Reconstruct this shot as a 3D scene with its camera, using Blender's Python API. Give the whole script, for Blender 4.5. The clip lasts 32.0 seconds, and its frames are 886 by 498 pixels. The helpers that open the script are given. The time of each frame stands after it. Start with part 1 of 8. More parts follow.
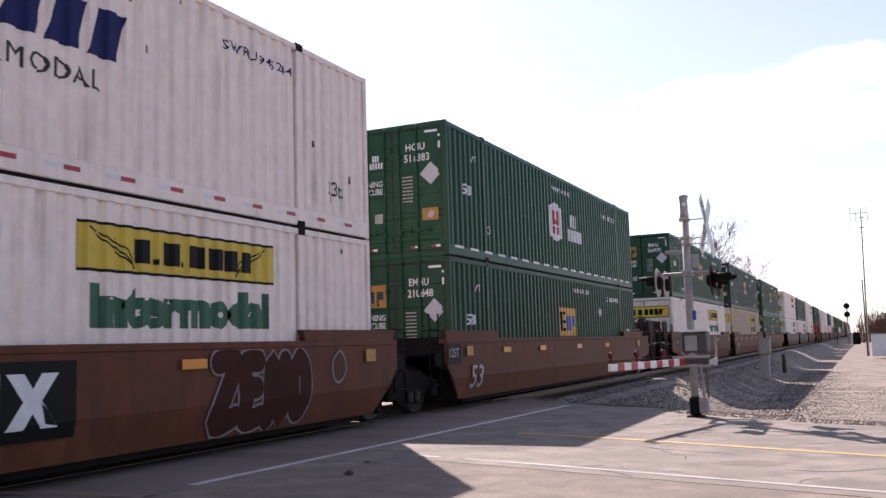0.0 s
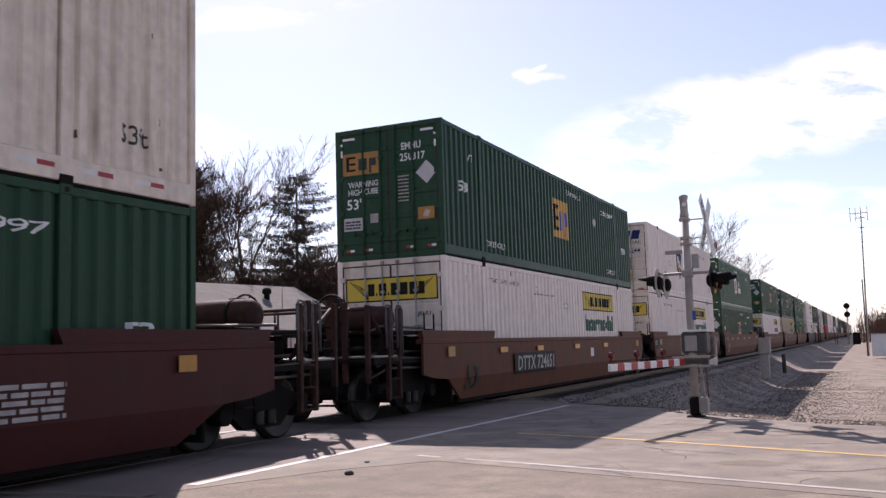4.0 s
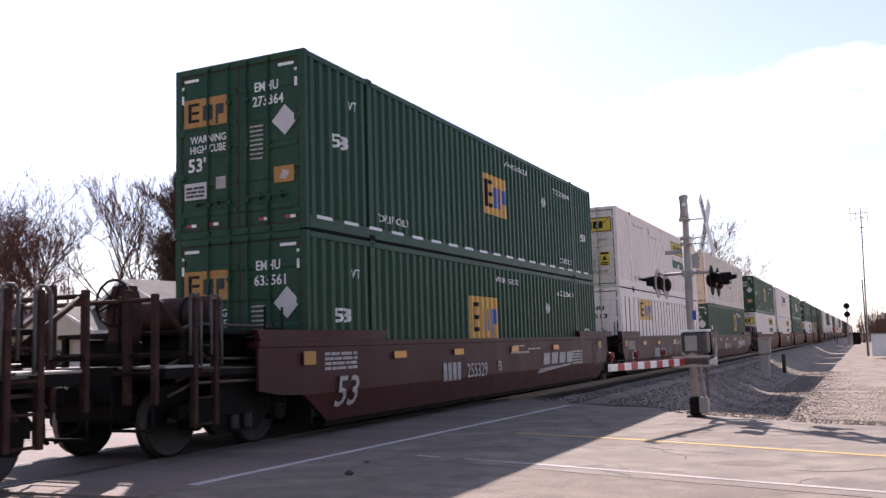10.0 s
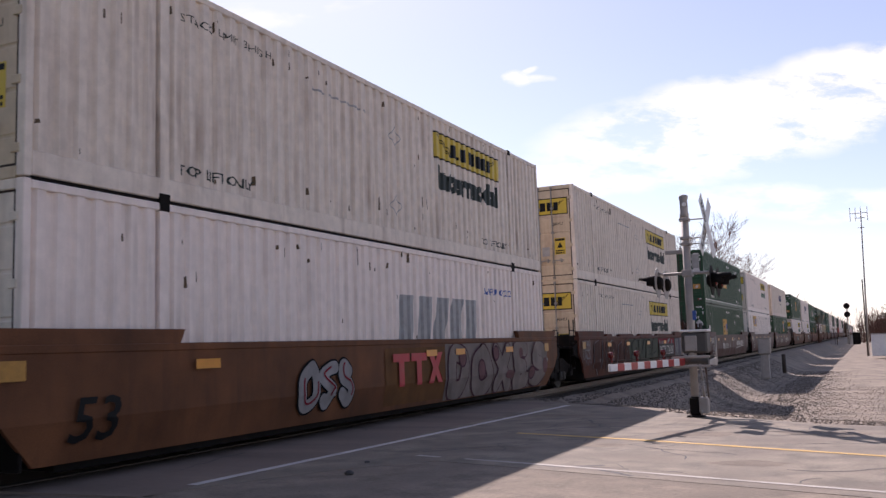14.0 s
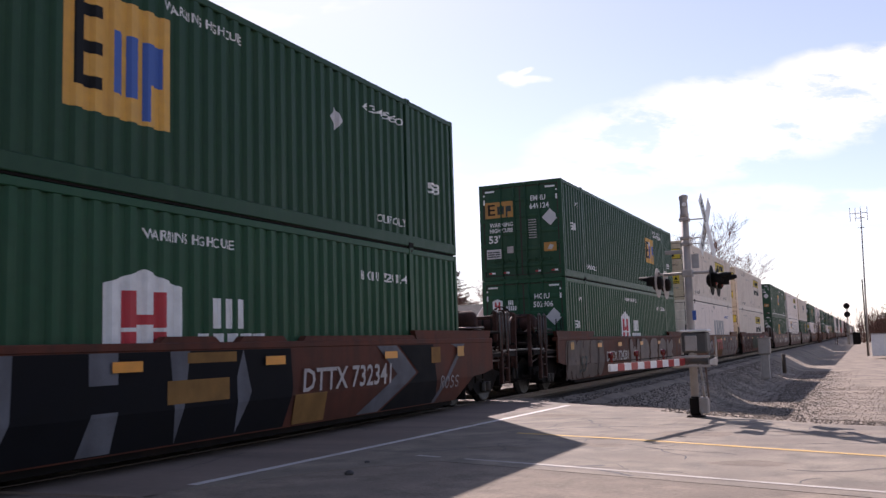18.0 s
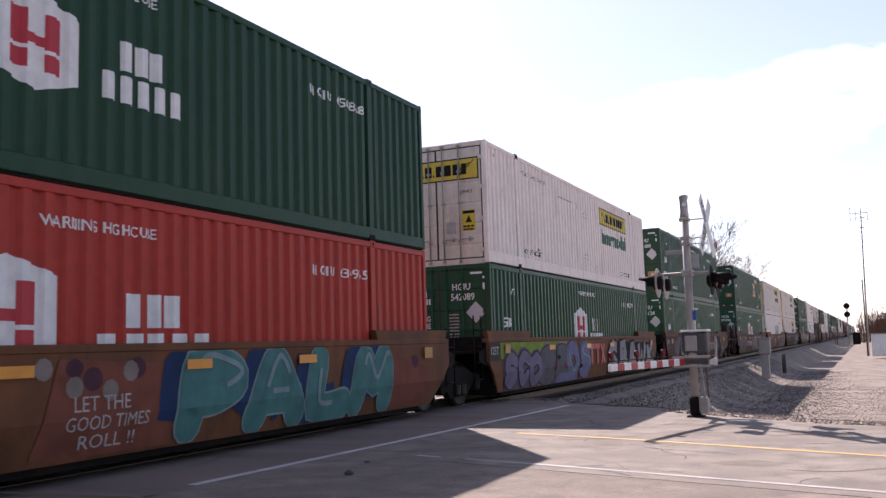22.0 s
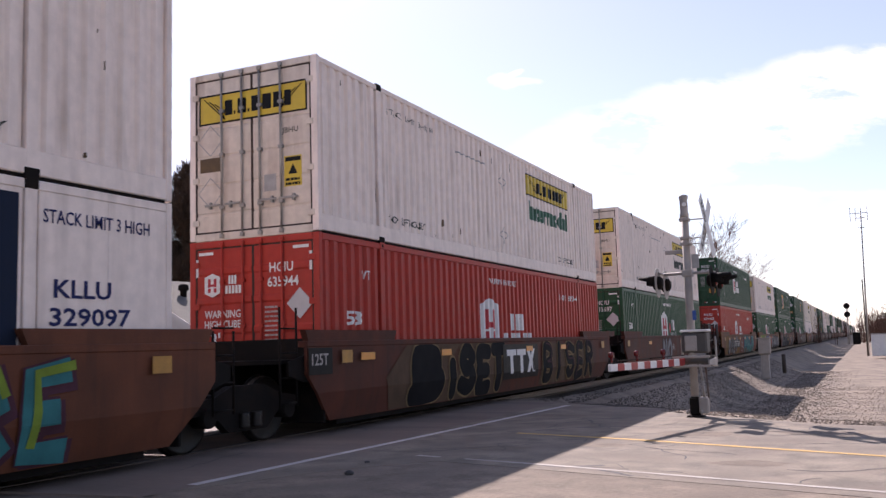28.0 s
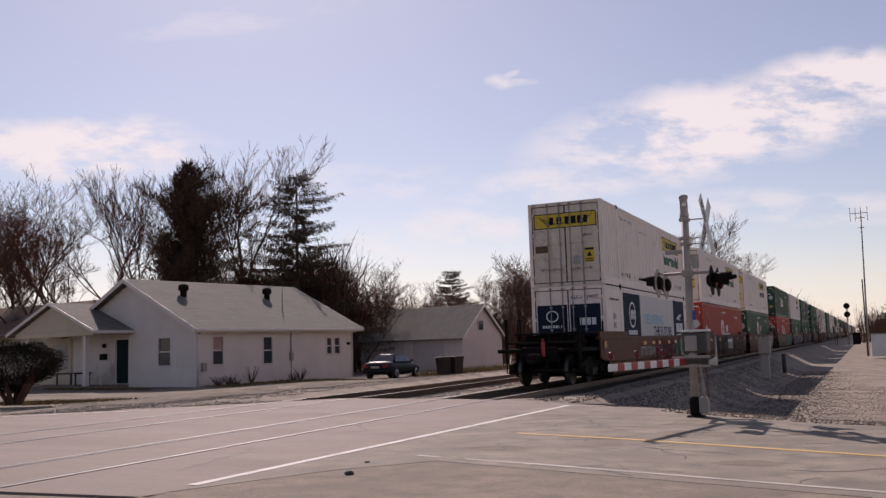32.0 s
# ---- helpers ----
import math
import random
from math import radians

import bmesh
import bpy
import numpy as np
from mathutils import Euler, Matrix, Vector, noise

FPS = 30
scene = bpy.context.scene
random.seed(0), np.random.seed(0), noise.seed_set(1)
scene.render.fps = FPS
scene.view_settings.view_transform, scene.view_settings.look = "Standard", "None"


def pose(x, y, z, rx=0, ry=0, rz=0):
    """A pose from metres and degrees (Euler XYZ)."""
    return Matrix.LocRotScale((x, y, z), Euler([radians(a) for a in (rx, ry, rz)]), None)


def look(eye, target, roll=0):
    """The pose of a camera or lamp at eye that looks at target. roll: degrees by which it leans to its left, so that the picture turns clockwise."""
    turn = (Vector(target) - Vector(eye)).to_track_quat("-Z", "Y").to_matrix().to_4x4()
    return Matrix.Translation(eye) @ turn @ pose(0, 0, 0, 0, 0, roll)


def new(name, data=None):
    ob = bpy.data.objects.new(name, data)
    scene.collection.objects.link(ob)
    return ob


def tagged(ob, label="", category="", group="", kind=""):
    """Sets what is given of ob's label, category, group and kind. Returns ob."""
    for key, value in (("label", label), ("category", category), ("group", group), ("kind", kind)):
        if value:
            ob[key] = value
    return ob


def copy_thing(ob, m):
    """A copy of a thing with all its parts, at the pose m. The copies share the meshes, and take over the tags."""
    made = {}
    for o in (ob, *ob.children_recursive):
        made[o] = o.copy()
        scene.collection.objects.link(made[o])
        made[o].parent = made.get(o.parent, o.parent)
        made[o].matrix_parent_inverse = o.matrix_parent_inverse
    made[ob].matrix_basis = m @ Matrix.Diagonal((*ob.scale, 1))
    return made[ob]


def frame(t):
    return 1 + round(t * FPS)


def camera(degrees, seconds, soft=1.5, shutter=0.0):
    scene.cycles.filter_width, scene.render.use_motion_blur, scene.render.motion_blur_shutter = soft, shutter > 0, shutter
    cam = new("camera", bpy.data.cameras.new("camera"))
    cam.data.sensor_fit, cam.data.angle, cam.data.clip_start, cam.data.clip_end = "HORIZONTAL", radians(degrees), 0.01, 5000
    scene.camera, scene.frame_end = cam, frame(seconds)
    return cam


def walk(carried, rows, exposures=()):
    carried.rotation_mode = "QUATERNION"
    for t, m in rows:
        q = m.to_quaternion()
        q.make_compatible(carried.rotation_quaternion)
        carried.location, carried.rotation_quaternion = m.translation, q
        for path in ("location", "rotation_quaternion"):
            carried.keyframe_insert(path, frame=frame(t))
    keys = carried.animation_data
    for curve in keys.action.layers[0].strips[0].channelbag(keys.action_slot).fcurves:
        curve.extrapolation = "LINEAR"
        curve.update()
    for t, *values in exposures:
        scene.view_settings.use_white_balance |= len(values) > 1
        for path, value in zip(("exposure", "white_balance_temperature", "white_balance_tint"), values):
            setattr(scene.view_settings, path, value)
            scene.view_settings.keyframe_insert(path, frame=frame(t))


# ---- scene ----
CLIP = 32.0
EYE = (0.0, 0.0, 1.32)
cam = camera(52.45, CLIP, soft=1.4, shutter=0.07)
CAM_POSE = pose(*EYE, 96.135, 1.7715, 25.093)
walk(cam, [(0.0, CAM_POSE), (CLIP, CAM_POSE)],
     exposures=[(0.0, 0.76, 6420, 26), (1.0, 0.44, 6420, 26), (3.5, 0.42, 6420, 26), (6.0, 0.54, 6420, 26), (8.0, 0.40, 6420, 26), (9.0, 0.50, 6420, 26), (10.0, 0.78, 6420, 26), (11.0, 0.36, 6420, 26), 
                (14.0, 0.38, 6420, 26), (17.0, 0.42, 6420, 26), (18.0, 0.46, 6420, 26), (19.0, 0.84, 6420, 26), (21.0, 0.79, 6420, 26), (23.0, 0.62, 6420, 26), (24.0, 0.32, 6420, 26), (28.0, 0.57, 6420, 26), (30.0, 0.48, 6420, 26), (31.0, 0.02, 6800, 26), (32.0, -0.26, 6800, 26)])

# the sun stands behind the train, the sky is thinly clouded
SUN_AZ, SUN_EL = -37.0, 40.0
world = bpy.data.worlds.new("sky")
scene.world = world
world.use_nodes = True
wn, wl = world.node_tree.nodes, world.node_tree.links
wn.clear()
sky = wn.new("ShaderNodeTexSky")
sky.sky_type = "NISHITA"
sky.sun_disc = False
sky.sun_elevation, sky.sun_rotation = radians(SUN_EL), radians(SUN_AZ)
sky.air_density, sky.dust_density, sky.ozone_density = 1.0, 0.3, 1.5
wbg = wn.new("ShaderNodeBackground")
wbg.inputs["Strength"].default_value = 0.1
wout = wn.new("ShaderNodeOutputWorld")
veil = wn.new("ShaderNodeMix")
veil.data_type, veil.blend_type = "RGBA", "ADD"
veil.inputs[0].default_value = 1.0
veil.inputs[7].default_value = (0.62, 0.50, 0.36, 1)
hazy = wn.new("ShaderNodeTexSky")
hazy.sky_type = "NISHITA"
hazy.sun_disc = False
hazy.sun_elevation, hazy.sun_rotation = radians(SUN_EL), radians(SUN_AZ)
hazy.air_density, hazy.dust_density, hazy.ozone_density = 0.6, 2.0, 1.0
both_skies = wn.new("ShaderNodeMix")
both_skies.data_type = "RGBA"
both_skies.inputs[0].default_value = 0.09
wl.new(sky.outputs[0], both_skies.inputs[6])
wl.new(hazy.outputs[0], both_skies.inputs[7])
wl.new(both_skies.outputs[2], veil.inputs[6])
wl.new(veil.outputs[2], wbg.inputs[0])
wl.new(wbg.outputs[0], wout.inputs[0])

sun_data = bpy.data.lights.new("sun", "SUN")
sun_data.energy, sun_data.angle, sun_data.color = 5.0, radians(0.53), (1.0, 0.94, 0.86)
sun = new("sun", sun_data)
sun_way = Vector((math.sin(radians(SUN_AZ)) * math.cos(radians(SUN_EL)),
                  math.cos(radians(SUN_AZ)) * math.cos(radians(SUN_EL)), math.sin(radians(SUN_EL))))
sun.matrix_world = look(sun_way * 200, (0, 0, 0))


# ---------------------------------------------------------------- materials
def mat(name, col, rough=0.6, metal=0.0, var=0.25, scale=6.0, grain=60.0, dirt=None, dirt_amount=0.0,
        streak=False, bump=0.15, bump_scale=80.0, spec=0.5, by_object=0.0, island=0.0, stretch=(1, 1, 1), coat=0.0):
    """A painted or natural surface: base colour, coarse and fine variation, dirt (with runs down the face), fine relief."""
    m = bpy.data.materials.new(name)
    m.use_nodes = True
    n, l = m.node_tree.nodes, m.node_tree.links
    b = n["Principled BSDF"]
    tc = n.new("ShaderNodeTexCoord")
    mp = n.new("ShaderNodeMapping")
    mp.inputs["Scale"].default_value = stretch
    l.new(tc.outputs["Object"], mp.inputs[0])

    def noise_tex(sc, detail=4.0, src=None):
        t = n.new("ShaderNodeTexNoise")
        t.inputs["Scale"].default_value, t.inputs["Detail"].default_value = sc, detail
        l.new((src or mp).outputs[0], t.inputs["Vector"])
        return t

    def ramp(src, a, z, lo=0.0, hi=1.0):
        r = n.new("ShaderNodeMapRange")
        r.inputs["From Min"].default_value, r.inputs["From Max"].default_value = a, z
        r.inputs["To Min"].default_value, r.inputs["To Max"].default_value = lo, hi
        l.new(src, r.inputs["Value"])
        return r.outputs[0]

    def mix(kind, fac, a, z):
        x = n.new("ShaderNodeMix")
        x.data_type, x.blend_type = "RGBA", kind
        for sock, v in ((x.inputs[0], fac), (x.inputs[6], a), (x.inputs[7], z)):
            if isinstance(v, (int, float)):
                sock.default_value = v
            elif isinstance(v, tuple):
                sock.default_value = (*v, 1)
            else:
                l.new(v, sock)
        return x.outputs[2]

    coarse, fine = noise_tex(scale), noise_tex(grain, 3.0)
    dark = tuple(c * (1 - var) for c in col)
    light = tuple(min(1, c * (1 + var * 0.6)) for c in col)
    c = mix("MIX", ramp(coarse.outputs["Fac"], 0.3, 0.7), dark, light)
    c = mix("MULTIPLY", 1.0, c, mix("MIX", ramp(fine.outputs["Fac"], 0.3, 0.7), (1 - var * 0.5,) * 3, (1.0, 1.0, 1.0)))
    if dirt:
        if streak:
            mp2 = n.new("ShaderNodeMapping")
            mp2.inputs["Scale"].default_value = (1, 1, 0.12)
            l.new(tc.outputs["Object"], mp2.inputs[0])
            st = noise_tex(5.0, 6.0, mp2)
            st2 = noise_tex(0.7, 3.0)
            both = n.new("ShaderNodeMath")
            both.operation = "MULTIPLY"
            l.new(ramp(st.outputs["Fac"], 0.48, 0.8), both.inputs[0])
            l.new(ramp(st2.outputs["Fac"], 0.3, 0.7), both.inputs[1])
            f = ramp(both.outputs[0], 0.0, 1.0, 0.0, dirt_amount)
        else:
            st = noise_tex(scale * 0.5, 8.0)
            f = ramp(st.outputs["Fac"], 0.5, 0.75, 0.0, dirt_amount)
        c = mix("MIX", f, c, dirt)
    if by_object:
        oi = n.new("ShaderNodeObjectInfo")
        c = mix("MULTIPLY", 1.0, c, mix("MIX", oi.outputs["Random"], (1 - by_object,) * 3, (1.0, 1.0, 1.0)))
    if island:
        ge = n.new("ShaderNodeNewGeometry")
        c = mix("MULTIPLY", 1.0, c, mix("MIX", ge.outputs["Random Per Island"], (1 - island,) * 3, (1.0, 1.0, 1.0)))
    l.new(c, b.inputs["Base Color"])
    l.new(ramp(coarse.outputs["Fac"], 0.2, 0.8, max(0.05, rough - 0.1), min(1, rough + 0.12)), b.inputs["Roughness"])
    b.inputs["Metallic"].default_value = metal
    b.inputs["Specular IOR Level"].default_value = spec
    b.inputs["Coat Weight"].default_value = coat
    if bump:
        bt = noise_tex(bump_scale, 3.0)
        bp = n.new("ShaderNodeBump")
        bp.inputs["Strength"].default_value, bp.inputs["Distance"].default_value = bump, 0.02
        l.new(bt.outputs["Fac"], bp.inputs["Height"])
        l.new(bp.outputs[0], b.inputs["Normal"])
    return m


def glass(name, col=(0.05, 0.06, 0.07), rough=0.05):
    m = bpy.data.materials.new(name)
    m.use_nodes = True
    b = m.node_tree.nodes["Principled BSDF"]
    b.inputs["Base Color"].default_value = (*col, 1)
    b.inputs["Roughness"].default_value = rough
    b.inputs["Specular IOR Level"].default_value = 0.4
    return m


RUST, GRIME = (0.16, 0.07, 0.035), (0.12, 0.10, 0.08)
M = {
    "white": mat("white_paint", (0.87, 0.745, 0.665), 0.55, var=0.08, dirt=(0.30, 0.23, 0.18), dirt_amount=0.7, streak=True, bump=0.05),
    "white_old": mat("aged_white_paint", (0.77, 0.665, 0.56), 0.6, var=0.12, dirt=(0.24, 0.14, 0.08), dirt_amount=0.95, streak=True, bump=0.08),
    "cream": mat("cream_paint", (0.58, 0.46, 0.32), 0.6, var=0.12, dirt=(0.26, 0.14, 0.07), dirt_amount=0.9, streak=True, bump=0.08),
    "door_white": mat("door_white_paint", (0.66, 0.575, 0.49), 0.55, var=0.12, dirt=(0.25, 0.15, 0.09), dirt_amount=0.85, streak=True, bump=0.05),
    "green": mat("green_paint", (0.019, 0.060, 0.031), 0.45, spec=0.18, var=0.12, dirt=(0.06, 0.10, 0.06), dirt_amount=0.5, streak=True, bump=0.05),
    "green_hub": mat("bright_green_paint", (0.017, 0.070, 0.034), 0.42, spec=0.18, var=0.12, dirt=(0.06, 0.11, 0.06), dirt_amount=0.5, streak=True, bump=0.05),
    "green_dark": mat("dark_green_paint", (0.016, 0.045, 0.030), 0.45, spec=0.18, var=0.15, dirt=(0.05, 0.06, 0.04), dirt_amount=0.4, streak=True, bump=0.05),
    "red": mat("red_paint", (0.42, 0.045, 0.030), 0.45, spec=0.18, var=0.12, dirt=(0.25, 0.06, 0.04), dirt_amount=0.6, streak=True, bump=0.05),
    "tan": mat("tan_paint", (0.45, 0.34, 0.22), 0.55, var=0.12, dirt=RUST, dirt_amount=0.6, streak=True),
    "grimy": mat("grimy_brown_steel", (0.048, 0.021, 0.016), 0.75, spec=0.2, var=0.4, dirt=(0.10, 0.045, 0.03), dirt_amount=0.6, bump=0.2),
    "edge": mat("rusty_door_edge", (0.040, 0.022, 0.016), 0.8, var=0.3),
    "notice": mat("dark_brown_plate", (0.11, 0.065, 0.025), 0.6, var=0.3),
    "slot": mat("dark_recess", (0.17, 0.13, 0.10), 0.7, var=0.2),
    "brown": mat("brown_car_paint", (0.145, 0.050, 0.026), 0.6, spec=0.18, var=0.3, scale=1.5, dirt=(0.035, 0.022, 0.017), dirt_amount=0.9, streak=True, bump=0.1),
    "ochre": mat("faded_ochre_car_paint", (0.175, 0.070, 0.031), 0.65, spec=0.18, var=0.4, scale=1.2, dirt=(0.06, 0.03, 0.02), dirt_amount=0.95, streak=True, bump=0.1),
    "brown_old": mat("weathered_brown_car_paint", (0.105, 0.033, 0.020), 0.65, spec=0.18, var=0.35, scale=1.5, dirt=(0.028, 0.02, 0.016), dirt_amount=0.95, streak=True, bump=0.1),
    "maroon": mat("maroon_car_paint", (0.060, 0.014, 0.013), 0.5, spec=0.18, var=0.2, scale=1.5, dirt=(0.05, 0.03, 0.025), dirt_amount=0.8, streak=True, bump=0.1),
    "black": mat("black_steel", (0.009, 0.007, 0.006), 0.8, spec=0.15, var=0.35, dirt=(0.03, 0.017, 0.012), dirt_amount=0.5, bump=0.2),
    "wheel": mat("wheel_steel", (0.010, 0.008, 0.007), 0.5, metal=0.2, var=0.3, dirt=(0.04, 0.02, 0.012), dirt_amount=0.4),
    "tread": mat("polished_tread", (0.13, 0.115, 0.105), 0.4, metal=0.6, var=0.1, bump=0.02),
    "galv": mat("galvanised_steel", (0.36, 0.325, 0.295), 0.6, metal=0.1, var=0.15, dirt=(0.16, 0.14, 0.125), dirt_amount=0.6, streak=True),
    "zinc": mat("worn_zinc_rod", (0.36, 0.34, 0.31), 0.5, metal=0.5, var=0.25, dirt=RUST, dirt_amount=0.5),
    "rail": mat("rail_steel", (0.12, 0.09, 0.075), 0.45, metal=0.5, var=0.2, dirt=RUST, dirt_amount=0.6),
    "yellow": mat("yellow_panel", (0.61, 0.43, 0.03), 0.45, var=0.08, dirt=(0.4, 0.28, 0.05), dirt_amount=0.4, streak=True, bump=0.03),
    "orange": mat("orange_panel", (0.62, 0.33, 0.05), 0.5, var=0.1, dirt=(0.35, 0.18, 0.06), dirt_amount=0.5, streak=True, bump=0.03),
    "orange_dull": mat("faded_orange_panel", (0.40, 0.19, 0.03), 0.5, var=0.2, dirt=(0.2, 0.09, 0.03), dirt_amount=0.7, streak=True, bump=0.03),
    "reflector": mat("amber_reflector", (0.70, 0.27, 0.02), 0.35, var=0.1, bump=0.03),
    "reflector_dull": mat("dull_amber_reflector", (0.46, 0.22, 0.03), 0.45, var=0.25, bump=0.03),
    "reflector_y": mat("yellow_reflector", (0.66, 0.36, 0.015), 0.45, var=0.1, bump=0.03),
    "ink": mat("black_lettering", (0.011, 0.011, 0.012), 0.5, spec=0.12, var=0.2, bump=0.03),
    "ink_green": mat("green_lettering", (0.015, 0.10, 0.05), 0.5, var=0.1, bump=0.03),
    "ink_grey": mat("dark_grey_lettering", (0.05, 0.06, 0.055), 0.55, spec=0.12, var=0.2, bump=0.03),
    "ink_navy": mat("navy_lettering", (0.02, 0.025, 0.10), 0.5, spec=0.12, var=0.15, bump=0.03),
    "ink_blue": mat("blue_lettering", (0.03, 0.09, 0.34), 0.5, var=0.1, bump=0.03),
    "ink_sky": mat("sky_blue_lettering", (0.20, 0.40, 0.55), 0.6, var=0.1, bump=0.03),
    "ink_white": mat("white_lettering", (0.72, 0.71, 0.69), 0.55, var=0.12, bump=0.03),
    "ink_pale": mat("worn_white_lettering", (0.42, 0.38, 0.36), 0.6, var=0.3, bump=0.03),
    "ink_red": mat("red_lettering", (0.45, 0.02, 0.03), 0.5, var=0.1, bump=0.03),
    "navy": mat("navy_panel", (0.010, 0.018, 0.040), 0.75, spec=0.2, var=0.15, bump=0.03),
    "pale": mat("pale_grey_panel", (0.50, 0.48, 0.48), 0.5, var=0.08, bump=0.03),
    "tape_red": mat("red_tape", (0.38, 0.02, 0.025), 0.35, var=0.1, bump=0.03),
    "grille": mat("grey_plate", (0.35, 0.34, 0.33), 0.5, var=0.2),
}


# ---------------------------------------------------------------- mesh tools
class Mesh:
    """Gathers vertices and faces of one part."""

    def __init__(self):
        self.v, self.f, self.s = [], [], []

    def add(self, vs, fs, smooth=False):
        o = len(self.v)
        self.v += [tuple(x) for x in vs]
        self.f += [tuple(i + o for i in f) for f in fs]
        self.s += [smooth] * len(fs)
        return self

    def box(self, a, b, bev=0.0):
        lo = [min(p, q) for p, q in zip(a, b)]
        hi = [max(p, q) for p, q in zip(a, b)]
        if bev <= 0:
            vs = [(x, y, z) for x in (lo[0], hi[0]) for y in (lo[1], hi[1]) for z in (lo[2], hi[2])]
            return self.add(vs, [(0, 1, 3, 2), (4, 6, 7, 5), (0, 4, 5, 1), (2, 3, 7, 6), (0, 2, 6, 4), (1, 5, 7, 3)])
        bev = min([bev] + [(h - g) * 0.45 for g, h in zip(lo, hi)])
        vs, ix = [], {}
        for c in range(8):
            s = ((c >> 2) & 1, (c >> 1) & 1, c & 1)
            for ax in range(3):
                p = []
                for k in range(3):
                    full = hi[k] if s[k] else lo[k]
                    p.append(full if k == ax else full + (-bev if s[k] else bev))
                ix[c, ax] = len(vs)
                vs.append(p)
        fs = []
        for ax in range(3):
            b1, b2 = [1 << (2 - k) for k in range(3) if k != ax]
            me = 1 << (2 - ax)
            for side in (0, me):
                q = [side, side | b1, side | b1 | b2, side | b2]
                fs.append(tuple(ix[c, ax] for c in (q if (side > 0) == (ax != 1) else q[::-1])))
            k1, k2 = [k for k in range(3) if k != ax]
            for s1 in (0, b1):
                for s2 in (0, b2):
                    c0, c1 = s1 | s2, s1 | s2 | me
                    q = (ix[c0, k1], ix[c1, k1], ix[c1, k2], ix[c0, k2])
                    flip = ((s1 > 0) != (s2 > 0)) == (ax != 1)
                    fs.append(q[::-1] if flip else q)
        for c in range(8):
            t = (ix[c, 0], ix[c, 1], ix[c, 2])
            fs.append(t if bin(c).count("1") % 2 else t[::-1])
        return self.add(vs, fs)

    def tube(self, a, b, r, r2=None, n=8, caps=True):
        a, b = Vector(a), Vector(b)
        r2 = r if r2 is None else r2
        d = (b - a).normalized()
        u = d.orthogonal().normalized()
        w = d.cross(u)
        vs = []
        for c, q in ((a, r), (b, r2)):
            vs += [c + (u * math.cos(2 * math.pi * i / n) + w * math.sin(2 * math.pi * i / n)) * q for i in range(n)]
        self.add(vs, [(i, (i + 1) % n, n + (i + 1) % n, n + i) for i in range(n)], True)
        if caps:
            o = len(self.v) - 2 * n
            self.f += [tuple(o + i for i in range(n))[::-1], tuple(o + n + i for i in range(n))]
            self.s += [False, False]
        return self

    def path(self, pts, r, n=6):
        for a, b in zip(pts, pts[1:]):
            self.tube(a, b, r, n=n)
        return self

    def prism(self, poly, axis, a, b):
        """A polygon given in the other two axes (in order), drawn out along axis from a to b."""
        k = len(poly)

        def put(p, h):
            return {0: (h, p[0], p[1]), 1: (p[0], h, p[1]), 2: (p[0], p[1], h)}[axis]

        vs = [put(p, a) for p in poly] + [put(p, b) for p in poly]
        return self.add(vs, [tuple(range(k))[::-1], tuple(range(k, 2 * k))] + [(i, (i + 1) % k, k + (i + 1) % k, k + i) for i in range(k)])

    def lathe(self, prof, centre, axis=(1, 0, 0), n=20, smooth=True, caps=True):
        """prof: (along, radius) pairs."""
        d = Vector(axis).normalized()
        u = d.orthogonal().normalized()
        w = d.cross(u)
        c = Vector(centre)
        vs = [c + d * h + (u * math.cos(2 * math.pi * i / n) + w * math.sin(2 * math.pi * i / n)) * r for h, r in prof for i in range(n)]
        fs = [(j * n + i, j * n + (i + 1) % n, (j + 1) * n + (i + 1) % n, (j + 1) * n + i) for j in range(len(prof) - 1) for i in range(n)]
        self.add(vs, fs, smooth)
        if not caps:
            return self
        o = len(self.v) - len(vs)
        self.f += [tuple(o + i for i in range(n))[::-1], tuple(o + (len(prof) - 1) * n + i for i in range(n))]
        self.s += [False, False]
        return self

    def data(self, name, material, fix=True):
        me = bpy.data.meshes.new(name)
        me.from_pydata(self.v, [], self.f)
        me.polygons.foreach_set("use_smooth", self.s)
        if fix:
            bm = bmesh.new()
            bm.from_mesh(me)
            bmesh.ops.recalc_face_normals(bm, faces=bm.faces)
            bm.to_mesh(me)
            bm.free()
        for x in (material if isinstance(material, (list, tuple)) else [material]):
            me.materials.append(M[x] if isinstance(x, str) else x)
        me.update()
        return me


def part(name, mesh, material, parent=None, label="", m=None, fix=True):
    """Links a gathered mesh (or finished mesh data) as one object under its thing or part."""
    me = mesh if isinstance(mesh, bpy.types.Mesh) else mesh.data(name, material, fix)
    ob = new(name, me)
    if parent:
        ob.parent = parent
    if m is not None:
        ob.matrix_basis = m
    if label:
        tagged(ob, label)
    return ob


def thing(name, label, category, group="", kind="", m=None):
    e = new(name)
    e.empty_display_size = 0.2
    if m is not None:
        e.matrix_basis = m
    return tagged(e, label, category, group, kind)


def box(a, b, bev=0.0):
    return Mesh().box(a, b, bev)


TEXTS = {}


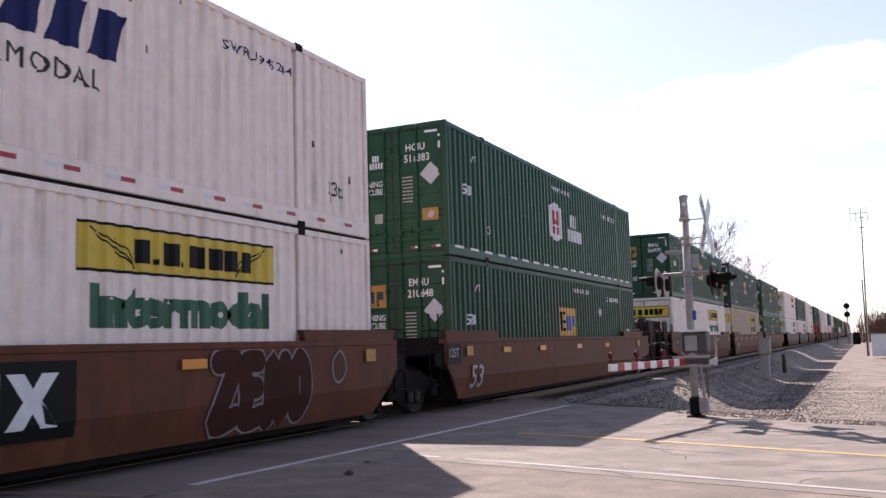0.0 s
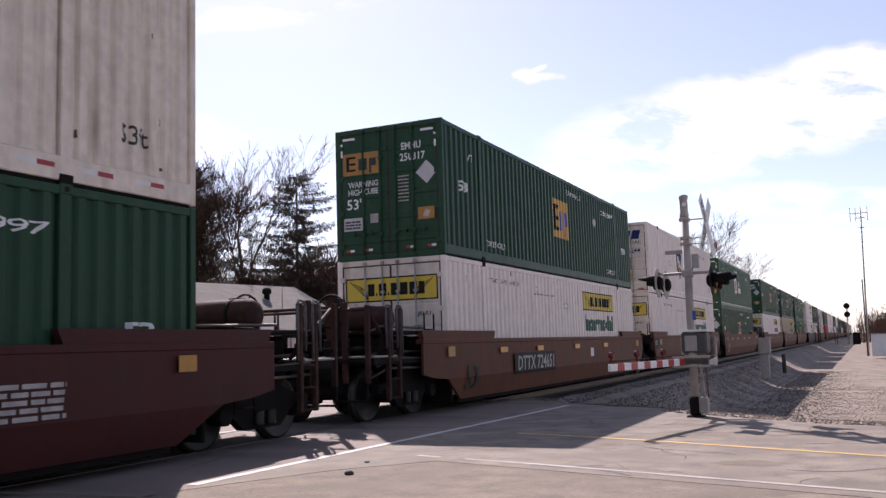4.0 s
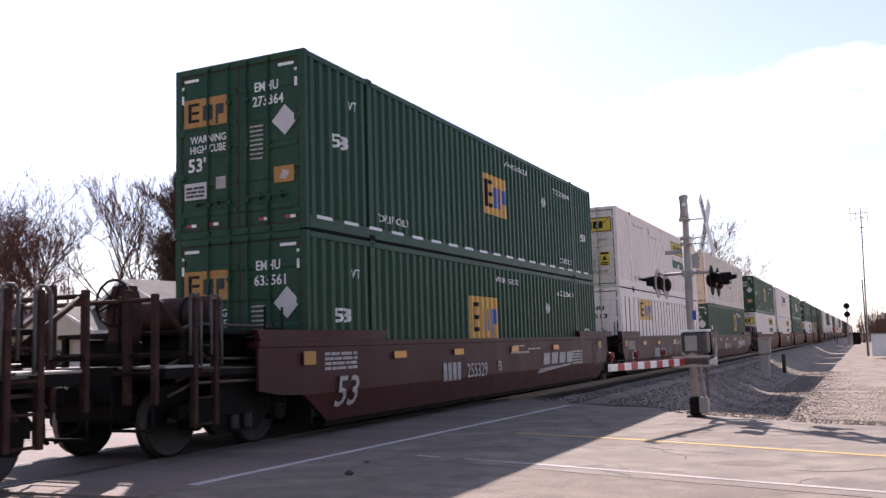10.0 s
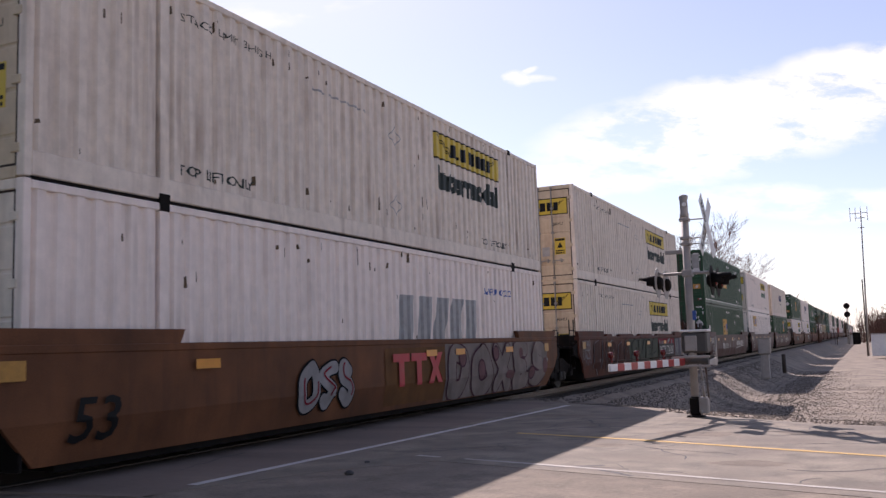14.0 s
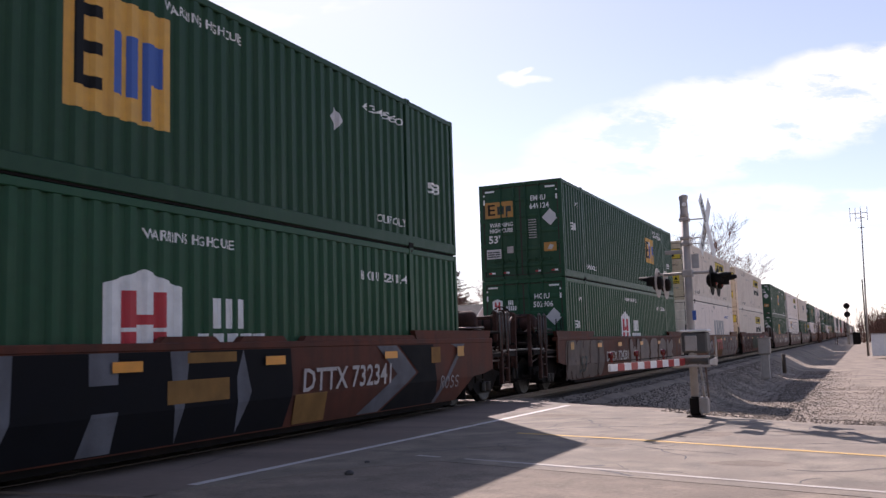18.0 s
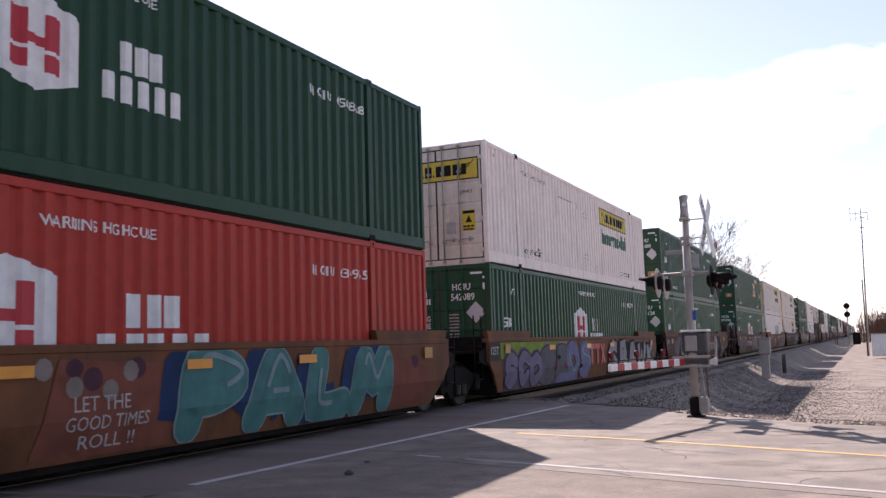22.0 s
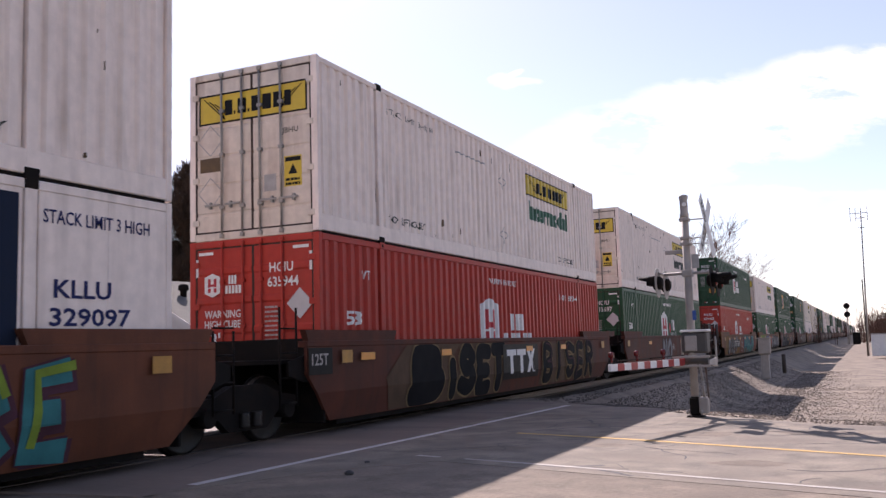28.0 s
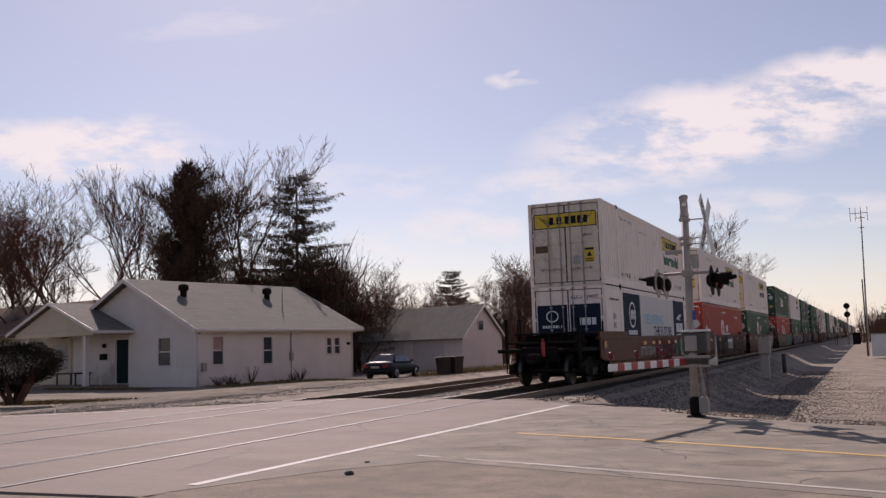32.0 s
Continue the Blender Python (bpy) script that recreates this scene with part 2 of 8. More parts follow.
def letters(text, bold=0.0):
    """Flat lettering as vertices and faces, one unit high (capitals), starting at the origin; and its width."""
    key = (text, bold)
    if key not in TEXTS:
        cu = bpy.data.curves.new("lettering", "FONT")
        cu.body, cu.size, cu.offset, cu.resolution_u = text, 1.0, bold, 2
        ob = bpy.data.objects.new("lettering", cu)
        me = ob.to_mesh()
        v = [(p.co.x, p.co.y) for p in me.vertices]
        f = [tuple(p.vertices) for p in me.polygons]
        ob.to_mesh_clear()
        bpy.data.objects.remove(ob)
        bpy.data.curves.remove(cu)
        x0, x1 = min(p[0] for p in v), max(p[0] for p in v)
        y0, y1 = min(p[1] for p in v), max(p[1] for p in v)
        TEXTS[key] = ([((x - x0), (y - y0)) for x, y in v], f, x1 - x0, y1 - y0)
    return TEXTS[key]


def text_in(text, u0, v0, u1, v1, bold=0.02, slant=0.0):
    """Lettering stretched to fill a rectangle."""
    v, f, w, h = letters(text, bold)
    return [(u0 + (x / w) * (u1 - u0) + slant * (y / h) * (v1 - v0), v0 + (y / h) * (v1 - v0)) for x, y in v], f


def rect(u0, v0, u1, v1):
    return [(u0, v0), (u1, v0), (u1, v1), (u0, v1)], [(0, 1, 2, 3)]


def poly(*pts):
    return list(pts), [tuple(range(len(pts)))]


def merge(*shapes):
    vs, fs = [], []
    for v, f in shapes:
        fs += [tuple(i + len(vs) for i in q) for q in f]
        vs += v
    return vs, fs


def ring(cu, cv, ru, rv, wid, n=20):
    vs = []
    for i in range(n):
        a = 2 * math.pi * i / n
        vs += [(cu + ru * math.cos(a), cv + rv * math.sin(a)), (cu + (ru - wid) * math.cos(a), cv + (rv - wid) * math.sin(a))]
    return vs, [(2 * i, 2 * ((i + 1) % n), 2 * ((i + 1) % n) + 1, 2 * i + 1) for i in range(n)]


def stroke(pts, wid, base=0.0):
    """A brush line of even width through points, rising a hair along its way so that it never lies in its own plane."""
    vs, fs = [], []
    for i, p in enumerate(pts):
        a, b = Vector(pts[max(0, i - 1)]), Vector(pts[min(len(pts) - 1, i + 1)])
        d = (b - a).normalized()
        nx, ny = -d.y * wid / 2, d.x * wid / 2
        z = base + i * 0.00012
        vs += [(p[0] + nx, p[1] + ny, z), (p[0] - nx, p[1] - ny, z)]
    for i in range(len(pts) - 1):
        fs.append((2 * i, 2 * i + 1, 2 * i + 3, 2 * i + 2))
    return vs, fs


def side_paint(shape, x, lift, profile=None, cuts=()):
    """Paint on a face that looks along +x: u runs along y, v up. On a ribbed face it follows the ribs."""
    v, f = shape
    v = [(p[2] if len(p) > 2 else 0.0, p[0], p[1]) for p in v]
    mm = Mesh()
    if profile is None:
        return mm.add([(x + lift + z, a, b) for z, a, b in v], f)
    bm = bmesh.new()
    bv = [bm.verts.new(p) for p in v]
    for q in f:
        try:
            bm.faces.new([bv[i] for i in q])
        except ValueError:
            pass
    lo, hi = min(p[1] for p in v), max(p[1] for p in v)
    for c in cuts:
        if lo < c < hi:
            bmesh.ops.bisect_plane(bm, geom=bm.verts[:] + bm.edges[:] + bm.faces[:], plane_co=(0, c, 0), plane_no=(0, 1, 0))
    bm.verts.index_update()
    mm.add([(x + profile(p.co.y) + lift + p.co.x, p.co.y, p.co.z) for p in bm.verts], [tuple(p.index for p in q.verts) for q in bm.faces])
    bm.free()
    return mm


def end_paint(shape, y, lift=0.004):
    """Paint on a face that looks along -y: u runs along x."""
    v, f = shape
    mm = Mesh()
    mm.add([(p[0], y - lift - (p[2] if len(p) > 2 else 0.0), p[1]) for p in v], f)
    return mm


# ---------------------------------------------------------------- clouds: a thin glowing sheet far behind everything, drifting left
CLOUD_FAR = 2500.0
UNIT = CLOUD_FAR / 1592.0


def cloud_sheet():
    m = bpy.data.materials.new("thin_cloud")
    m.use_nodes = True
    n, l = m.node_tree.nodes, m.node_tree.links
    n.clear()
    tc = n.new("ShaderNodeTexCoord")
    warp = n.new("ShaderNodeTexNoise")
    warp.inputs["Scale"].default_value, warp.inputs["Detail"].default_value = 0.0032, 5.0
    l.new(tc.outputs["Object"], warp.inputs["Vector"])
    wv = n.new("ShaderNodeVectorMath")
    wv.operation = "MULTIPLY_ADD"
    wv.inputs[1].default_value = (200, 90, 0)
    l.new(warp.outputs["Color"], wv.inputs[0])
    l.new(tc.outputs["Object"], wv.inputs[2])
    fine = n.new("ShaderNodeTexNoise")
    fine.inputs["Scale"].default_value, fine.inputs["Detail"].default_value, fine.inputs["Roughness"].default_value = 0.0075, 8.0, 0.62
    mp = n.new("ShaderNodeMapping")
    mp.inputs["Scale"].default_value = (0.55, 1.4, 1.0)
    l.new(tc.outputs["Object"], mp.inputs[0])
    l.new(mp.outputs[0], fine.inputs["Vector"])

    def math_node(op, a, b):
        x = n.new("ShaderNodeMath")
        x.operation = op
        for sock, v in zip(x.inputs, (a, b)):
            if isinstance(v, (int, float)):
                sock.default_value = v
            else:
                l.new(v, sock)
        return x.outputs[0]

    def span(src, a, b, lo=0.0, hi=1.0):
        r = n.new("ShaderNodeMapRange")
        r.interpolation_type = "SMOOTHSTEP"
        for k, v in (("From Min", a), ("From Max", b), ("To Min", lo), ("To Max", hi)):
            r.inputs[k].default_value = v
        l.new(src, r.inputs["Value"])
        return r.outputs[0]

    total = None
    # centre right and up of the view axis, half width, half height, tilt, weight
    for cx, cy, rx, ry, tilt, weight in ((560, 228, 420, 100, 9, 1.1), (760, 300, 260, 75, 10, 1.15), (300, 130, 330, 45, 6, 0.6), (146, 308, 26, 17, -20, 0.75), (176, 303, 40, 10, -6, 0.4), (160, 318, 20, 8, 30, 0.5), (-600, 190, 300, 70, 0, 1.0), (60, 40, 230, 60, 8, 0.6), (-120, 120, 300, 45, 4, 0.35), (-300, 420, 260, 35, 8, 0.3), (700, 85, 400, 40, -4, 0.5)):
        sub = n.new("ShaderNodeMapping")
        sub.vector_type = "TEXTURE"
        sub.inputs["Location"].default_value = ((cx + 64) * UNIT, (cy + 30) * UNIT, 0)
        sub.inputs["Rotation"].default_value = (0, 0, radians(tilt))
        sub.inputs["Scale"].default_value = (rx * UNIT, ry * UNIT, 1e6)
        l.new(wv.outputs[0], sub.inputs[0])
        ln = n.new("ShaderNodeVectorMath")
        ln.operation = "LENGTH"
        l.new(sub.outputs[0], ln.inputs[0])
        f = math_node("MULTIPLY", span(ln.outputs["Value"], 1.1, 0.35), weight)
        total = f if total is None else math_node("MAXIMUM", total, f)
    total = math_node("MULTIPLY", total, span(fine.outputs["Fac"], 0.36, 0.60, 0.12, 1.12))
    sep = n.new("ShaderNodeSeparateXYZ")
    l.new(tc.outputs["Object"], sep.inputs[0])
    haze = math_node("MULTIPLY", span(sep.outputs["Y"], 130 * UNIT, -240 * UNIT), 0.72)
    total = math_node("MAXIMUM", math_node("MAXIMUM", total, haze), 0.08)
    cl = n.new("ShaderNodeClamp")
    l.new(total, cl.inputs[0])
    em, tr, mx, out = (n.new(k) for k in ("ShaderNodeEmission", "ShaderNodeBsdfTransparent", "ShaderNodeMixShader", "ShaderNodeOutputMaterial"))
    em.inputs["Color"].default_value, em.inputs["Strength"].default_value = (1.0, 0.98, 0.955, 1), 1.04
    l.new(math_node("MULTIPLY", cl.outputs[0], 0.9), mx.inputs[0])
    l.new(tr.outputs[0], mx.inputs[1])
    l.new(em.outputs[0], mx.inputs[2])
    l.new(mx.outputs[0], out.inputs[0])
    q = Mesh()
    q.add([(-2400, -800, 0), (2600, -800, 0), (2600, 1200, 0), (-2400, 1200, 0)], [(0, 1, 2, 3)])
    ob = part("cloud_layer", q, m, fix=False)
    return tagged(ob, "thin white clouds and horizon haze", "sky", kind="structure")


clouds = cloud_sheet()
CLOUD_POSE = CAM_POSE @ Matrix.Translation((0, 0, -CLOUD_FAR))
clouds.matrix_world = CLOUD_POSE
# ---------------------------------------------------------------- the train
TRACK_X = -9.005
LC, HW, HC = 16.292, 1.2955, 2.896
GAP, GAP_END = 3.3326, 7.6302
FLOOR_LOW, FLOOR_HIGH = 0.286, 3.182
POSTS = (2.06, 14.2)


def run(t):
    """How far the train has gone since the start."""
    return 9.79381598 * t - 7.70928e-3 * t * t - 3.69987e-5 * t ** 3


def rear_of(i):
    """Where the rear of the containers on well i stands at the start."""
    c = (i + 1) // 3
    return -2.717 - i * LC - (i - c) * GAP - c * GAP_END


KEY_TIMES = [0, 4, 8, 12, 16, 20, 24, 28, 32]
TRAIN = []
SIDES = {
    "plate": dict(n=(7, 43, 7), outer=0.42, slope=0.12, depth=0.046, low=0.30, high=0.11),
    "wave": dict(n=(7, 43, 7), outer=0.36, slope=0.15, depth=0.05, low=0.24, high=0.12),
    "slat": dict(n=(3, 20, 3), outer=0.78, depth=0.035, low=0.16, high=0.30),
    "flat": dict(n=(2, 6, 2), outer=0.97, depth=0.006, low=0.12, high=0.12),
}
SPANS = ((0.10, POSTS[0] - 0.10), (POSTS[0] + 0.10, POSTS[1] - 0.10), (POSTS[1] + 0.10, LC - 0.10))


def rib_line(style):
    """Break points of the ribbed side, as (y, offset) pairs per span."""
    s = SIDES[style]
    out = []
    for (a, b), n in zip(SPANS, s["n"]):
        p = (b - a) / n
        slope = s.get("slope", min(0.1, (1 - s["outer"]) * 0.3))
        inner = 1 - s["outer"] - 2 * slope
        line = [(a, -s["depth"])]
        for k in range(n):
            y = a + k * p
            line += [(y + p * inner / 2, -s["depth"]), (y + p * (inner / 2 + slope), 0.0),
                     (y + p * (inner / 2 + slope + s["outer"]), 0.0), (y + p * (1 - inner / 2), -s["depth"])]
        line.append((b, -s["depth"]))
        out.append(line)
    return out


def rib_profile(style):
    lines = [q for line in rib_line(style) for q in line]
    ys, xs = [q[0] for q in lines], [q[1] for q in lines]
    return lambda y: float(np.interp(y, ys, xs)), [q[0] for q in lines]


PROFILES = {k: rib_profile(k) for k in SIDES}
SHARED = {}


def shared(key, make):
    if key not in SHARED:
        SHARED[key] = make()
    return SHARED[key]


def letters_apart(mk, least=0.3):
    """Splits a large word into its letters: pieces of outline that lie over one another stay together."""
    shape = mk[-3]
    vs, fs = shape
    if "lettering" not in mk[0] or max(v[1] for v in vs) - min(v[1] for v in vs) < least:
        return [mk]
    root = list(range(len(vs)))

    def find(a):
        while root[a] != a:
            root[a] = root[root[a]]
            a = root[a]
        return a
    for f in fs:
        for k in f[1:]:
            root[find(k)] = find(f[0])
    spans = {}
    for k, v in enumerate(vs):
        q = spans.setdefault(find(k), [v[0], v[0], []])
        q[0], q[1] = min(q[0], v[0]), max(q[1], v[0])
        q[2].append(k)
    groups = []
    for lo, hi, ks in sorted(spans.values(), key=lambda q: q[0]):
        if groups and lo < groups[-1][1] - 0.4 * min(hi - lo, groups[-1][1] - groups[-1][0]):
            groups[-1][1] = max(hi, groups[-1][1])
            groups[-1][2] += ks
        else:
            groups.append([lo, hi, list(ks)])
    out = []
    for lo, hi, ks in groups:
        at = {k: n for n, k in enumerate(ks)}
        out.append(("letter", *mk[1:-3], ([vs[k] for k in ks], [tuple(at[k] for k in f) for f in fs if f[0] in at]), mk[-2], mk[-1]))
    return out


def container(style, paint, doors, label, floor, i, marks=(), group="", fine=2, roof_paint=None, rods="zinc"):
    """A 53-foot container with its doors to the rear, standing on well i."""
    s = SIDES[style]
    c = thing("shipping_container", label, "container", group, m=pose(TRACK_X, rear_of(i), floor))
    low, high = s["low"], s["high"]
    z0, z1 = low, HC - high
    if doors in ("green", "green_hub", "green_dark", "red"):
        rods = doors

    def put(name, key, make, material, parent=c, text="", m=None):
        return part(name, shared((name, key, material), lambda: make().data(name, material)), material, parent, text, m)

    lines = rib_line(style)
    if not fine:
        lines = [lines[0] + lines[1] + lines[2]]
    for k, (line, sign) in enumerate((q, sg) for sg in (1, -1) for q in lines):
        def panel(line=line, sign=sign):
            q = Mesh()
            pts = [(sign * (HW - 0.006 + o), y) for y, o in line]
            n = len(pts)
            vs = [(x, y, z0) for x, y in pts] + [(x, y, z1) for x, y in pts]
            vs += [(sign * (HW - 0.09), pts[0][1], z) for z in (z0, z1)] + [(sign * (HW - 0.09), pts[-1][1], z) for z in (z0, z1)]
            fs = [(j, j + 1, n + j + 1, n + j) for j in range(n - 1)]
            fs += [(2 * n, 2 * n + 2, 2 * n + 3, 2 * n + 1), (0, 2 * n, 2 * n + 1, n), (n - 1, 2 * n - 1, 2 * n + 3, 2 * n + 2)]
            return q.add(vs, fs)
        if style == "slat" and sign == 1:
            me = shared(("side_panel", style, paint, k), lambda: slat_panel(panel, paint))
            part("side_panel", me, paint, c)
        else:
            put("side_panel", (style, k, fine > 0), panel, paint)
    for sign in (1, -1):
        put("bottom_rail", (style, sign), lambda: box((sign * HW, 0.1, 0.034), (sign * (HW - 0.12), LC - 0.1, low), 0.012), paint)
        put("under_rail", (style, sign), lambda: box((sign * (HW - 0.03), 0.1, 0.0), (sign * (HW - 0.13), LC - 0.1, 0.032)), "black")
        put("top_rail", (style, sign), lambda: box((sign * HW, 0.1, HC - high), (sign * (HW - 0.10), LC - 0.1, HC - 0.012), 0.012), paint)
        for y0 in (0.0, LC - 0.10):
            put("corner_post", (sign, y0), lambda: box((sign * (HW + 0.001), y0, 0.02), (sign * (HW - 0.12), y0 + 0.10, HC), 0.01), paint)
        if not fine or (fine == 1 and sign < 0):
            continue
        for y0 in POSTS:
            put("lifting_post", (style, sign, y0), lambda: box((sign * (HW + 0.002), y0 - 0.078, 0.0), (sign * (HW - 0.10), y0 + 0.078, HC - 0.1), 0.008), paint)
            put("top_casting", (sign, y0), lambda: box((sign * (HW + 0.012), y0 - 0.09, HC - 0.115), (sign * (HW - 0.16), y0 + 0.09, HC + 0.012), 0.012), "black" if doors not in ("green", "green_hub", "green_dark", "red") else paint)
            if fine == 2 and sign > 0:
                # no real opening: a black block gives the hole's dark inside
                put("casting_hole", (sign, y0), lambda: box((sign * (HW + 0.0135), y0 - 0.03, HC - 0.085), (sign * (HW + 0.004), y0 + 0.03, HC - 0.03), 0.0), "black")
                put("bottom_casting", (sign, y0), lambda: box((sign * (HW + 0.010), y0 - 0.10, -0.012), (sign * (HW - 0.16), y0 + 0.10, 0.11), 0.012), "black")
    put("roof", style, lambda: box((-HW + 0.1, 0.1, HC - 0.07), (HW - 0.1, LC - 0.1, HC - 0.02)), roof_paint or paint)
    put("floor_frame", style, lambda: box((-HW + 0.12, 0.1, 0.05), (HW - 0.12, LC - 0.1, 0.17)), "black")
    put("front_wall", style, lambda: box((-HW + 0.12, LC - 0.08, 0.1), (HW - 0.12, LC - 0.03, HC - 0.02), 0.01), paint)
    put("door_header", style, lambda: box((-HW + 0.12, 0.0, HC - 0.115), (HW - 0.12, 0.10, HC), 0.01), doors)
    put("door_sill", style, lambda: box((-HW + 0.12, -0.004, 0.0), (HW - 0.12, 0.12, 0.13), 0.01), doors)
    for sg in (-1, 1):
        def leaf(sg=sg):
            prof = [(0.075, 0.16), (0.022, 0.16)]
            if doors in ("green", "green_hub", "green_dark", "red"):
                for k in range(5):
                    z = 0.42 + k * 0.49
                    prof += [(0.022, z - 0.07), (0.004, z - 0.035), (0.004, z + 0.035), (0.022, z + 0.07)]
            else:
                for k in range(5):
                    z = 0.46 + k * 0.49
                    prof += [(0.022, z - 0.03), (0.034, z - 0.012), (0.034, z + 0.012), (0.022, z + 0.03)]
            prof += [(0.022, HC - 0.14), (0.075, HC - 0.14)]
            return Mesh().prism(prof, 0, sg * 0.024, sg * (HW - 0.15))
        d = put("door", (doors, sg), leaf, doors)
        if fine == 2:
            put("door_gasket", sg, lambda: Mesh().box((sg * 0.001, 0.02, 0.14), (sg * 0.023, 0.07, HC - 0.125)).box((sg * (HW - 0.149), 0.012, 0.131), (sg * (HW - 0.1205), 0.07, HC - 0.116)).box((sg * 0.024, 0.016, 0.131), (sg * (HW - 0.15), 0.07, 0.159)).box((sg * 0.024, 0.016, HC - 0.139), (sg * (HW - 0.15), 0.07, HC - 0.116)), "edge")
            for x in (0.18, 0.60):
                def rod():
                    q = Mesh().tube((sg * x, -0.022, 0.05), (sg * x, -0.022, HC - 0.05), 0.019, n=8)
                    for z in (0.07, HC - 0.07):
                        q.box((sg * x - 0.04, -0.045, z - 0.035), (sg * x + 0.04, 0.0, z + 0.035), 0.008)
                    for z in (0.55, 1.45, 2.2):
                        q.box((sg * x - 0.045, -0.04, z - 0.03), (sg * x + 0.045, 0.022, z + 0.03), 0.008)
                    return q
                r = put("lock_rod", (sg, x), rod, rods, d)
                put("rod_handle", (sg, x), lambda: Mesh().box((sg * x - 0.03, -0.05, 0.58), (sg * (x + 0.34), -0.03, 0.615), 0.006)
                    .box((sg * (x + 0.22), -0.045, 0.54), (sg * (x + 0.26), 0.02, 0.65), 0.006), rods, d)
            for z in (0.32, 1.05, 1.8, 2.5):
                put("hinge", (sg, z), lambda: box((sg * (HW - 0.20), -0.012, z - 0.05), (sg * (HW - 0.07), 0.022, z + 0.05), 0.008), doors, d)
    prof, cuts = PROFILES[style]
    for name, where, shape, ink, lift in [q for mk in marks for q in letters_apart(mk)]:
        if where == "side":
            q = side_paint(shape, HW - 0.006, lift, prof, cuts)
        elif where == "rail":
            q = side_paint(shape, HW, lift)
        elif where == "low":
            q = side_paint(shape, HW + 0.002, lift)
        else:
            q = end_paint(shape, 0.022 if doors in ("white", "door_white", "cream") else 0.004, lift)
        made = part(name, q, ink, c, fix=False)
        if name == "rust_marks":
            tagged(made, "small rust-brown scratches", kind="stuff")
    TRAIN.append((c, i, floor))
    return c


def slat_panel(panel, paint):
    """White slats; the recessed faces between them are coloured a darker grey-brown."""
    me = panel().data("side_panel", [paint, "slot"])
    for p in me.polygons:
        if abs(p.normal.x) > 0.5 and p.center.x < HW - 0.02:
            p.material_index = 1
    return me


def rust(seed, count):
    """Small scratches and rust runs, mostly near the foot and the top of the side."""
    rnd = random.Random(seed)
    out = []
    for k in range(count):
        y = 0.2 + 0.282 * rnd.randrange(56) + rnd.uniform(-0.06, 0.06)
        z = rnd.choice((rnd.uniform(0.33, 0.6), rnd.uniform(2.35, 2.7), rnd.uniform(0.4, 2.6)))
        w, h = rnd.uniform(0.012, 0.05), rnd.uniform(0.03, 0.16) * (2 if rnd.random() < 0.12 else 1)
        out.append(poly((y, z), (y + w, z + 0.01), (y + w * 0.8, z + h), (y + w * 0.1, z + h * 0.9)))
    return [("rust_marks", "side", merge(*out), "notice", 0.0025)]


# ---- paint schemes: each gives the marks of one container
def blocks(u0, v0, u1, v1, n, slant=0.0, gap=0.22):
    """A trade name as a row of plain blocks."""
    w = (u1 - u0) / n
    out = []
    for k in range(n):
        a, b = u0 + k * w + w * gap / 2, u0 + (k + 1) * w - w * gap / 2
        d = slant * (v1 - v0)
        out.append(poly((a, v0), (b, v0), (b + d, v1), (a + d, v1)))
    return merge(*out)


def bars(u0, v0, u1, v1, rows, seed=1, fill=0.62):
    """Small writing that cannot be read: rows of plain bars."""
    rnd = random.Random(seed)
    out, h = [], (v1 - v0) / rows
    for k in range(rows):
        u = u0
        while u < u1 - 0.01:
            w = min(u1 - u, (u1 - u0) * rnd.uniform(0.12, 0.4))
            out.append(rect(u, v0 + k * h, u + w * 0.86, v0 + k * h + h * fill))
            u += w
    return merge(*out)


def diamond(cu, cv, r):
    return poly((cu - r, cv), (cu, cv - r), (cu + r, cv), (cu, cv + r))


def diamond_line(cu, cv, r, w=0.018):
    return merge(*[stroke([a, b], w, 0.0006 * a[0] % 0.001) for a, b in (((cu - r, cv), (cu, cv - r)), ((cu, cv - r), (cu + r, cv)), ((cu + r, cv), (cu, cv + r)), ((cu, cv + r), (cu - r, cv)))])


def yellow_banner(where, u0, v0, u1, v1, n=7):
    """The haulier's yellow panel with a dark border, two curled ends and a row of dark blocks."""
    h, w = v1 - v0, u1 - u0
    b = h * 0.06
    edge = merge(rect(u0, v0, u1, v0 + b), rect(u0, v1 - b, u1, v1), rect(u0, v0 + b, u0 + b, v1 - b), rect(u1 - b, v0 + b, u1, v1 - b))
    curl = []
    for s, o in ((1, u0), (-1, u1)):
        for k in range(3):
            q = 0.05 + 0.05 * k
            curl.append(stroke([(o + s * w * (q), v1 - h * (0.12 + 0.1 * k)), (o + s * w * (q + 0.06), v1 - h * (0.35 + 0.08 * k)),
                                (o + s * w * (q + 0.13 - 0.03 * k), v1 - h * 0.62), (o + s * w * (q + 0.2 - 0.05 * k), v0 + h * 0.12)], b * 0.6, 0.0004 * k))
    name = merge(*[rect(u0 + w * a, v0 + h * 0.24, u0 + w * b, v0 + h * c) for a, b, c in ((0.25, 0.32, 0.74), (0.335, 0.35, 0.36), (0.37, 0.45, 0.74), (0.465, 0.48, 0.36), (0.50, 0.58, 0.74), (0.60, 0.68, 0.74), (0.70, 0.78, 0.74), (0.80, 0.86, 0.74))])
    return [("name_panel", where, rect(u0, v0, u1, v1), "yellow", 0.003), ("panel_border", where, edge, "ink", 0.005),
            ("panel_scroll", where, merge(*curl), "ink", 0.0065), ("panel_lettering", where, name, "ink", 0.009)]


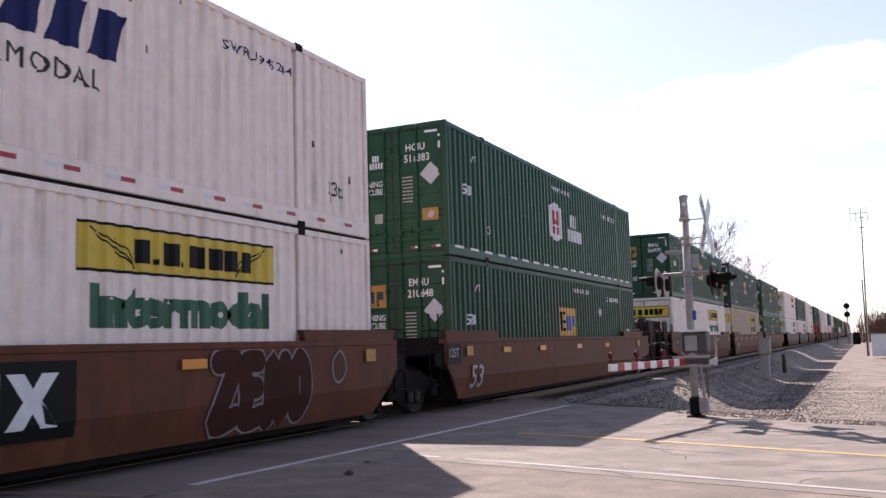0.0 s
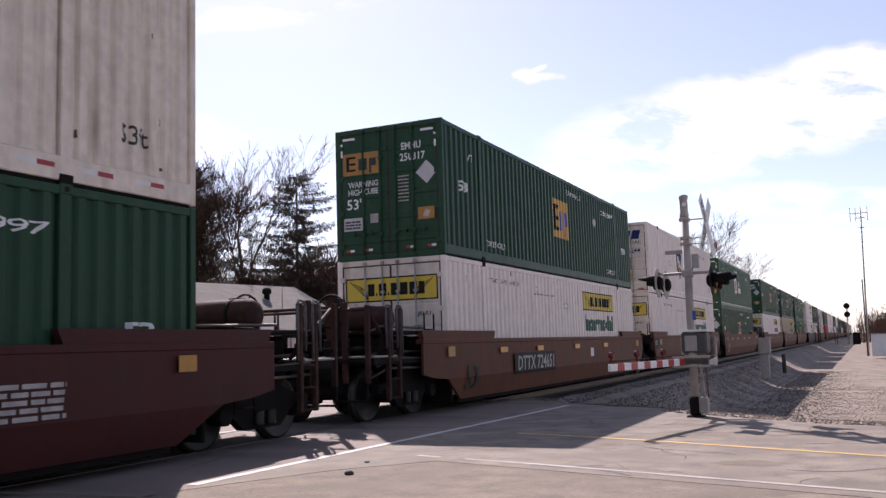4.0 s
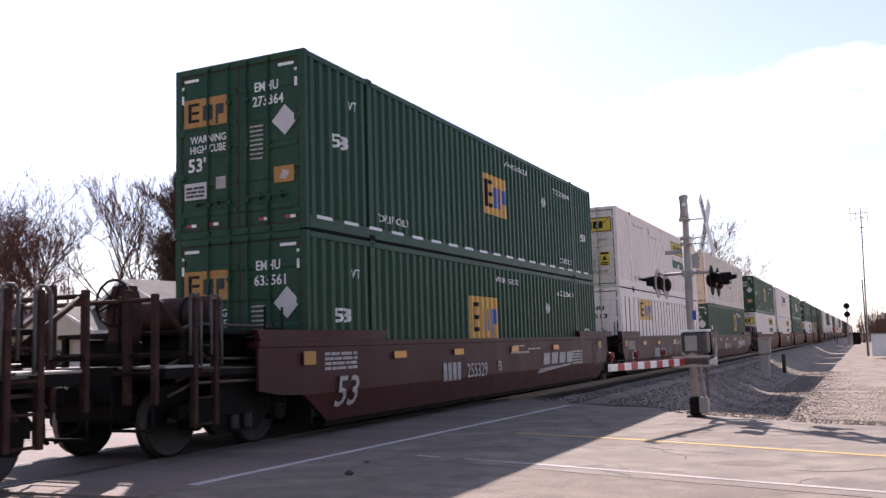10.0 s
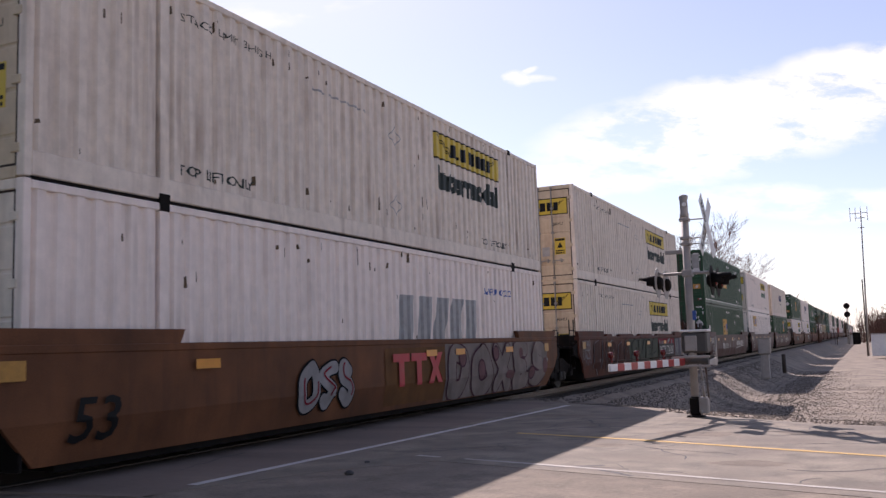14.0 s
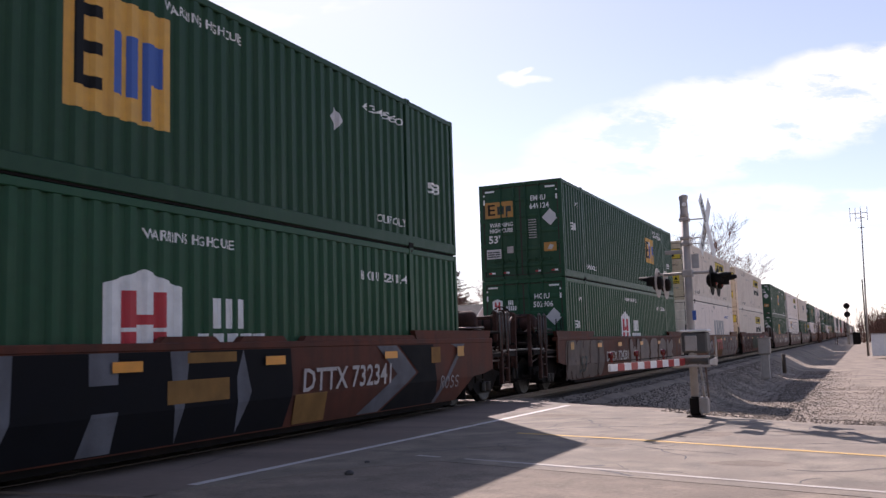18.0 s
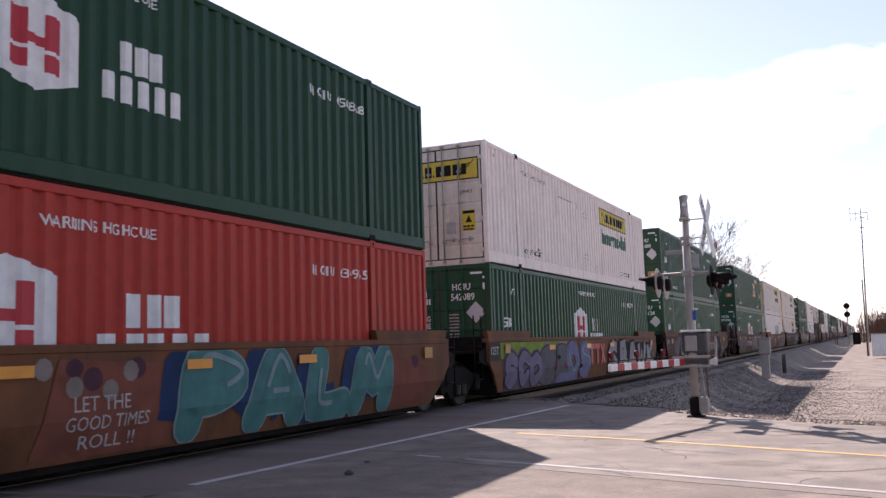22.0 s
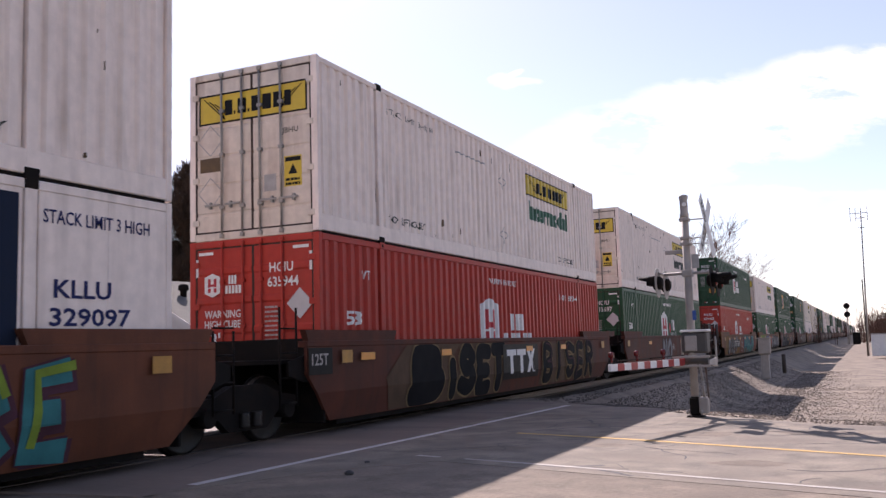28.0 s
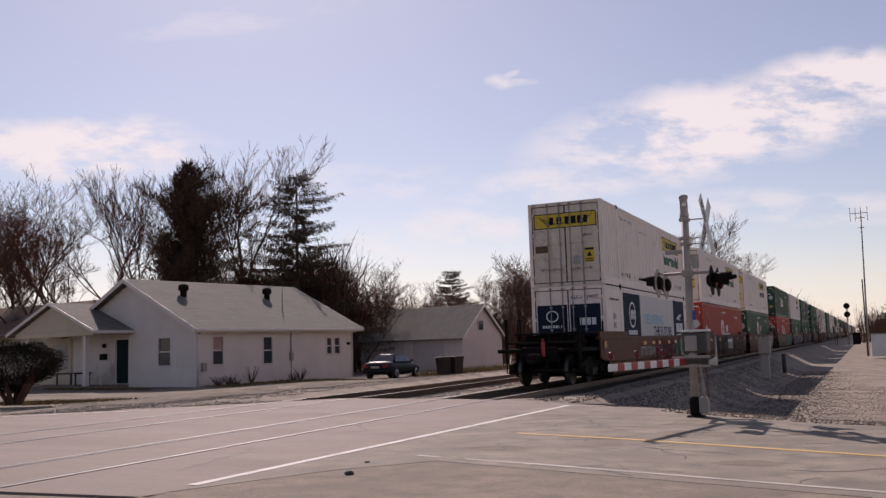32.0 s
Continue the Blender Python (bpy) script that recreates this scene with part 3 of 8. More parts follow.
def white_hauler(word="ink_green", number="", rear_lift=True, seed=1):
    m = yellow_banner("side", 9.85, 1.98, 13.5, 2.55)
    m.append(("lettering", "side", text_in("Intermodal", 10.05, 1.34, 13.35, 1.85, 0.075), word, 0.004))
    m.append(("lettering", "side", text_in("TOP LIFT ONLY", 12.3, 0.40, 13.9, 0.54, 0.01), "ink_grey", 0.004))
    if rear_lift:
        m.append(("lettering", "side", text_in("TOP LIFT ONLY", 2.35, 0.40, 3.9, 0.54, 0.01), "ink_grey", 0.004))
    m.append(("lettering", "side", text_in("STACK LIMIT 3 HIGH", 2.4, 2.44, 4.3, 2.55, 0.0), "ink_grey", 0.004))
    m.append(("small_print", "side", bars(5.4, 2.28, 7.2, 2.35, 1, seed + 1, 0.5), "grille", 0.004))
    m += [("placard_frame", "side", diamond_line(8.2, z, 0.2), "grille", 0.006) for z in (2.05, 0.75)]
    m += yellow_banner("end", -1.10, 2.0, 1.10, 2.52)
    m.append(("lettering", "end", text_in(number or "53", 0.60, 1.64, 0.92, 1.76, 0.01), "ink_grey", 0.004))
    m.append(("warning_plate", "end", rect(0.64, 0.78, 0.98, 1.28), "yellow", 0.004))
    m.append(("warning_print", "end", merge(rect(0.66, 1.19, 0.96, 1.26), bars(0.67, 0.8, 0.95, 0.94, 2, seed + 2), poly((0.72, 0.98), (0.9, 0.98), (0.81, 1.15))), "ink", 0.006))
    m.append(("data_plate", "end", rect(0.24, 0.74, 0.48, 1.02), "grille", 0.004))
    m += [("placard_frame", "end", diamond_line(-0.86, z, 0.26), "grille", 0.005) for z in (1.72, 0.82)]
    m.append(("data_plate", "end", rect(-1.08, 1.18, -0.64, 1.42), "notice", 0.008))
    return m


def corner_bars():
    """White guide marks at the top corners of the door end."""
    return [("guide_mark", "end", rect(a, 2.66, b, 2.71), "ink_white", 0.004) for a, b in ((-1.1, -0.8), (0.8, 1.1))] + \
           [("guide_mark", "low_end", rect(a, 2.3, a + 0.05, 2.6), "ink_white", 0.004) for a in (-1.16, 1.11)]


def green_square(where, u0, v0, u1, v1, ink2="ink_blue", panel="orange"):
    w, h = u1 - u0, v1 - v0
    return [("name_panel", where, rect(u0, v0, u1, v1), panel, 0.003),
            ("panel_lettering", where, merge(rect(u0 + w * .10, v0 + h * .18, u0 + w * .18, v1 - h * .14), *[rect(u0 + w * .185, q, u0 + w * .36, q + h * .1) for q in (v0 + h * .18, v0 + h * .46, v1 - h * .24)]), "ink", 0.005),
            ("panel_lettering", where, merge(blocks(u0 + w * .42, v0 + h * .2, u0 + w * .70, v0 + h * .72, 2, 0, .3), rect(u0 + w * .74, v0 + h * .04, u0 + w * .80, v0 + h * .72), rect(u0 + w * .80, v0 + h * .36, u0 + w * .93, v0 + h * .72)), ink2, 0.005)]


def green_pool(number="", high=True, square=(6.0, 1.0, 7.65, 2.42), cube=True, seed=3, code="EMHU", low=False):
    m = green_square("side", *square)
    u0, v0, u1, v1 = square
    m.append(("lettering", "side", text_in("WARNING HIGH CUBE", u1 - 0.1, 2.47, u1 + 1.5, 2.60, 0.01), "ink_white", 0.004))
    m.append(("placard", "side", diamond(11.6, 1.95, 0.2), "pale", 0.004))
    m.append(("lettering", "side", text_in("53", 0.84, 1.46, 1.30, 1.70, 0.03), "ink_white", 0.004))
    m.append(("lettering", "side", text_in("WT", 1.35, 2.2, 1.6, 2.36, 0.01), "ink_white", 0.004))
    m.append(("lettering", "side", text_in("53", 15.1, 1.2, 15.55, 1.42, 0.03), "ink_white", 0.004))
    m.append(("lettering", "side", text_in("TOP LIFT ONLY", 2.3, 0.38, 3.5, 0.52, 0.01), "ink_white", 0.004))
    m.append(("lettering", "side", text_in("TOP LIFT ONLY", 12.9, 0.38, 14.0, 0.52, 0.01), "ink_white", 0.004))
    m.append(("lettering", "side", text_in(number or code, 12.5, 2.32, 14.0, 2.46, 0.01), "ink_white", 0.004))
    m += corner_bars()
    m += green_square("end", -1.11, 1.88, -0.22, 2.36, "ink_grey", "orange_dull")
    m += door_writing(number, code, seed)
    return m


def door_writing(number, code, seed):
    m = []
    if number:
        m.append(("lettering", "end", text_in(code, 0.34, 2.30, 0.80, 2.46, 0.02), "ink_white", 0.004))
        m.append(("lettering", "end", text_in(number, 0.30, 2.06, 0.90, 2.23, 0.02), "ink_white", 0.004))
    m.append(("lettering", "end", text_in("WARNING", -0.98, 1.60, -0.24, 1.73, 0.015), "ink_white", 0.004))
    m.append(("lettering", "end", text_in("HIGH CUBE", -0.98, 1.43, -0.24, 1.56, 0.015), "ink_white", 0.004))
    m.append(("lettering", "end", text_in("53'", -1.02, 1.12, -0.66, 1.36, 0.02), "ink_white", 0.004))
    m.append(("data_plate", "end", rect(-1.1, 0.66, -0.64, 0.94), "pale", 0.004))
    m.append(("data_print", "end", bars(-1.07, 0.70, -0.67, 0.9, 3, seed), "ink_grey", 0.006))
    m.append(("data_plate", "end", rect(-0.45, 0.80, -0.25, 1.0), "ink_pale", 0.004))
    m.append(("placard", "end", diamond(0.92, 1.78, 0.25), "pale", 0.004))
    m.append(("small_print", "end", bars(0.24, 1.2, 0.5, 1.8, 8, seed, 0.4), "ink_pale", 0.004))
    m.append(("warning_plate", "end", rect(0.70, 0.78, 1.08, 1.04), "orange_dull", 0.004))
    m.append(("warning_print", "end", poly((0.80, 0.84), (0.93, 0.83), (1.0, 0.95), (0.88, 0.98)), "ink_pale", 0.006))
    m += [("tape", "end", rect(a, 0.20, a + 0.2, 0.25), "tape_red", 0.004) for a in (-1.05, -0.6, 0.4, 0.9)]
    m += [("tape", "end", rect(a + 0.1, 0.20, a + 0.2, 0.25), "ink_white", 0.006) for a in (-1.05, -0.6, 0.4, 0.9)]
    return m


def hexagon_badge(where, u0, v0, u1, v1, peak=0.12, open_low=False):
    w, h = u1 - u0, v1 - v0
    cu = (u0 + u1) / 2
    hexa = poly((u0, v0 + h * 0.16), (cu, v0), (u1, v0 + h * 0.16), (u1, v1 - h * 0.16), (cu, v1), (u0, v1 - h * 0.16))
    red = merge(rect(u0 + w * .22, v0 + h * .2, u0 + w * .40, v1 - h * .22), rect(u1 - w * .40, v0 + h * .2, u1 - w * .22, v1 - h * .22), rect(u0 + w * .40, v0 + h * .45, u1 - w * .40, v0 + h * .55))
    slit = merge(rect(u0 + w * .22, v0 + h * .38, u1 - w * .22, v0 + h * .42))
    return [("badge", where, hexa, "ink_white", 0.003), ("badge_mark", where, red, "ink_red", 0.005), ("badge_slit", where, slit, "ink_white", 0.007)]


def hub_blocks(where, u0, v0, u1, v1, rows=(3, 5)):
    h = v1 - v0
    w = u1 - u0
    return [("name_lettering", where, merge(blocks(u0 + w * .2, v0 + h * .52, u0 + w * .72, v1, rows[0], 0, .3), blocks(u0, v0, u1, v0 + h * .44, rows[1], 0, .3)), "ink_white", 0.004)]


def hub_pool(number="", badge=(6.5, 0.95, 7.7, 2.05), words=(8.0, 1.1, 9.4, 1.85), seed=5, code="HGIU", red=False):
    m = hexagon_badge("side", *badge) + hub_blocks("side", *words)
    m.append(("lettering", "side", text_in("WARNING HIGH CUBE", 7.2, 2.42, 8.9, 2.55, 0.01), "ink_white", 0.004))
    m.append(("lettering", "side", text_in("53", 0.84, 1.42, 1.30, 1.66, 0.03), "ink_white", 0.004))
    m.append(("lettering", "side", text_in("WT", 1.35, 2.2, 1.6, 2.36, 0.01), "ink_white", 0.004))
    m.append(("lettering", "side", text_in((code + " " + number).strip(), 12.3, 2.2, 14.0, 2.36, 0.01), "ink_white", 0.004))
    m.append(("lettering", "side", text_in("D7", 2.2, 0.66, 2.45, 0.84, 0.01), "ink_white", 0.004))
    m += corner_bars()
    m += hexagon_badge("end", -0.98, 1.95, -0.66, 2.35)
    m += hub_blocks("end", -0.56, 2.0, -0.22, 2.3)
    m += door_writing(number, code, seed)
    return m


def tape_row(y0=0.3, y1=16.0, step=0.83, z=0.20, two=False):
    out, y = [], y0
    while y < y1:
        out.append(("tape", "rail", rect(y, z, y + 0.46 * (0.5 if two else 1), z + 0.055), "ink_white", 0.004))
        if two:
            out.append(("tape", "rail", rect(y + 0.23, z, y + 0.46, z + 0.055), "tape_red", 0.004))
        y += step
    return out


def carrier_white(number="", shield=True, seed=7):
    """Blue-lettered white container of another haulier."""
    m = [("name_lettering", "side", blocks(7.6, 1.55, 10.5, 2.15, 5, 0.25, 0.25), "ink_navy", 0.004),
         ("lettering", "side", text_in("INTERMODAL", 7.9, 1.15, 10.2, 1.38, 0.0), "ink_grey", 0.004),
         ("lettering", "side", text_in("53ft", 15.0, 0.62, 15.45, 0.86, 0.01), "ink_grey", 0.004),
         ("lettering", "side", text_in("SWRU " + number, 12.4, 2.32, 14.0, 2.46, 0.01), "ink_navy", 0.004)]
    if shield:
        m += [("emblem", "side", poly((6.0, 1.35), (6.7, 0.9), (7.2, 1.4), (7.25, 2.1), (6.6, 2.3), (5.95, 2.05)), "ink_navy", 0.003),
              ("emblem_stripe", "side", poly((6.1, 1.6), (6.7, 1.1), (6.8, 1.25), (6.2, 1.8)), "reflector_y", 0.005),
              ("emblem_stripe", "side", poly((6.15, 1.85), (6.9, 1.3), (7.05, 1.5), (6.3, 2.05)), "ink_white", 0.005)]
    m += tape_row(0.3, 16.0, 0.83, 0.16, True)
    m += [("name_lettering", "end", blocks(-1.05, 2.22, 0.95, 2.58, 5, 0.25, 0.2), "ink_navy", 0.004),
          ("lettering", "end", text_in("INTERMODAL", -0.5, 2.02, 1.0, 2.16, 0.0), "ink_grey", 0.004),
          ("lettering", "end", text_in("SWRU " + number, -0.6, 1.66, 0.95, 1.84, 0.01), "ink_navy", 0.004),
          ("small_print", "end", bars(0.25, 1.0, 0.6, 1.5, 7, seed), "ink_grey", 0.004),
          ("warning_plate", "end", rect(0.22, 0.55, 0.6, 0.85), "reflector_y", 0.004),
          ("placard", "end", diamond(-0.8, 0.55, 0.24), "pale", 0.004),
          ("data_plate", "end", rect(-0.35, 0.5, -0.15, 0.8), "ink_grey", 0.004)]
    m += [("tape", "end", rect(a, 0.17, a + 0.22, 0.22), "tape_red", 0.004) for a in (-1.0, -0.5, 0.2, 0.8)]
    return m


# ---- well cars
KNEE = 0.66


def lean_in(z):
    """The lower half of a car's side sheet leans in towards its foot."""
    return -0.22 * max(0.0, KNEE - z)


def cut_level(pts, z, keep_above):
    """The part of an outline above or below a level."""
    out = []
    for (y0, z0), (y1, z1) in zip(pts, pts[1:] + pts[:1]):
        a, b = (z0 >= z, z1 >= z) if keep_above else (z0 <= z, z1 <= z)
        if a:
            out.append((y0, z0))
        if a != b:
            out.append((y0 + (y1 - y0) * (z - z0) / (z1 - z0), z))
    return out


def side_sheet(prof, x_in, x_out, sg):
    q = Mesh()
    for part_of in (cut_level(prof, KNEE, True), cut_level(prof, KNEE, False)):
        k = len(part_of)
        vs = [(sg * (x + lean_in(z)), y, z) for x in (x_in, x_out) for y, z in part_of]
        q.add(vs, [tuple(range(k))[::-1], tuple(range(k, 2 * k))] + [(i, (i + 1) % k, k + (i + 1) % k, k + i) for i in range(k)])
    return q


def sheet_paint(shape, x, lift):
    """Paint on the bent side sheet of a car."""
    v, f = shape
    bm = bmesh.new()
    bv = [bm.verts.new((p[2] if len(p) > 2 else 0.0, p[0], p[1])) for p in v]
    for q in f:
        try:
            bm.faces.new([bv[i] for i in q])
        except ValueError:
            pass
    zs = [p[1] for p in v]
    if min(zs) < KNEE < max(zs):
        bmesh.ops.bisect_plane(bm, geom=bm.verts[:] + bm.edges[:] + bm.faces[:], plane_co=(0, 0, KNEE), plane_no=(0, 0, 1))
    bm.verts.index_update()
    mm = Mesh()
    mm.add([(x + lift + p.co.x + lean_in(p.co.z), p.co.y, p.co.z) for p in bm.verts], [tuple(p.index for p in q.verts) for q in bm.faces])
    bm.free()
    return mm


def well_car(paint, i, label, marks=(), group="well cars", fine=True, lugs=()):
    """One articulated well with its end platforms and the truck behind it (and one ahead at a car's front)."""
    first, last = (i + 1) % 3 == 0, (i + 1) % 3 == 2
    c = thing("well_car", label, "rail car", group, m=pose(TRACK_X, rear_of(i), 0.0))
    WX = 1.45

    def put(name, key, make, material, parent=c, m=None):
        return part(name, shared((name, key, material), lambda: make().data(name, material)), material, parent, "", m)

    ends = []
    for outer in (last, first):
        ends.append([(-1.45, 1.40), (-1.45, 0.78), (-0.95, 0.70), (-0.35, 0.66), (0.42, 0.22)] if outer else [(-0.62, 1.40), (-0.62, 0.96), (-0.28, 0.60), (0.12, 0.22)])
    prof = ends[0] + [(LC - y, z) for y, z in ends[1][::-1]]
    y_a, y_b = ends[0][0][0], LC - ends[1][0][0]
    shape = (first, last)
    for sg in (1, -1):
        put("side_plate", (sg, shape), lambda: side_sheet(prof, WX - 0.05, WX, sg), paint)
        put("top_chord", (sg, shape), lambda: box((sg * (WX - 0.16), y_a, 1.36), (sg * (WX + 0.012), y_b, 1.455), 0.012), paint)
        # chord coloured black to read as the shaded gap under the side sheet
        put("bottom_chord", sg, lambda: box((sg * (WX - 0.32), 0.45, 0.13), (sg * (WX - 0.16), LC - 0.45, 0.24), 0.015), "black")
        for y0, y1 in ((y_a, 2.3), (LC - 2.3, y_b)):
            put("end_guide", (sg, y0), lambda: Mesh().prism([(y0 + 0.08, 1.455), (y1 - 0.1, 1.455), (y1 - 0.02, 1.62), (y0, 1.62)], 0, sg * (HW + 0.03), sg * (WX - 0.02)), paint)
        if not fine:
            continue
        for y0, y1 in lugs:
            put("top_lug", (sg, y0), lambda: Mesh().prism([(y0, 1.455), (y1, 1.455), (y1 - 0.1, 1.53), (y0 + 0.1, 1.53)], 0, sg * (HW + 0.03), sg * (WX - 0.01)), paint)
    put("well_floor", 0, lambda: box((-1.26, 0.5, 0.14), (1.26, LC - 0.5, 0.24)), "black")
    for end, s in ((0.0, -1), (LC, 1)):
        outer = (s < 0 and last) or (s > 0 and first)
        reach = GAP_END / 2 - 0.55 if outer else GAP / 2 - 0.25
        key = (s, outer)

        def Y(d, end=end, s=s):
            return end + s * d
        put("bulkhead", key, lambda: box((-1.38, Y(0.08), 0.75), (1.38, Y(0.2), 1.5), 0.015), "black")
        put("end_wall", key, lambda: box((-1.38, Y(0.02), 0.2), (1.38, Y(0.07), 1.3), 0.01), "black")
        for sg in (1, -1):
            put("end_skirt", (key, sg), lambda: box((sg * (HW + 0.014), Y(-0.62), 0.64), (sg * (WX - 0.056), Y(0.015), 1.0), 0.005), "black")
        put("centre_sill", key, lambda: box((-0.36, Y(0.1), 0.72), (0.36, Y(reach), 1.12), 0.02), "black")
        put("deck_plate", key, lambda: Mesh().prism([(-1.38, Y(0.2)), (1.38, Y(0.2)), (1.15, Y(0.9)), (0.6, Y(reach)), (-0.6, Y(reach)), (-1.15, Y(0.9))], 2, 1.12, 1.18), "black")
        if not fine:
            truck(c, Y(1.55 if outer else GAP / 2), put, False)
            continue
        for sg in (1, -1):
            put("shear_plate", (key, sg), lambda: Mesh().prism([(Y(0.05), 1.36), (Y(1.0), 1.15), (Y(1.0), 0.95), (Y(0.62), 0.85), (Y(0.05), 0.8)], 0, sg * (WX - 0.1), sg * (WX - 0.06)), "black")

            def ladder():
                q = Mesh()
                for d in (0.72, 1.14):
                    q.tube((sg * 1.33, Y(d), 0.5), (sg * 1.33, Y(d), 1.95 if s < 0 else 1.6), 0.018, n=6)
                for k in range(4):
                    q.tube((sg * 1.33, Y(0.72), 0.56 + 0.36 * k), (sg * 1.33, Y(1.14), 0.56 + 0.36 * k), 0.014, n=6)
                return q
            put("ladder", (key, sg), ladder, "black")
        if outer:
            put("end_sill", key, lambda: box((-0.6, Y(reach - 0.16), 0.74), (0.6, Y(reach), 1.12), 0.02), "black")
            put("lower_deck", key, lambda: box((-1.36, Y(1.0), 1.02), (1.36, Y(reach - 0.1), 1.14), 0.01), "black")
            put("upper_platform", key, lambda: box((-0.95, Y(0.3), 1.56), (1.33, Y(reach - 0.55), 1.62), 0.01), "black")
            put("platform_beam", key, lambda: box((-0.95, Y(reach - 0.62), 1.26), (1.36, Y(reach - 0.52), 1.36), 0.01), "black")
            put("platform_beam", (key, 2), lambda: box((-1.0, Y(reach - 0.06), 1.28), (1.32, Y(reach), 1.34), 0.01), "black")
            put("equipment_case", key, lambda: box((-0.7, Y(0.9), 1.14), (0.9, Y(reach - 0.75), 1.54), 0.05), "black")
            for x in (-0.8, 0.2, 1.25):
                put("platform_post", (key, x), lambda: box((x - 0.04, Y(reach - 0.6), 1.1), (x + 0.04, Y(reach - 0.52), 1.58), 0.008), "black")
            for x in (-1.0, 1.3):
                put("corner_post", (key, x), lambda: box((x - 0.045, Y(reach - 0.02), 0.72), (x + 0.045, Y(reach + 0.05), 2.05), 0.01), "black" if i == 13 else "grimy")
                put("grab_rail", (key, x), lambda: Mesh().path([(x * 0.55, Y(reach + 0.0), 1.36), (x * 0.55, Y(reach + 0.0), 2.02), (x * 0.62, Y(reach + 0.0), 2.02), (x * 0.62, Y(reach + 0.0), 1.36)], 0.02), "black")
                put("step", (key, x), lambda: Mesh().path([(x, Y(reach + 0.03), 0.8), (x, Y(reach + 0.06), 0.42), (x * 0.5, Y(reach + 0.06), 0.42), (x * 0.5, Y(reach + 0.03), 0.9)], 0.02), "black")
                put("step_bar", (key, x), lambda: Mesh().tube((x, Y(reach + 0.03), 1.1), (x * 0.5, Y(reach + 0.03), 1.1), 0.025, n=6), "black")

            def coupler():
                q = box((-0.13, Y(reach - 0.2), 0.76), (0.13, Y(reach + 0.35), 0.96), 0.03)
                q.box((-0.19, Y(reach + 0.3), 0.70), (0.17, Y(reach + 0.55), 1.0), 0.05)
                return q
            put("coupler", key, coupler, "black")
            put("air_hose", key, lambda: Mesh().path([(0.3, Y(reach), 0.8), (0.32, Y(reach + 0.25), 0.45), (0.2, Y(reach + 0.5), 0.32)], 0.028), "black")
            if i < 13:
                platform_gear(put, key, Y, s, reach, paint)
        if s < 0 or outer:
            truck(c, Y(1.55 if outer else GAP / 2), put)
    for name, shape, ink, lift in [q for mk in marks for q in letters_apart(mk)]:
        part(name, sheet_paint(shape, WX + 0.008, lift), ink, c, fix=False)
    TRAIN.append((c, i, 0.0))
    return c


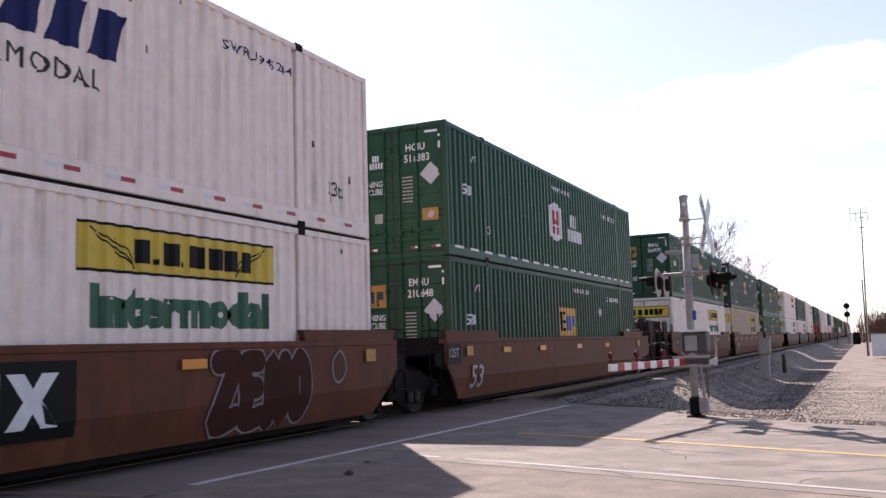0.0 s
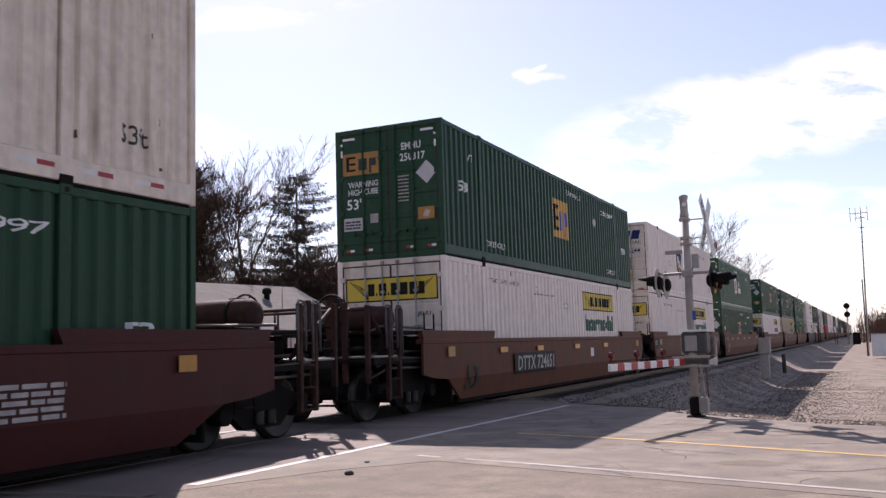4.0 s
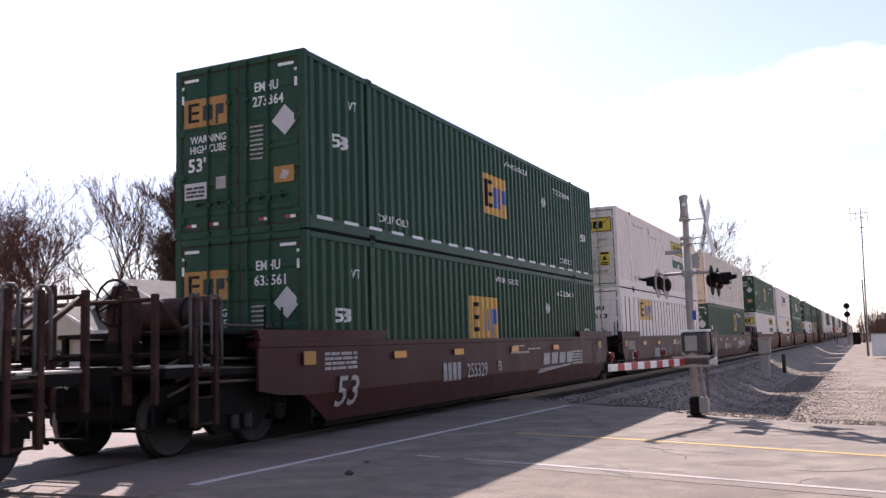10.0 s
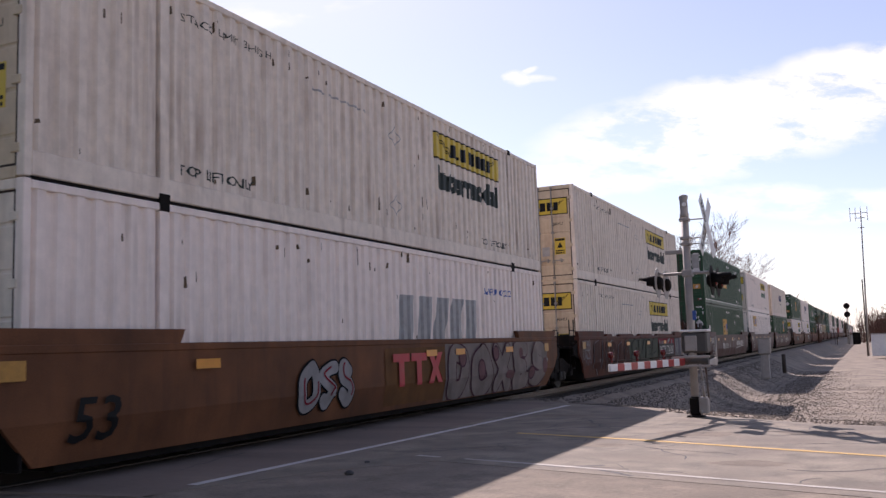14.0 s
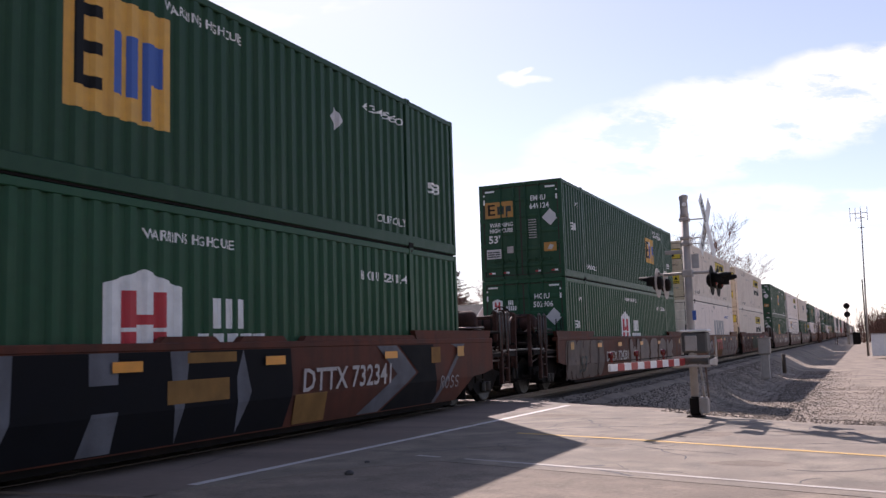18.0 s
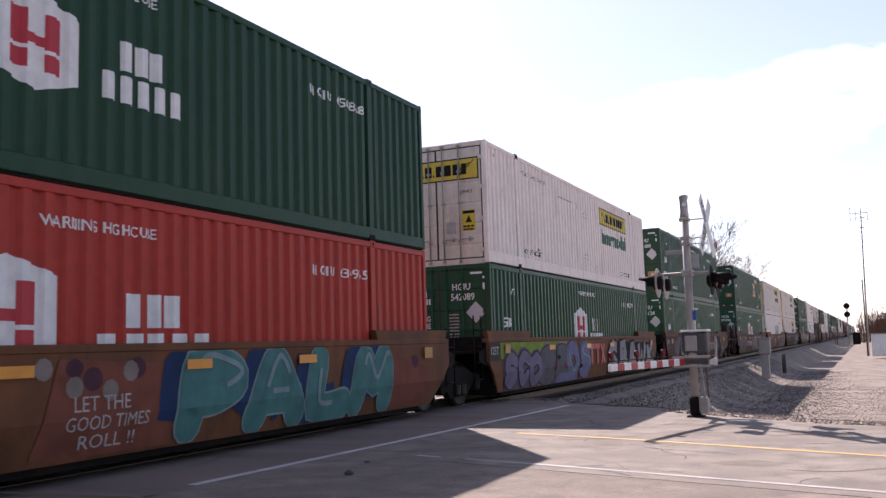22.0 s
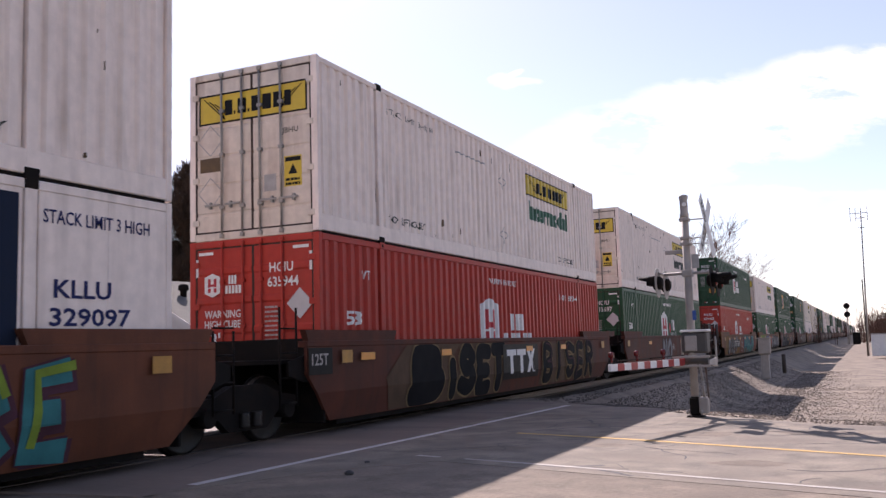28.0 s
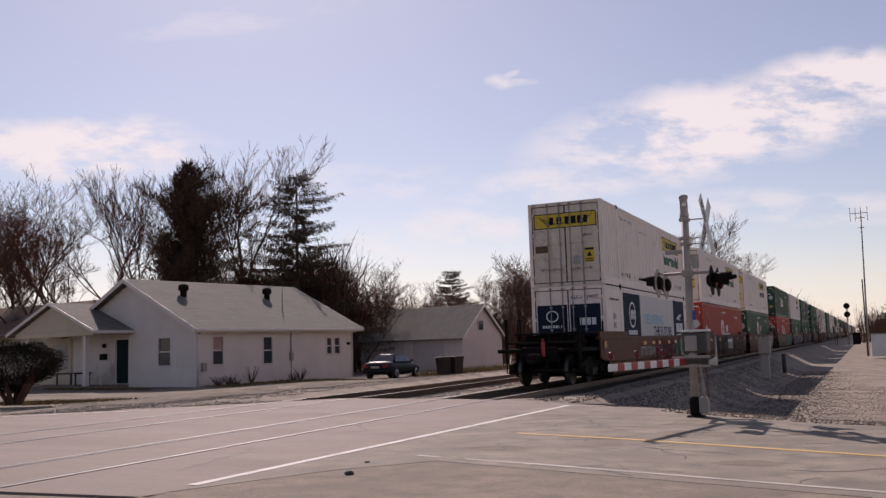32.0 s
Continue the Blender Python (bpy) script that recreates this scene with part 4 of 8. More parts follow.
def platform_gear(put, key, Y, s, reach, paint):
    """Brake gear, tanks, pipes, ladders and hoops crowded on the open platform at a car's outer end."""
    put("body_bolster", key, lambda: Mesh().prism([(-1.05, 0.62), (1.05, 0.62), (1.28, 1.02), (-1.28, 1.02)], 1, Y(0.3), Y(2.0)), "black")
    put("draft_pocket", key, lambda: box((-0.5, Y(2.0), 0.5), (0.62, Y(reach - 0.1), 0.86), 0.04), "black")
    put("air_reservoir", key, lambda: Mesh().lathe([(-1.0, 0.10), (-0.95, 0.20), (-0.85, 0.245), (0.75, 0.245), (0.86, 0.2), (0.91, 0.10)], (0.05, Y(1.75), 1.86), (1, 0, 0), 18), "grimy")
    for x in (-0.5, 0.55):
        put("tank_strap", (key, x), lambda: Mesh().lathe([(-0.03, 0.255), (0.03, 0.255)], (x, Y(1.75), 1.86), (1, 0, 0), 18), "black")
        put("tank_saddle", (key, x), lambda: box((x - 0.06, Y(1.5), 1.55), (x + 0.06, Y(2.0), 1.72), 0.01), "black")
    put("control_valve", key, lambda: Mesh().box((0.55, Y(0.55), 1.18), (1.1, Y(1.0), 1.52), 0.05).lathe([(0, 0.14), (0.1, 0.17), (0.2, 0.12)], (1.08, Y(0.78), 1.36), (1, 0, 0), 14), "grimy")
    for k, (d0, d1, x, z) in enumerate(((0.3, 3.0, 1.18, 1.22), (0.4, 2.5, 0.95, 1.68), (0.5, 2.9, 1.3, 0.92), (1.0, 2.8, 1.34, 1.10))):
        put("brake_pipe", (key, k), lambda: Mesh().path([(x, Y(d0), z), (x, Y(d1 - 0.3), z + 0.03), (x - 0.15, Y(d1), z - 0.12)], 0.024, 6), "rail")
    put("walkway_edge", key, lambda: box((-1.2, Y(2.35), 1.145), (1.37, Y(reach - 0.08), 1.185), 0.01), "zinc")
    for k, d in enumerate((2.15, 2.55)):
        put("hoop_rail", (key, k), lambda: Mesh().path([(1.38, Y(d), 1.16), (1.38, Y(d), 1.98), (1.36, Y(d + 0.04), 2.06), (1.36, Y(d + 0.16), 2.06), (1.38, Y(d + 0.2), 1.98), (1.38, Y(d + 0.2), 1.3)], 0.02, 6), "mech")
        put("ladder_post", (key, k), lambda: box((1.30, Y(d + 0.05), 0.40), (1.39, Y(d + 0.13), 2.02), 0.01), "grimy")
    for k in range(4):
        put("ladder_rung", (key, k), lambda: Mesh().tube((1.36, Y(2.2), 0.43 + 0.33 * k), (1.36, Y(2.66), 0.43 + 0.33 * k), 0.018, n=6), "grimy")
    put("diagonal_brace", key, lambda: Mesh().tube((1.28, Y(reach - 0.05), 1.95), (1.2, Y(2.2), 1.2), 0.035, n=6), "grimy")
    put("end_rail", key, lambda: Mesh().path([(-1.0, Y(reach), 1.98), (1.3, Y(reach), 1.98)], 0.028, 6), "grimy")
    put("end_upright", key, lambda: box((0.78, Y(reach - 0.06), 0.72), (0.88, Y(reach + 0.02), 2.12), 0.01), "grimy")
    cx = 0.5 if s < 0 else -0.35
    put("brake_housing", key, lambda: Mesh().prism([(cx - 0.16, 1.5), (cx + 0.16, 1.5), (cx + 0.2, 1.9), (cx + 0.1, 2.2), (cx - 0.1, 2.2), (cx - 0.2, 1.9)], 1, Y(reach - 0.42), Y(reach - 0.2)), "grimy")
    put("brake_stand", key, lambda: box((cx - 0.2, Y(reach - 0.44), 1.14), (cx + 0.2, Y(reach - 0.16), 1.5), 0.03), "black")

    def wheel():
        q = Mesh()
        cy, cz = Y(reach - 0.12), 1.98
        pts = [(cx + 0.29 * math.cos(a), cy, cz + 0.29 * math.sin(a)) for a in [2 * math.pi * k / 16 for k in range(17)]]
        q.path(pts, 0.019, 5)
        for k in range(5):
            q.tube((cx, cy - 0.02 * s, cz), pts[int(16 * k / 5)], 0.014, n=5)
        return q.tube((cx, cy, cz), (cx, Y(reach - 0.22), cz), 0.05, n=8)
    put("brake_wheel", key, wheel, "black")


def truck(c, y, put, fine=True):
    """A two-axle truck: wheels on axles, cast side frames, springs and bolster."""
    t = part("truck", shared("bolster", lambda: box((-1.1, -0.22, 0.48), (1.1, 0.22, 0.72), 0.03).data("truck", "black")), "black", c, "", pose(0, y, 0))
    if not fine:
        for dy in (-0.89, 0.89):
            put("wheel", 1, lambda: Mesh().tube((-0.8, 0, 0.475), (0.8, 0, 0.475), 0.47, n=16), "black", t, pose(0, dy, 0))
        return
    for dy in (-0.89, 0.89):
        put("axle", 0, lambda: Mesh().tube((-1.1, 0, 0.47), (1.1, 0, 0.47), 0.085, n=10), "wheel", t, pose(0, dy, 0))
        for sg in (1, -1):
            put("wheel", sg, lambda: Mesh().lathe([(0.0, 0.16), (0.02, 0.40), (0.0, 0.43), (0.0, 0.47), (sg * 0.105, 0.475), (sg * 0.11, 0.50), (sg * 0.14, 0.50), (sg * 0.14, 0.42), (sg * 0.12, 0.16)], (sg * 0.80, 0, 0.475), (-1, 0, 0), 24), "wheel", t, pose(0, dy, 0))
            put("wheel_tread", sg, lambda: Mesh().lathe([(sg * 0.012, 0.4745), (sg * 0.09, 0.478)], (sg * 0.80, 0, 0.475), (-1, 0, 0), 24, caps=False), "tread", t, pose(0, dy, 0))
            put("axle_box", sg, lambda: Mesh().tube((sg * 1.0, 0, 0.47), (sg * 1.24, 0, 0.47), 0.13, n=12), "black", t, pose(0, dy, 0))
    for sg in (1, -1):
        put("side_frame", sg, lambda: Mesh().prism([(-1.15, 0.50), (-1.15, 0.66), (-0.72, 0.72), (-0.35, 0.86), (0.35, 0.86), (0.72, 0.72), (1.15, 0.66), (1.15, 0.50),
                                                    (0.78, 0.52), (0.62, 0.40), (0.42, 0.24), (-0.42, 0.24), (-0.62, 0.40), (-0.78, 0.52)], 0, sg * 1.03, sg * 1.17), "black", t)
        for k in (-0.14, 0.14):
            put("spring", (sg, k), lambda: Mesh().lathe([(q * 0.03, 0.085 if q % 2 else 0.07) for q in range(8)], (sg * 1.2, k, 0.28), (0, 0, 1), 10), "wheel", t)


# ---- tags sprayed on the car sides
GLYPHS = {
    "S": [[(0.9, 0.85), (0.5, 1.0), (0.12, 0.8), (0.3, 0.55), (0.75, 0.45), (0.85, 0.2), (0.5, 0.0), (0.08, 0.15)]],
    "E": [[(0.85, 1.0), (0.15, 0.95), (0.2, 0.5), (0.1, 0.02), (0.9, 0.05)], [(0.15, 0.5), (0.7, 0.52)]],
    "K": [[(0.15, 0.0), (0.2, 0.55), (0.12, 1.0)], [(0.85, 1.0), (0.25, 0.5), (0.95, 0.0)]],
    "R": [[(0.1, 0.0), (0.2, 0.95), (0.75, 0.98), (0.85, 0.65), (0.25, 0.5)], [(0.4, 0.5), (0.95, 0.0)]],
    "A": [[(0.02, 0.0), (0.35, 0.9), (0.6, 0.95), (0.95, 0.0)], [(0.2, 0.35), (0.8, 0.38)]],
    "W": [[(0.0, 1.0), (0.2, 0.05), (0.48, 0.6), (0.75, 0.02), (1.0, 0.98)]],
    "P": [[(0.15, 0.0), (0.15, 0.98), (0.7, 0.95), (0.88, 0.7), (0.6, 0.48), (0.2, 0.45)]],
    "G": [[(0.9, 0.8), (0.5, 1.0), (0.1, 0.6), (0.2, 0.1), (0.65, 0.0), (0.92, 0.3), (0.55, 0.42)]],
    "N": [[(0.1, 0.0), (0.15, 1.0), (0.85, 0.02), (0.9, 1.0)]],
    "T": [[(0.05, 0.95), (0.95, 0.95)], [(0.5, 0.95), (0.45, 0.0)]],
    "O": [[(0.5, 1.0), (0.1, 0.7), (0.15, 0.2), (0.5, 0.0), (0.88, 0.3), (0.85, 0.75), (0.5, 1.0)]],
    "L": [[(0.2, 1.0), (0.15, 0.05), (0.9, 0.02)]],
    "M": [[(0.02, 0.0), (0.18, 0.98), (0.5, 0.4), (0.82, 0.98), (0.98, 0.0)]],
    "U": [[(0.1, 1.0), (0.12, 0.25), (0.5, 0.0), (0.88, 0.25), (0.9, 1.0)]],
    "V": [[(0.02, 1.0), (0.5, 0.0), (0.98, 1.0)]],
    "B": [[(0.15, 0.0), (0.15, 0.98), (0.7, 0.9), (0.65, 0.55), (0.2, 0.5), (0.85, 0.4), (0.75, 0.05), (0.15, 0.0)]],
    "I": [[(0.5, 1.0), (0.5, 0.0)]],
    "C": [[(0.9, 0.85), (0.45, 1.0), (0.1, 0.55), (0.4, 0.02), (0.92, 0.15)]],
    "D": [[(0.15, 0.0), (0.15, 0.98), (0.7, 0.85), (0.88, 0.45), (0.6, 0.05), (0.15, 0.0)]],
    "Z": [[(0.1, 0.95), (0.9, 0.95), (0.12, 0.05), (0.95, 0.05)]],
    "X": [[(0.05, 1.0), (0.95, 0.0)], [(0.95, 1.0), (0.05, 0.0)]],
}


def smooth_line(pts, n=5):
    out = []
    for i in range(len(pts) - 1):
        p0, p1, p2, p3 = (Vector(pts[max(0, min(len(pts) - 1, i + k))]) for k in (-1, 0, 1, 2))
        for j in range(n):
            t = j / n
            out.append(tuple(0.5 * (2 * p1 + (p2 - p0) * t + (2 * p0 - 5 * p1 + 4 * p2 - p3) * t * t + (3 * p1 - p0 - 3 * p2 + p3) * t ** 3)))
    return out + [tuple(pts[-1])]


PAINTS = {}


def spray(name, col):
    if name not in PAINTS:
        PAINTS[name] = mat("spray_" + name, col, 0.7, spec=0.1, var=0.25, scale=3.0, dirt=tuple(0.45 * c + 0.004 for c in col), dirt_amount=0.6, streak=True, bump=0.05)
    return PAINTS[name]


SPRAY = {"verdigris": (0.075, 0.20, 0.185), "navy": (0.022, 0.045, 0.11), "tan": (0.12, 0.075, 0.048), "sandy": (0.17, 0.135, 0.115), "umber": (0.062, 0.022, 0.015), "coral": (0.20, 0.07, 0.045), "peri": (0.17, 0.165, 0.27), "ice": (0.22, 0.30, 0.30), "silver": (0.29, 0.275, 0.275), "white": (0.30, 0.28, 0.27), "black": (0.016, 0.013, 0.015), "grey": (0.122, 0.122, 0.13), "teal": (0.036, 0.202, 0.238), "aqua": (0.0432, 0.187, 0.194),
         "red": (0.245, 0.0216, 0.036), "pink": (0.173, 0.0864, 0.0864), "mauve": (0.216, 0.173, 0.302), "lilac": (0.194, 0.169, 0.238), "lime": (0.202, 0.288, 0.0432), "gold": (0.24, 0.13, 0.045), "blue": (0.0432, 0.0864, 0.259),
         "ochre": (0.16, 0.075, 0.03), "cream": (0.235, 0.19, 0.165), "rust": (0.101, 0.0468, 0.0288), "plum": (0.0864, 0.036, 0.0504), "olive": (0.072, 0.0792, 0.0576), "slate": (0.137, 0.137, 0.151), "sand": (0.259, 0.18, 0.0936), "crimson": (0.158, 0.018, 0.036), "char": (0.008, 0.008, 0.010)}


def tag(word, y0, z0, y1, z1, fill, edge, shine=None, wid=0.26, wild=0.2, cloud=None, round_=True, drop=None, seed=0, rim=0.05, halo=None, gleam=0.16, shift=(-0.4, -0.3)):
    """A sprayed tag: letter-like bands, each with an outline, a fill, a drop shadow and thin inner lines. wid and rim are in metres."""
    rnd = random.Random(len(word) * 31 + seed)
    n = len(word)
    w, h = (y1 - y0) / n, z1 - z0

    def keep(shape):
        v, f = shape
        return [(p[0], min(1.352, max(0.235, p[1])), p[2] if len(p) > 2 else 0.0) for p in v], f
    m = []
    if cloud:
        blob = []
        for k in range(n * 3):
            cy, cz = y0 + (y1 - y0) * (k + 0.5) / (n * 3), z0 + h * rnd.uniform(0.4, 0.6)
            r = h * rnd.uniform(0.5, 0.62)
            blob.append(poly(*[(cy + 0.55 * r * rnd.uniform(0.8, 1.1) * math.cos(a), cz + r * math.sin(a), 0.0003 * k) for a in [2 * math.pi * q / 12 for q in range(12)]]))
        m.append(("sprayed_cloud", keep(merge(*blob)), spray(cloud, SPRAY[cloud]), 0.0015))
    for k, ch in enumerate(word):
        sh, dz = rnd.uniform(-0.15, 0.25), rnd.uniform(-0.04, 0.04) * h
        out_s, fill_s, in_s, drop_s, halo_s = [], [], [], [], []
        for j, line in enumerate(GLYPHS[ch]):
            pts = []
            for x, y in line:
                x += rnd.uniform(-wild, wild) * 0.3
                y += rnd.uniform(-wild, wild) * 0.22
                pts.append((y0 + w * (k + 0.12 + x * 0.76 + sh * (y - 0.5) * 0.4), z0 + dz + wid * 0.45 + (h - wid * 0.9) * min(1, max(0, y))))
            pts = smooth_line(pts, 6 if round_ else 1)
            lift = 0.0006 * (2 * k + j)
            out_s.append(stroke(pts, wid + 2 * rim, lift))
            fill_s.append(stroke(pts, wid, lift))
            for e, q in ((pts[0], pts[1]), (pts[-1], pts[-2])):
                if round_:
                    for store, r in ((out_s, wid / 2 + rim), (fill_s, wid / 2)):
                        store.append(poly(*[(e[0] + r * math.cos(a), e[1] + r * math.sin(a), lift + 0.0003) for a in [2 * math.pi * c / 12 for c in range(12)]]))
            if drop:
                drop_s.append(stroke([(a + wid * shift[0], b + wid * shift[1]) for a, b in pts], wid * 1.3, lift * 0.6))
            if halo:
                halo_s.append(stroke(pts, wid + 5 * rim, lift * 0.5))
            if shine:
                in_s.append(stroke([(a + wid * 0.2, b + wid * 0.18) for a, b in pts[len(pts) // 6:len(pts) * 4 // 5]], wid * gleam, lift))
        if halo:
            m.append(("tag_halo", keep(merge(*halo_s)), spray(halo, SPRAY[halo]), 0.004))
        if drop:
            m.append(("tag_shadow", keep(merge(*drop_s)), spray(drop, SPRAY[drop]), 0.007))
        m.append(("tag_outline", keep(merge(*out_s)), spray(edge, SPRAY[edge]), 0.013))
        m.append(("tag_letter", keep(merge(*fill_s)), spray(fill, SPRAY[fill]), 0.021))
        if shine and in_s and in_s[0][1]:
            m.append(("tag_line", keep(merge(*in_s)), spray(shine, SPRAY[shine]), 0.030))
    return m


def spots(colour, lift, *at):
    """Round or oval touches of paint: centre, half width, half height."""
    return [("sprayed_spot", poly(*[(y + a * math.cos(q), min(1.352, max(0.235, z + b * math.sin(q)))) for q in [2 * math.pi * k / 14 for k in range(14)]]), spray(colour, SPRAY[colour]), lift) for y, z, a, b in at]


def painted(colour, *shapes, lift=0.003, name="sprayed_shape"):
    return [(name, shape, spray(colour, SPRAY[colour]), lift) for shape in shapes]


def tag_lines(word, y0, z0, y1, z1, colour, wid=0.03, seed=0, lift=0.040):
    """A thin one-line scrawl."""
    rnd = random.Random(seed)
    n = len(word)
    w = (y1 - y0) / n
    out = []
    for k, ch in enumerate(word):
        for line in GLYPHS[ch]:
            out.append(stroke(smooth_line([(y0 + w * (k + 0.1 + 0.8 * x + rnd.uniform(-.06, .06)), z0 + (z1 - z0) * y) for x, y in line]), wid, 0.0008 * k))
    return [("scrawl", merge(*out), spray(colour, SPRAY[colour]), lift)]


def patch(name, ink, *shapes, lift=0.006):
    return [(name, merge(*shapes), ink, lift)]


def car_marks(rear="53", number="", number_at=None, panel=True, reflect=(2.4, 4.95, 8.2, 11.3), ends=True, ton=False, rear_ink="ink_pale", load=False, end_at=None):
    m = [("reflector", rect(a, 1.13, a + 0.46, 1.25), "reflector", 0.042) for a in reflect]
    if ends:
        m += [("reflector", rect(a, 1.10, a + 0.32, 1.30), "reflector_dull", 0.042) for a in (end_at or (0.3 if ton else -0.42), LC - 0.55)]
    if rear:
        m.append(("lettering", text_in(rear, 0.45, 0.42, 1.1, 0.90, 0.01, 0.22), rear_ink, 0.039))
    if ton:
        m += [("ton_panel", rect(-0.6, 0.94, 0.06, 1.345), "ink", 0.013), ("lettering", text_in("125T", -0.52, 1.08, -0.06, 1.26, 0.015), "ink_pale", 0.016)]
    if load:
        m.append(("small_print", bars(9.4, 1.16, 10.4, 1.22, 1, 5), "ink_pale", 0.006))
        m.append(("small_print", bars(LC - 3.2, 0.7, LC - 2.2, 1.1, 5, 6), "ink_pale", 0.006))
        m.append(("small_print", bars(0.2, 1.0, 1.2, 1.3, 4, 7), "ink_pale", 0.006))
    if number:
        u0, v0, u1, v1 = number_at
        if panel:
            m.append(("number_panel", rect(u0 - 0.2, v0 - 0.07, u1 + 0.16, v1 + 0.07), "ink", 0.036))
        m.append(("lettering", text_in(number, u0, v0, u1, v1, 0.015, 0.12), "ink_pale", 0.039))
    return m


def three_marks(u0, v0, u1, v1, panel="ink", ink="ink_white"):
    """The car owner's three-letter mark as plain white blocks on black."""
    m = []
    if panel:
        m.append(("mark_panel", rect(u0 - 0.2, v0 - 0.12, u1 + 0.2, v1 + 0.12), panel, 0.032))
    w, h = (u1 - u0) / 3, v1 - v0
    for k in range(2):
        a = u0 + k * w
        m.append(("owner_mark", poly((a + w * .36, v0), (a + w * .64, v0), (a + w * .64, v1 - h * .25), (a + w * .95, v1 - h * .25), (a + w * .95, v1), (a + w * .05, v1), (a + w * .05, v1 - h * .25), (a + w * .36, v1 - h * .25)), ink, 0.035))
    a, c = u0 + 2 * w, v0 + h / 2
    m.append(("owner_mark", poly((a + w * .05, v0), (a + w * .35, v0), (a + w * .5, c - h * .22), (a + w * .65, v0), (a + w * .95, v0), (a + w * .66, c), (a + w * .95, v1), (a + w * .65, v1), (a + w * .5, c + h * .22), (a + w * .35, v1), (a + w * .05, v1), (a + w * .34, c)), ink, 0.035))
    return m


def swoosh_mark(u0, v0, u1, v1):
    """The railway's italic mark as slanted blocks over a sweep."""
    w = (u1 - u0 - 0.35) / 4
    return [("owner_mark", blocks(u0 + 0.35 + k * w, v0 + (v1 - v0) * .42, u0 + 0.35 + (k + 1) * w, v1, 1, 0.3, .2), "ink_pale", 0.007) for k in range(4)] + [
            ("owner_sweep", poly((u0, v0), (u0 + 0.5, v0 + 0.02), (u1 - 0.25, v0 + (v1 - v0) * .28), (u1 - 0.2, v0 + (v1 - v0) * .36), (u0 + 0.15, v0 + (v1 - v0) * .22)), "ink_pale", 0.007)]


def maroon_marks(letter, number="255329"):
    m = car_marks("53", load=True)
    m += [("owner_mark", blocks(4.45 + 0.225 * k, 0.62, 4.675 + 0.225 * k, 0.98, 1, 0, .25), "ink_pale", 0.007) for k in range(4)] + [
          ("lettering", text_in(number, 5.65, 0.64, 6.75, 0.94, 0.01), "ink_pale", 0.007),
          ("lettering", text_in(letter, 7.4, 0.72, 7.62, 0.94, 0.01), "ink_pale", 0.007)]
    m += swoosh_mark(10.1, 0.55, 13.1, 1.05)
    m += [("small_print", bars(8.2, 1.08, 9.5, 1.16, 1, 4), "ink_pale", 0.006), ("small_print", bars(8.4, 1.24, 9.2, 1.3, 1, 8), "ink_pale", 0.006)]
    return m
# ---------------------------------------------------------------- ground, road and track
M.update({
    "earth": mat("gravelly_earth", (0.30, 0.245, 0.195), 0.9, var=0.45, scale=0.8, grain=9, dirt=(0.22, 0.18, 0.14), dirt_amount=0.7, bump=0.6, bump_scale=14, spec=0.2),
    "yard": mat("dry_lawn", (0.235, 0.195, 0.155), 0.95, var=0.35, scale=0.7, grain=10, dirt=(0.25, 0.21, 0.175), dirt_amount=0.9, bump=0.7, bump_scale=16, spec=0.1),
    "asphalt": mat("worn_asphalt", (0.278, 0.234, 0.185), 0.85, var=0.42, scale=2.2, grain=26, dirt=(0.115, 0.092, 0.078), dirt_amount=0.75, bump=0.3, bump_scale=60, spec=0.3),
    "panel": mat("concrete_crossing", (0.235, 0.182, 0.15), 0.8, var=0.32, stretch=(0.22, 1.4, 1), scale=1.1, grain=25, dirt=(0.13, 0.105, 0.095), dirt_amount=0.6, bump=0.2, bump_scale=50, spec=0.3),
    "shoulder": mat("broken_shoulder", (0.262, 0.215, 0.17), 0.92, var=0.34, scale=2.5, grain=20, dirt=(0.12, 0.10, 0.085), dirt_amount=0.7, bump=0.8, bump_scale=25, spec=0.2),
    "stone": mat("ballast_stone", (0.15, 0.128, 0.112), 0.9, var=0.2, island=0.28, bump=0.2, spec=0.25),
    "stone_pale": mat("pale_gravel_stone", (0.30, 0.255, 0.215), 0.9, var=0.2, island=0.4, bump=0.2, spec=0.25),
    "line_white": mat("worn_white_line", (0.66, 0.62, 0.58), 0.75, var=0.2, scale=4, dirt=(0.3, 0.27, 0.25), dirt_amount=0.6, bump=0.2),
    "line_edge": mat("faded_white_line", (0.50, 0.45, 0.40), 0.8, var=0.3, scale=3, dirt=(0.25, 0.21, 0.18), dirt_amount=0.9, bump=0.2),
    "line_yellow": mat("worn_yellow_line", (0.62, 0.38, 0.10), 0.75, var=0.2, scale=4, dirt=(0.3, 0.25, 0.2), dirt_amount=0.6, bump=0.2),
    "tie": mat("tarred_tie", (0.06, 0.045, 0.035), 0.85, var=0.3, bump=0.4, bump_scale=30),
    "tar": mat("tar_crack", (0.05, 0.045, 0.045), 0.7, var=0.2),
})


def ease(t):
    t = min(1.0, max(0.0, t))
    return t * t * (3 - 2 * t)


def road_edge(x):
    """Far edge of the road on the camera's side of the track."""
    if x < -0.72:
        return 14.6 + (-0.72 - x) * 0.83
    return 14.6 - (x + 0.72) * 0.34


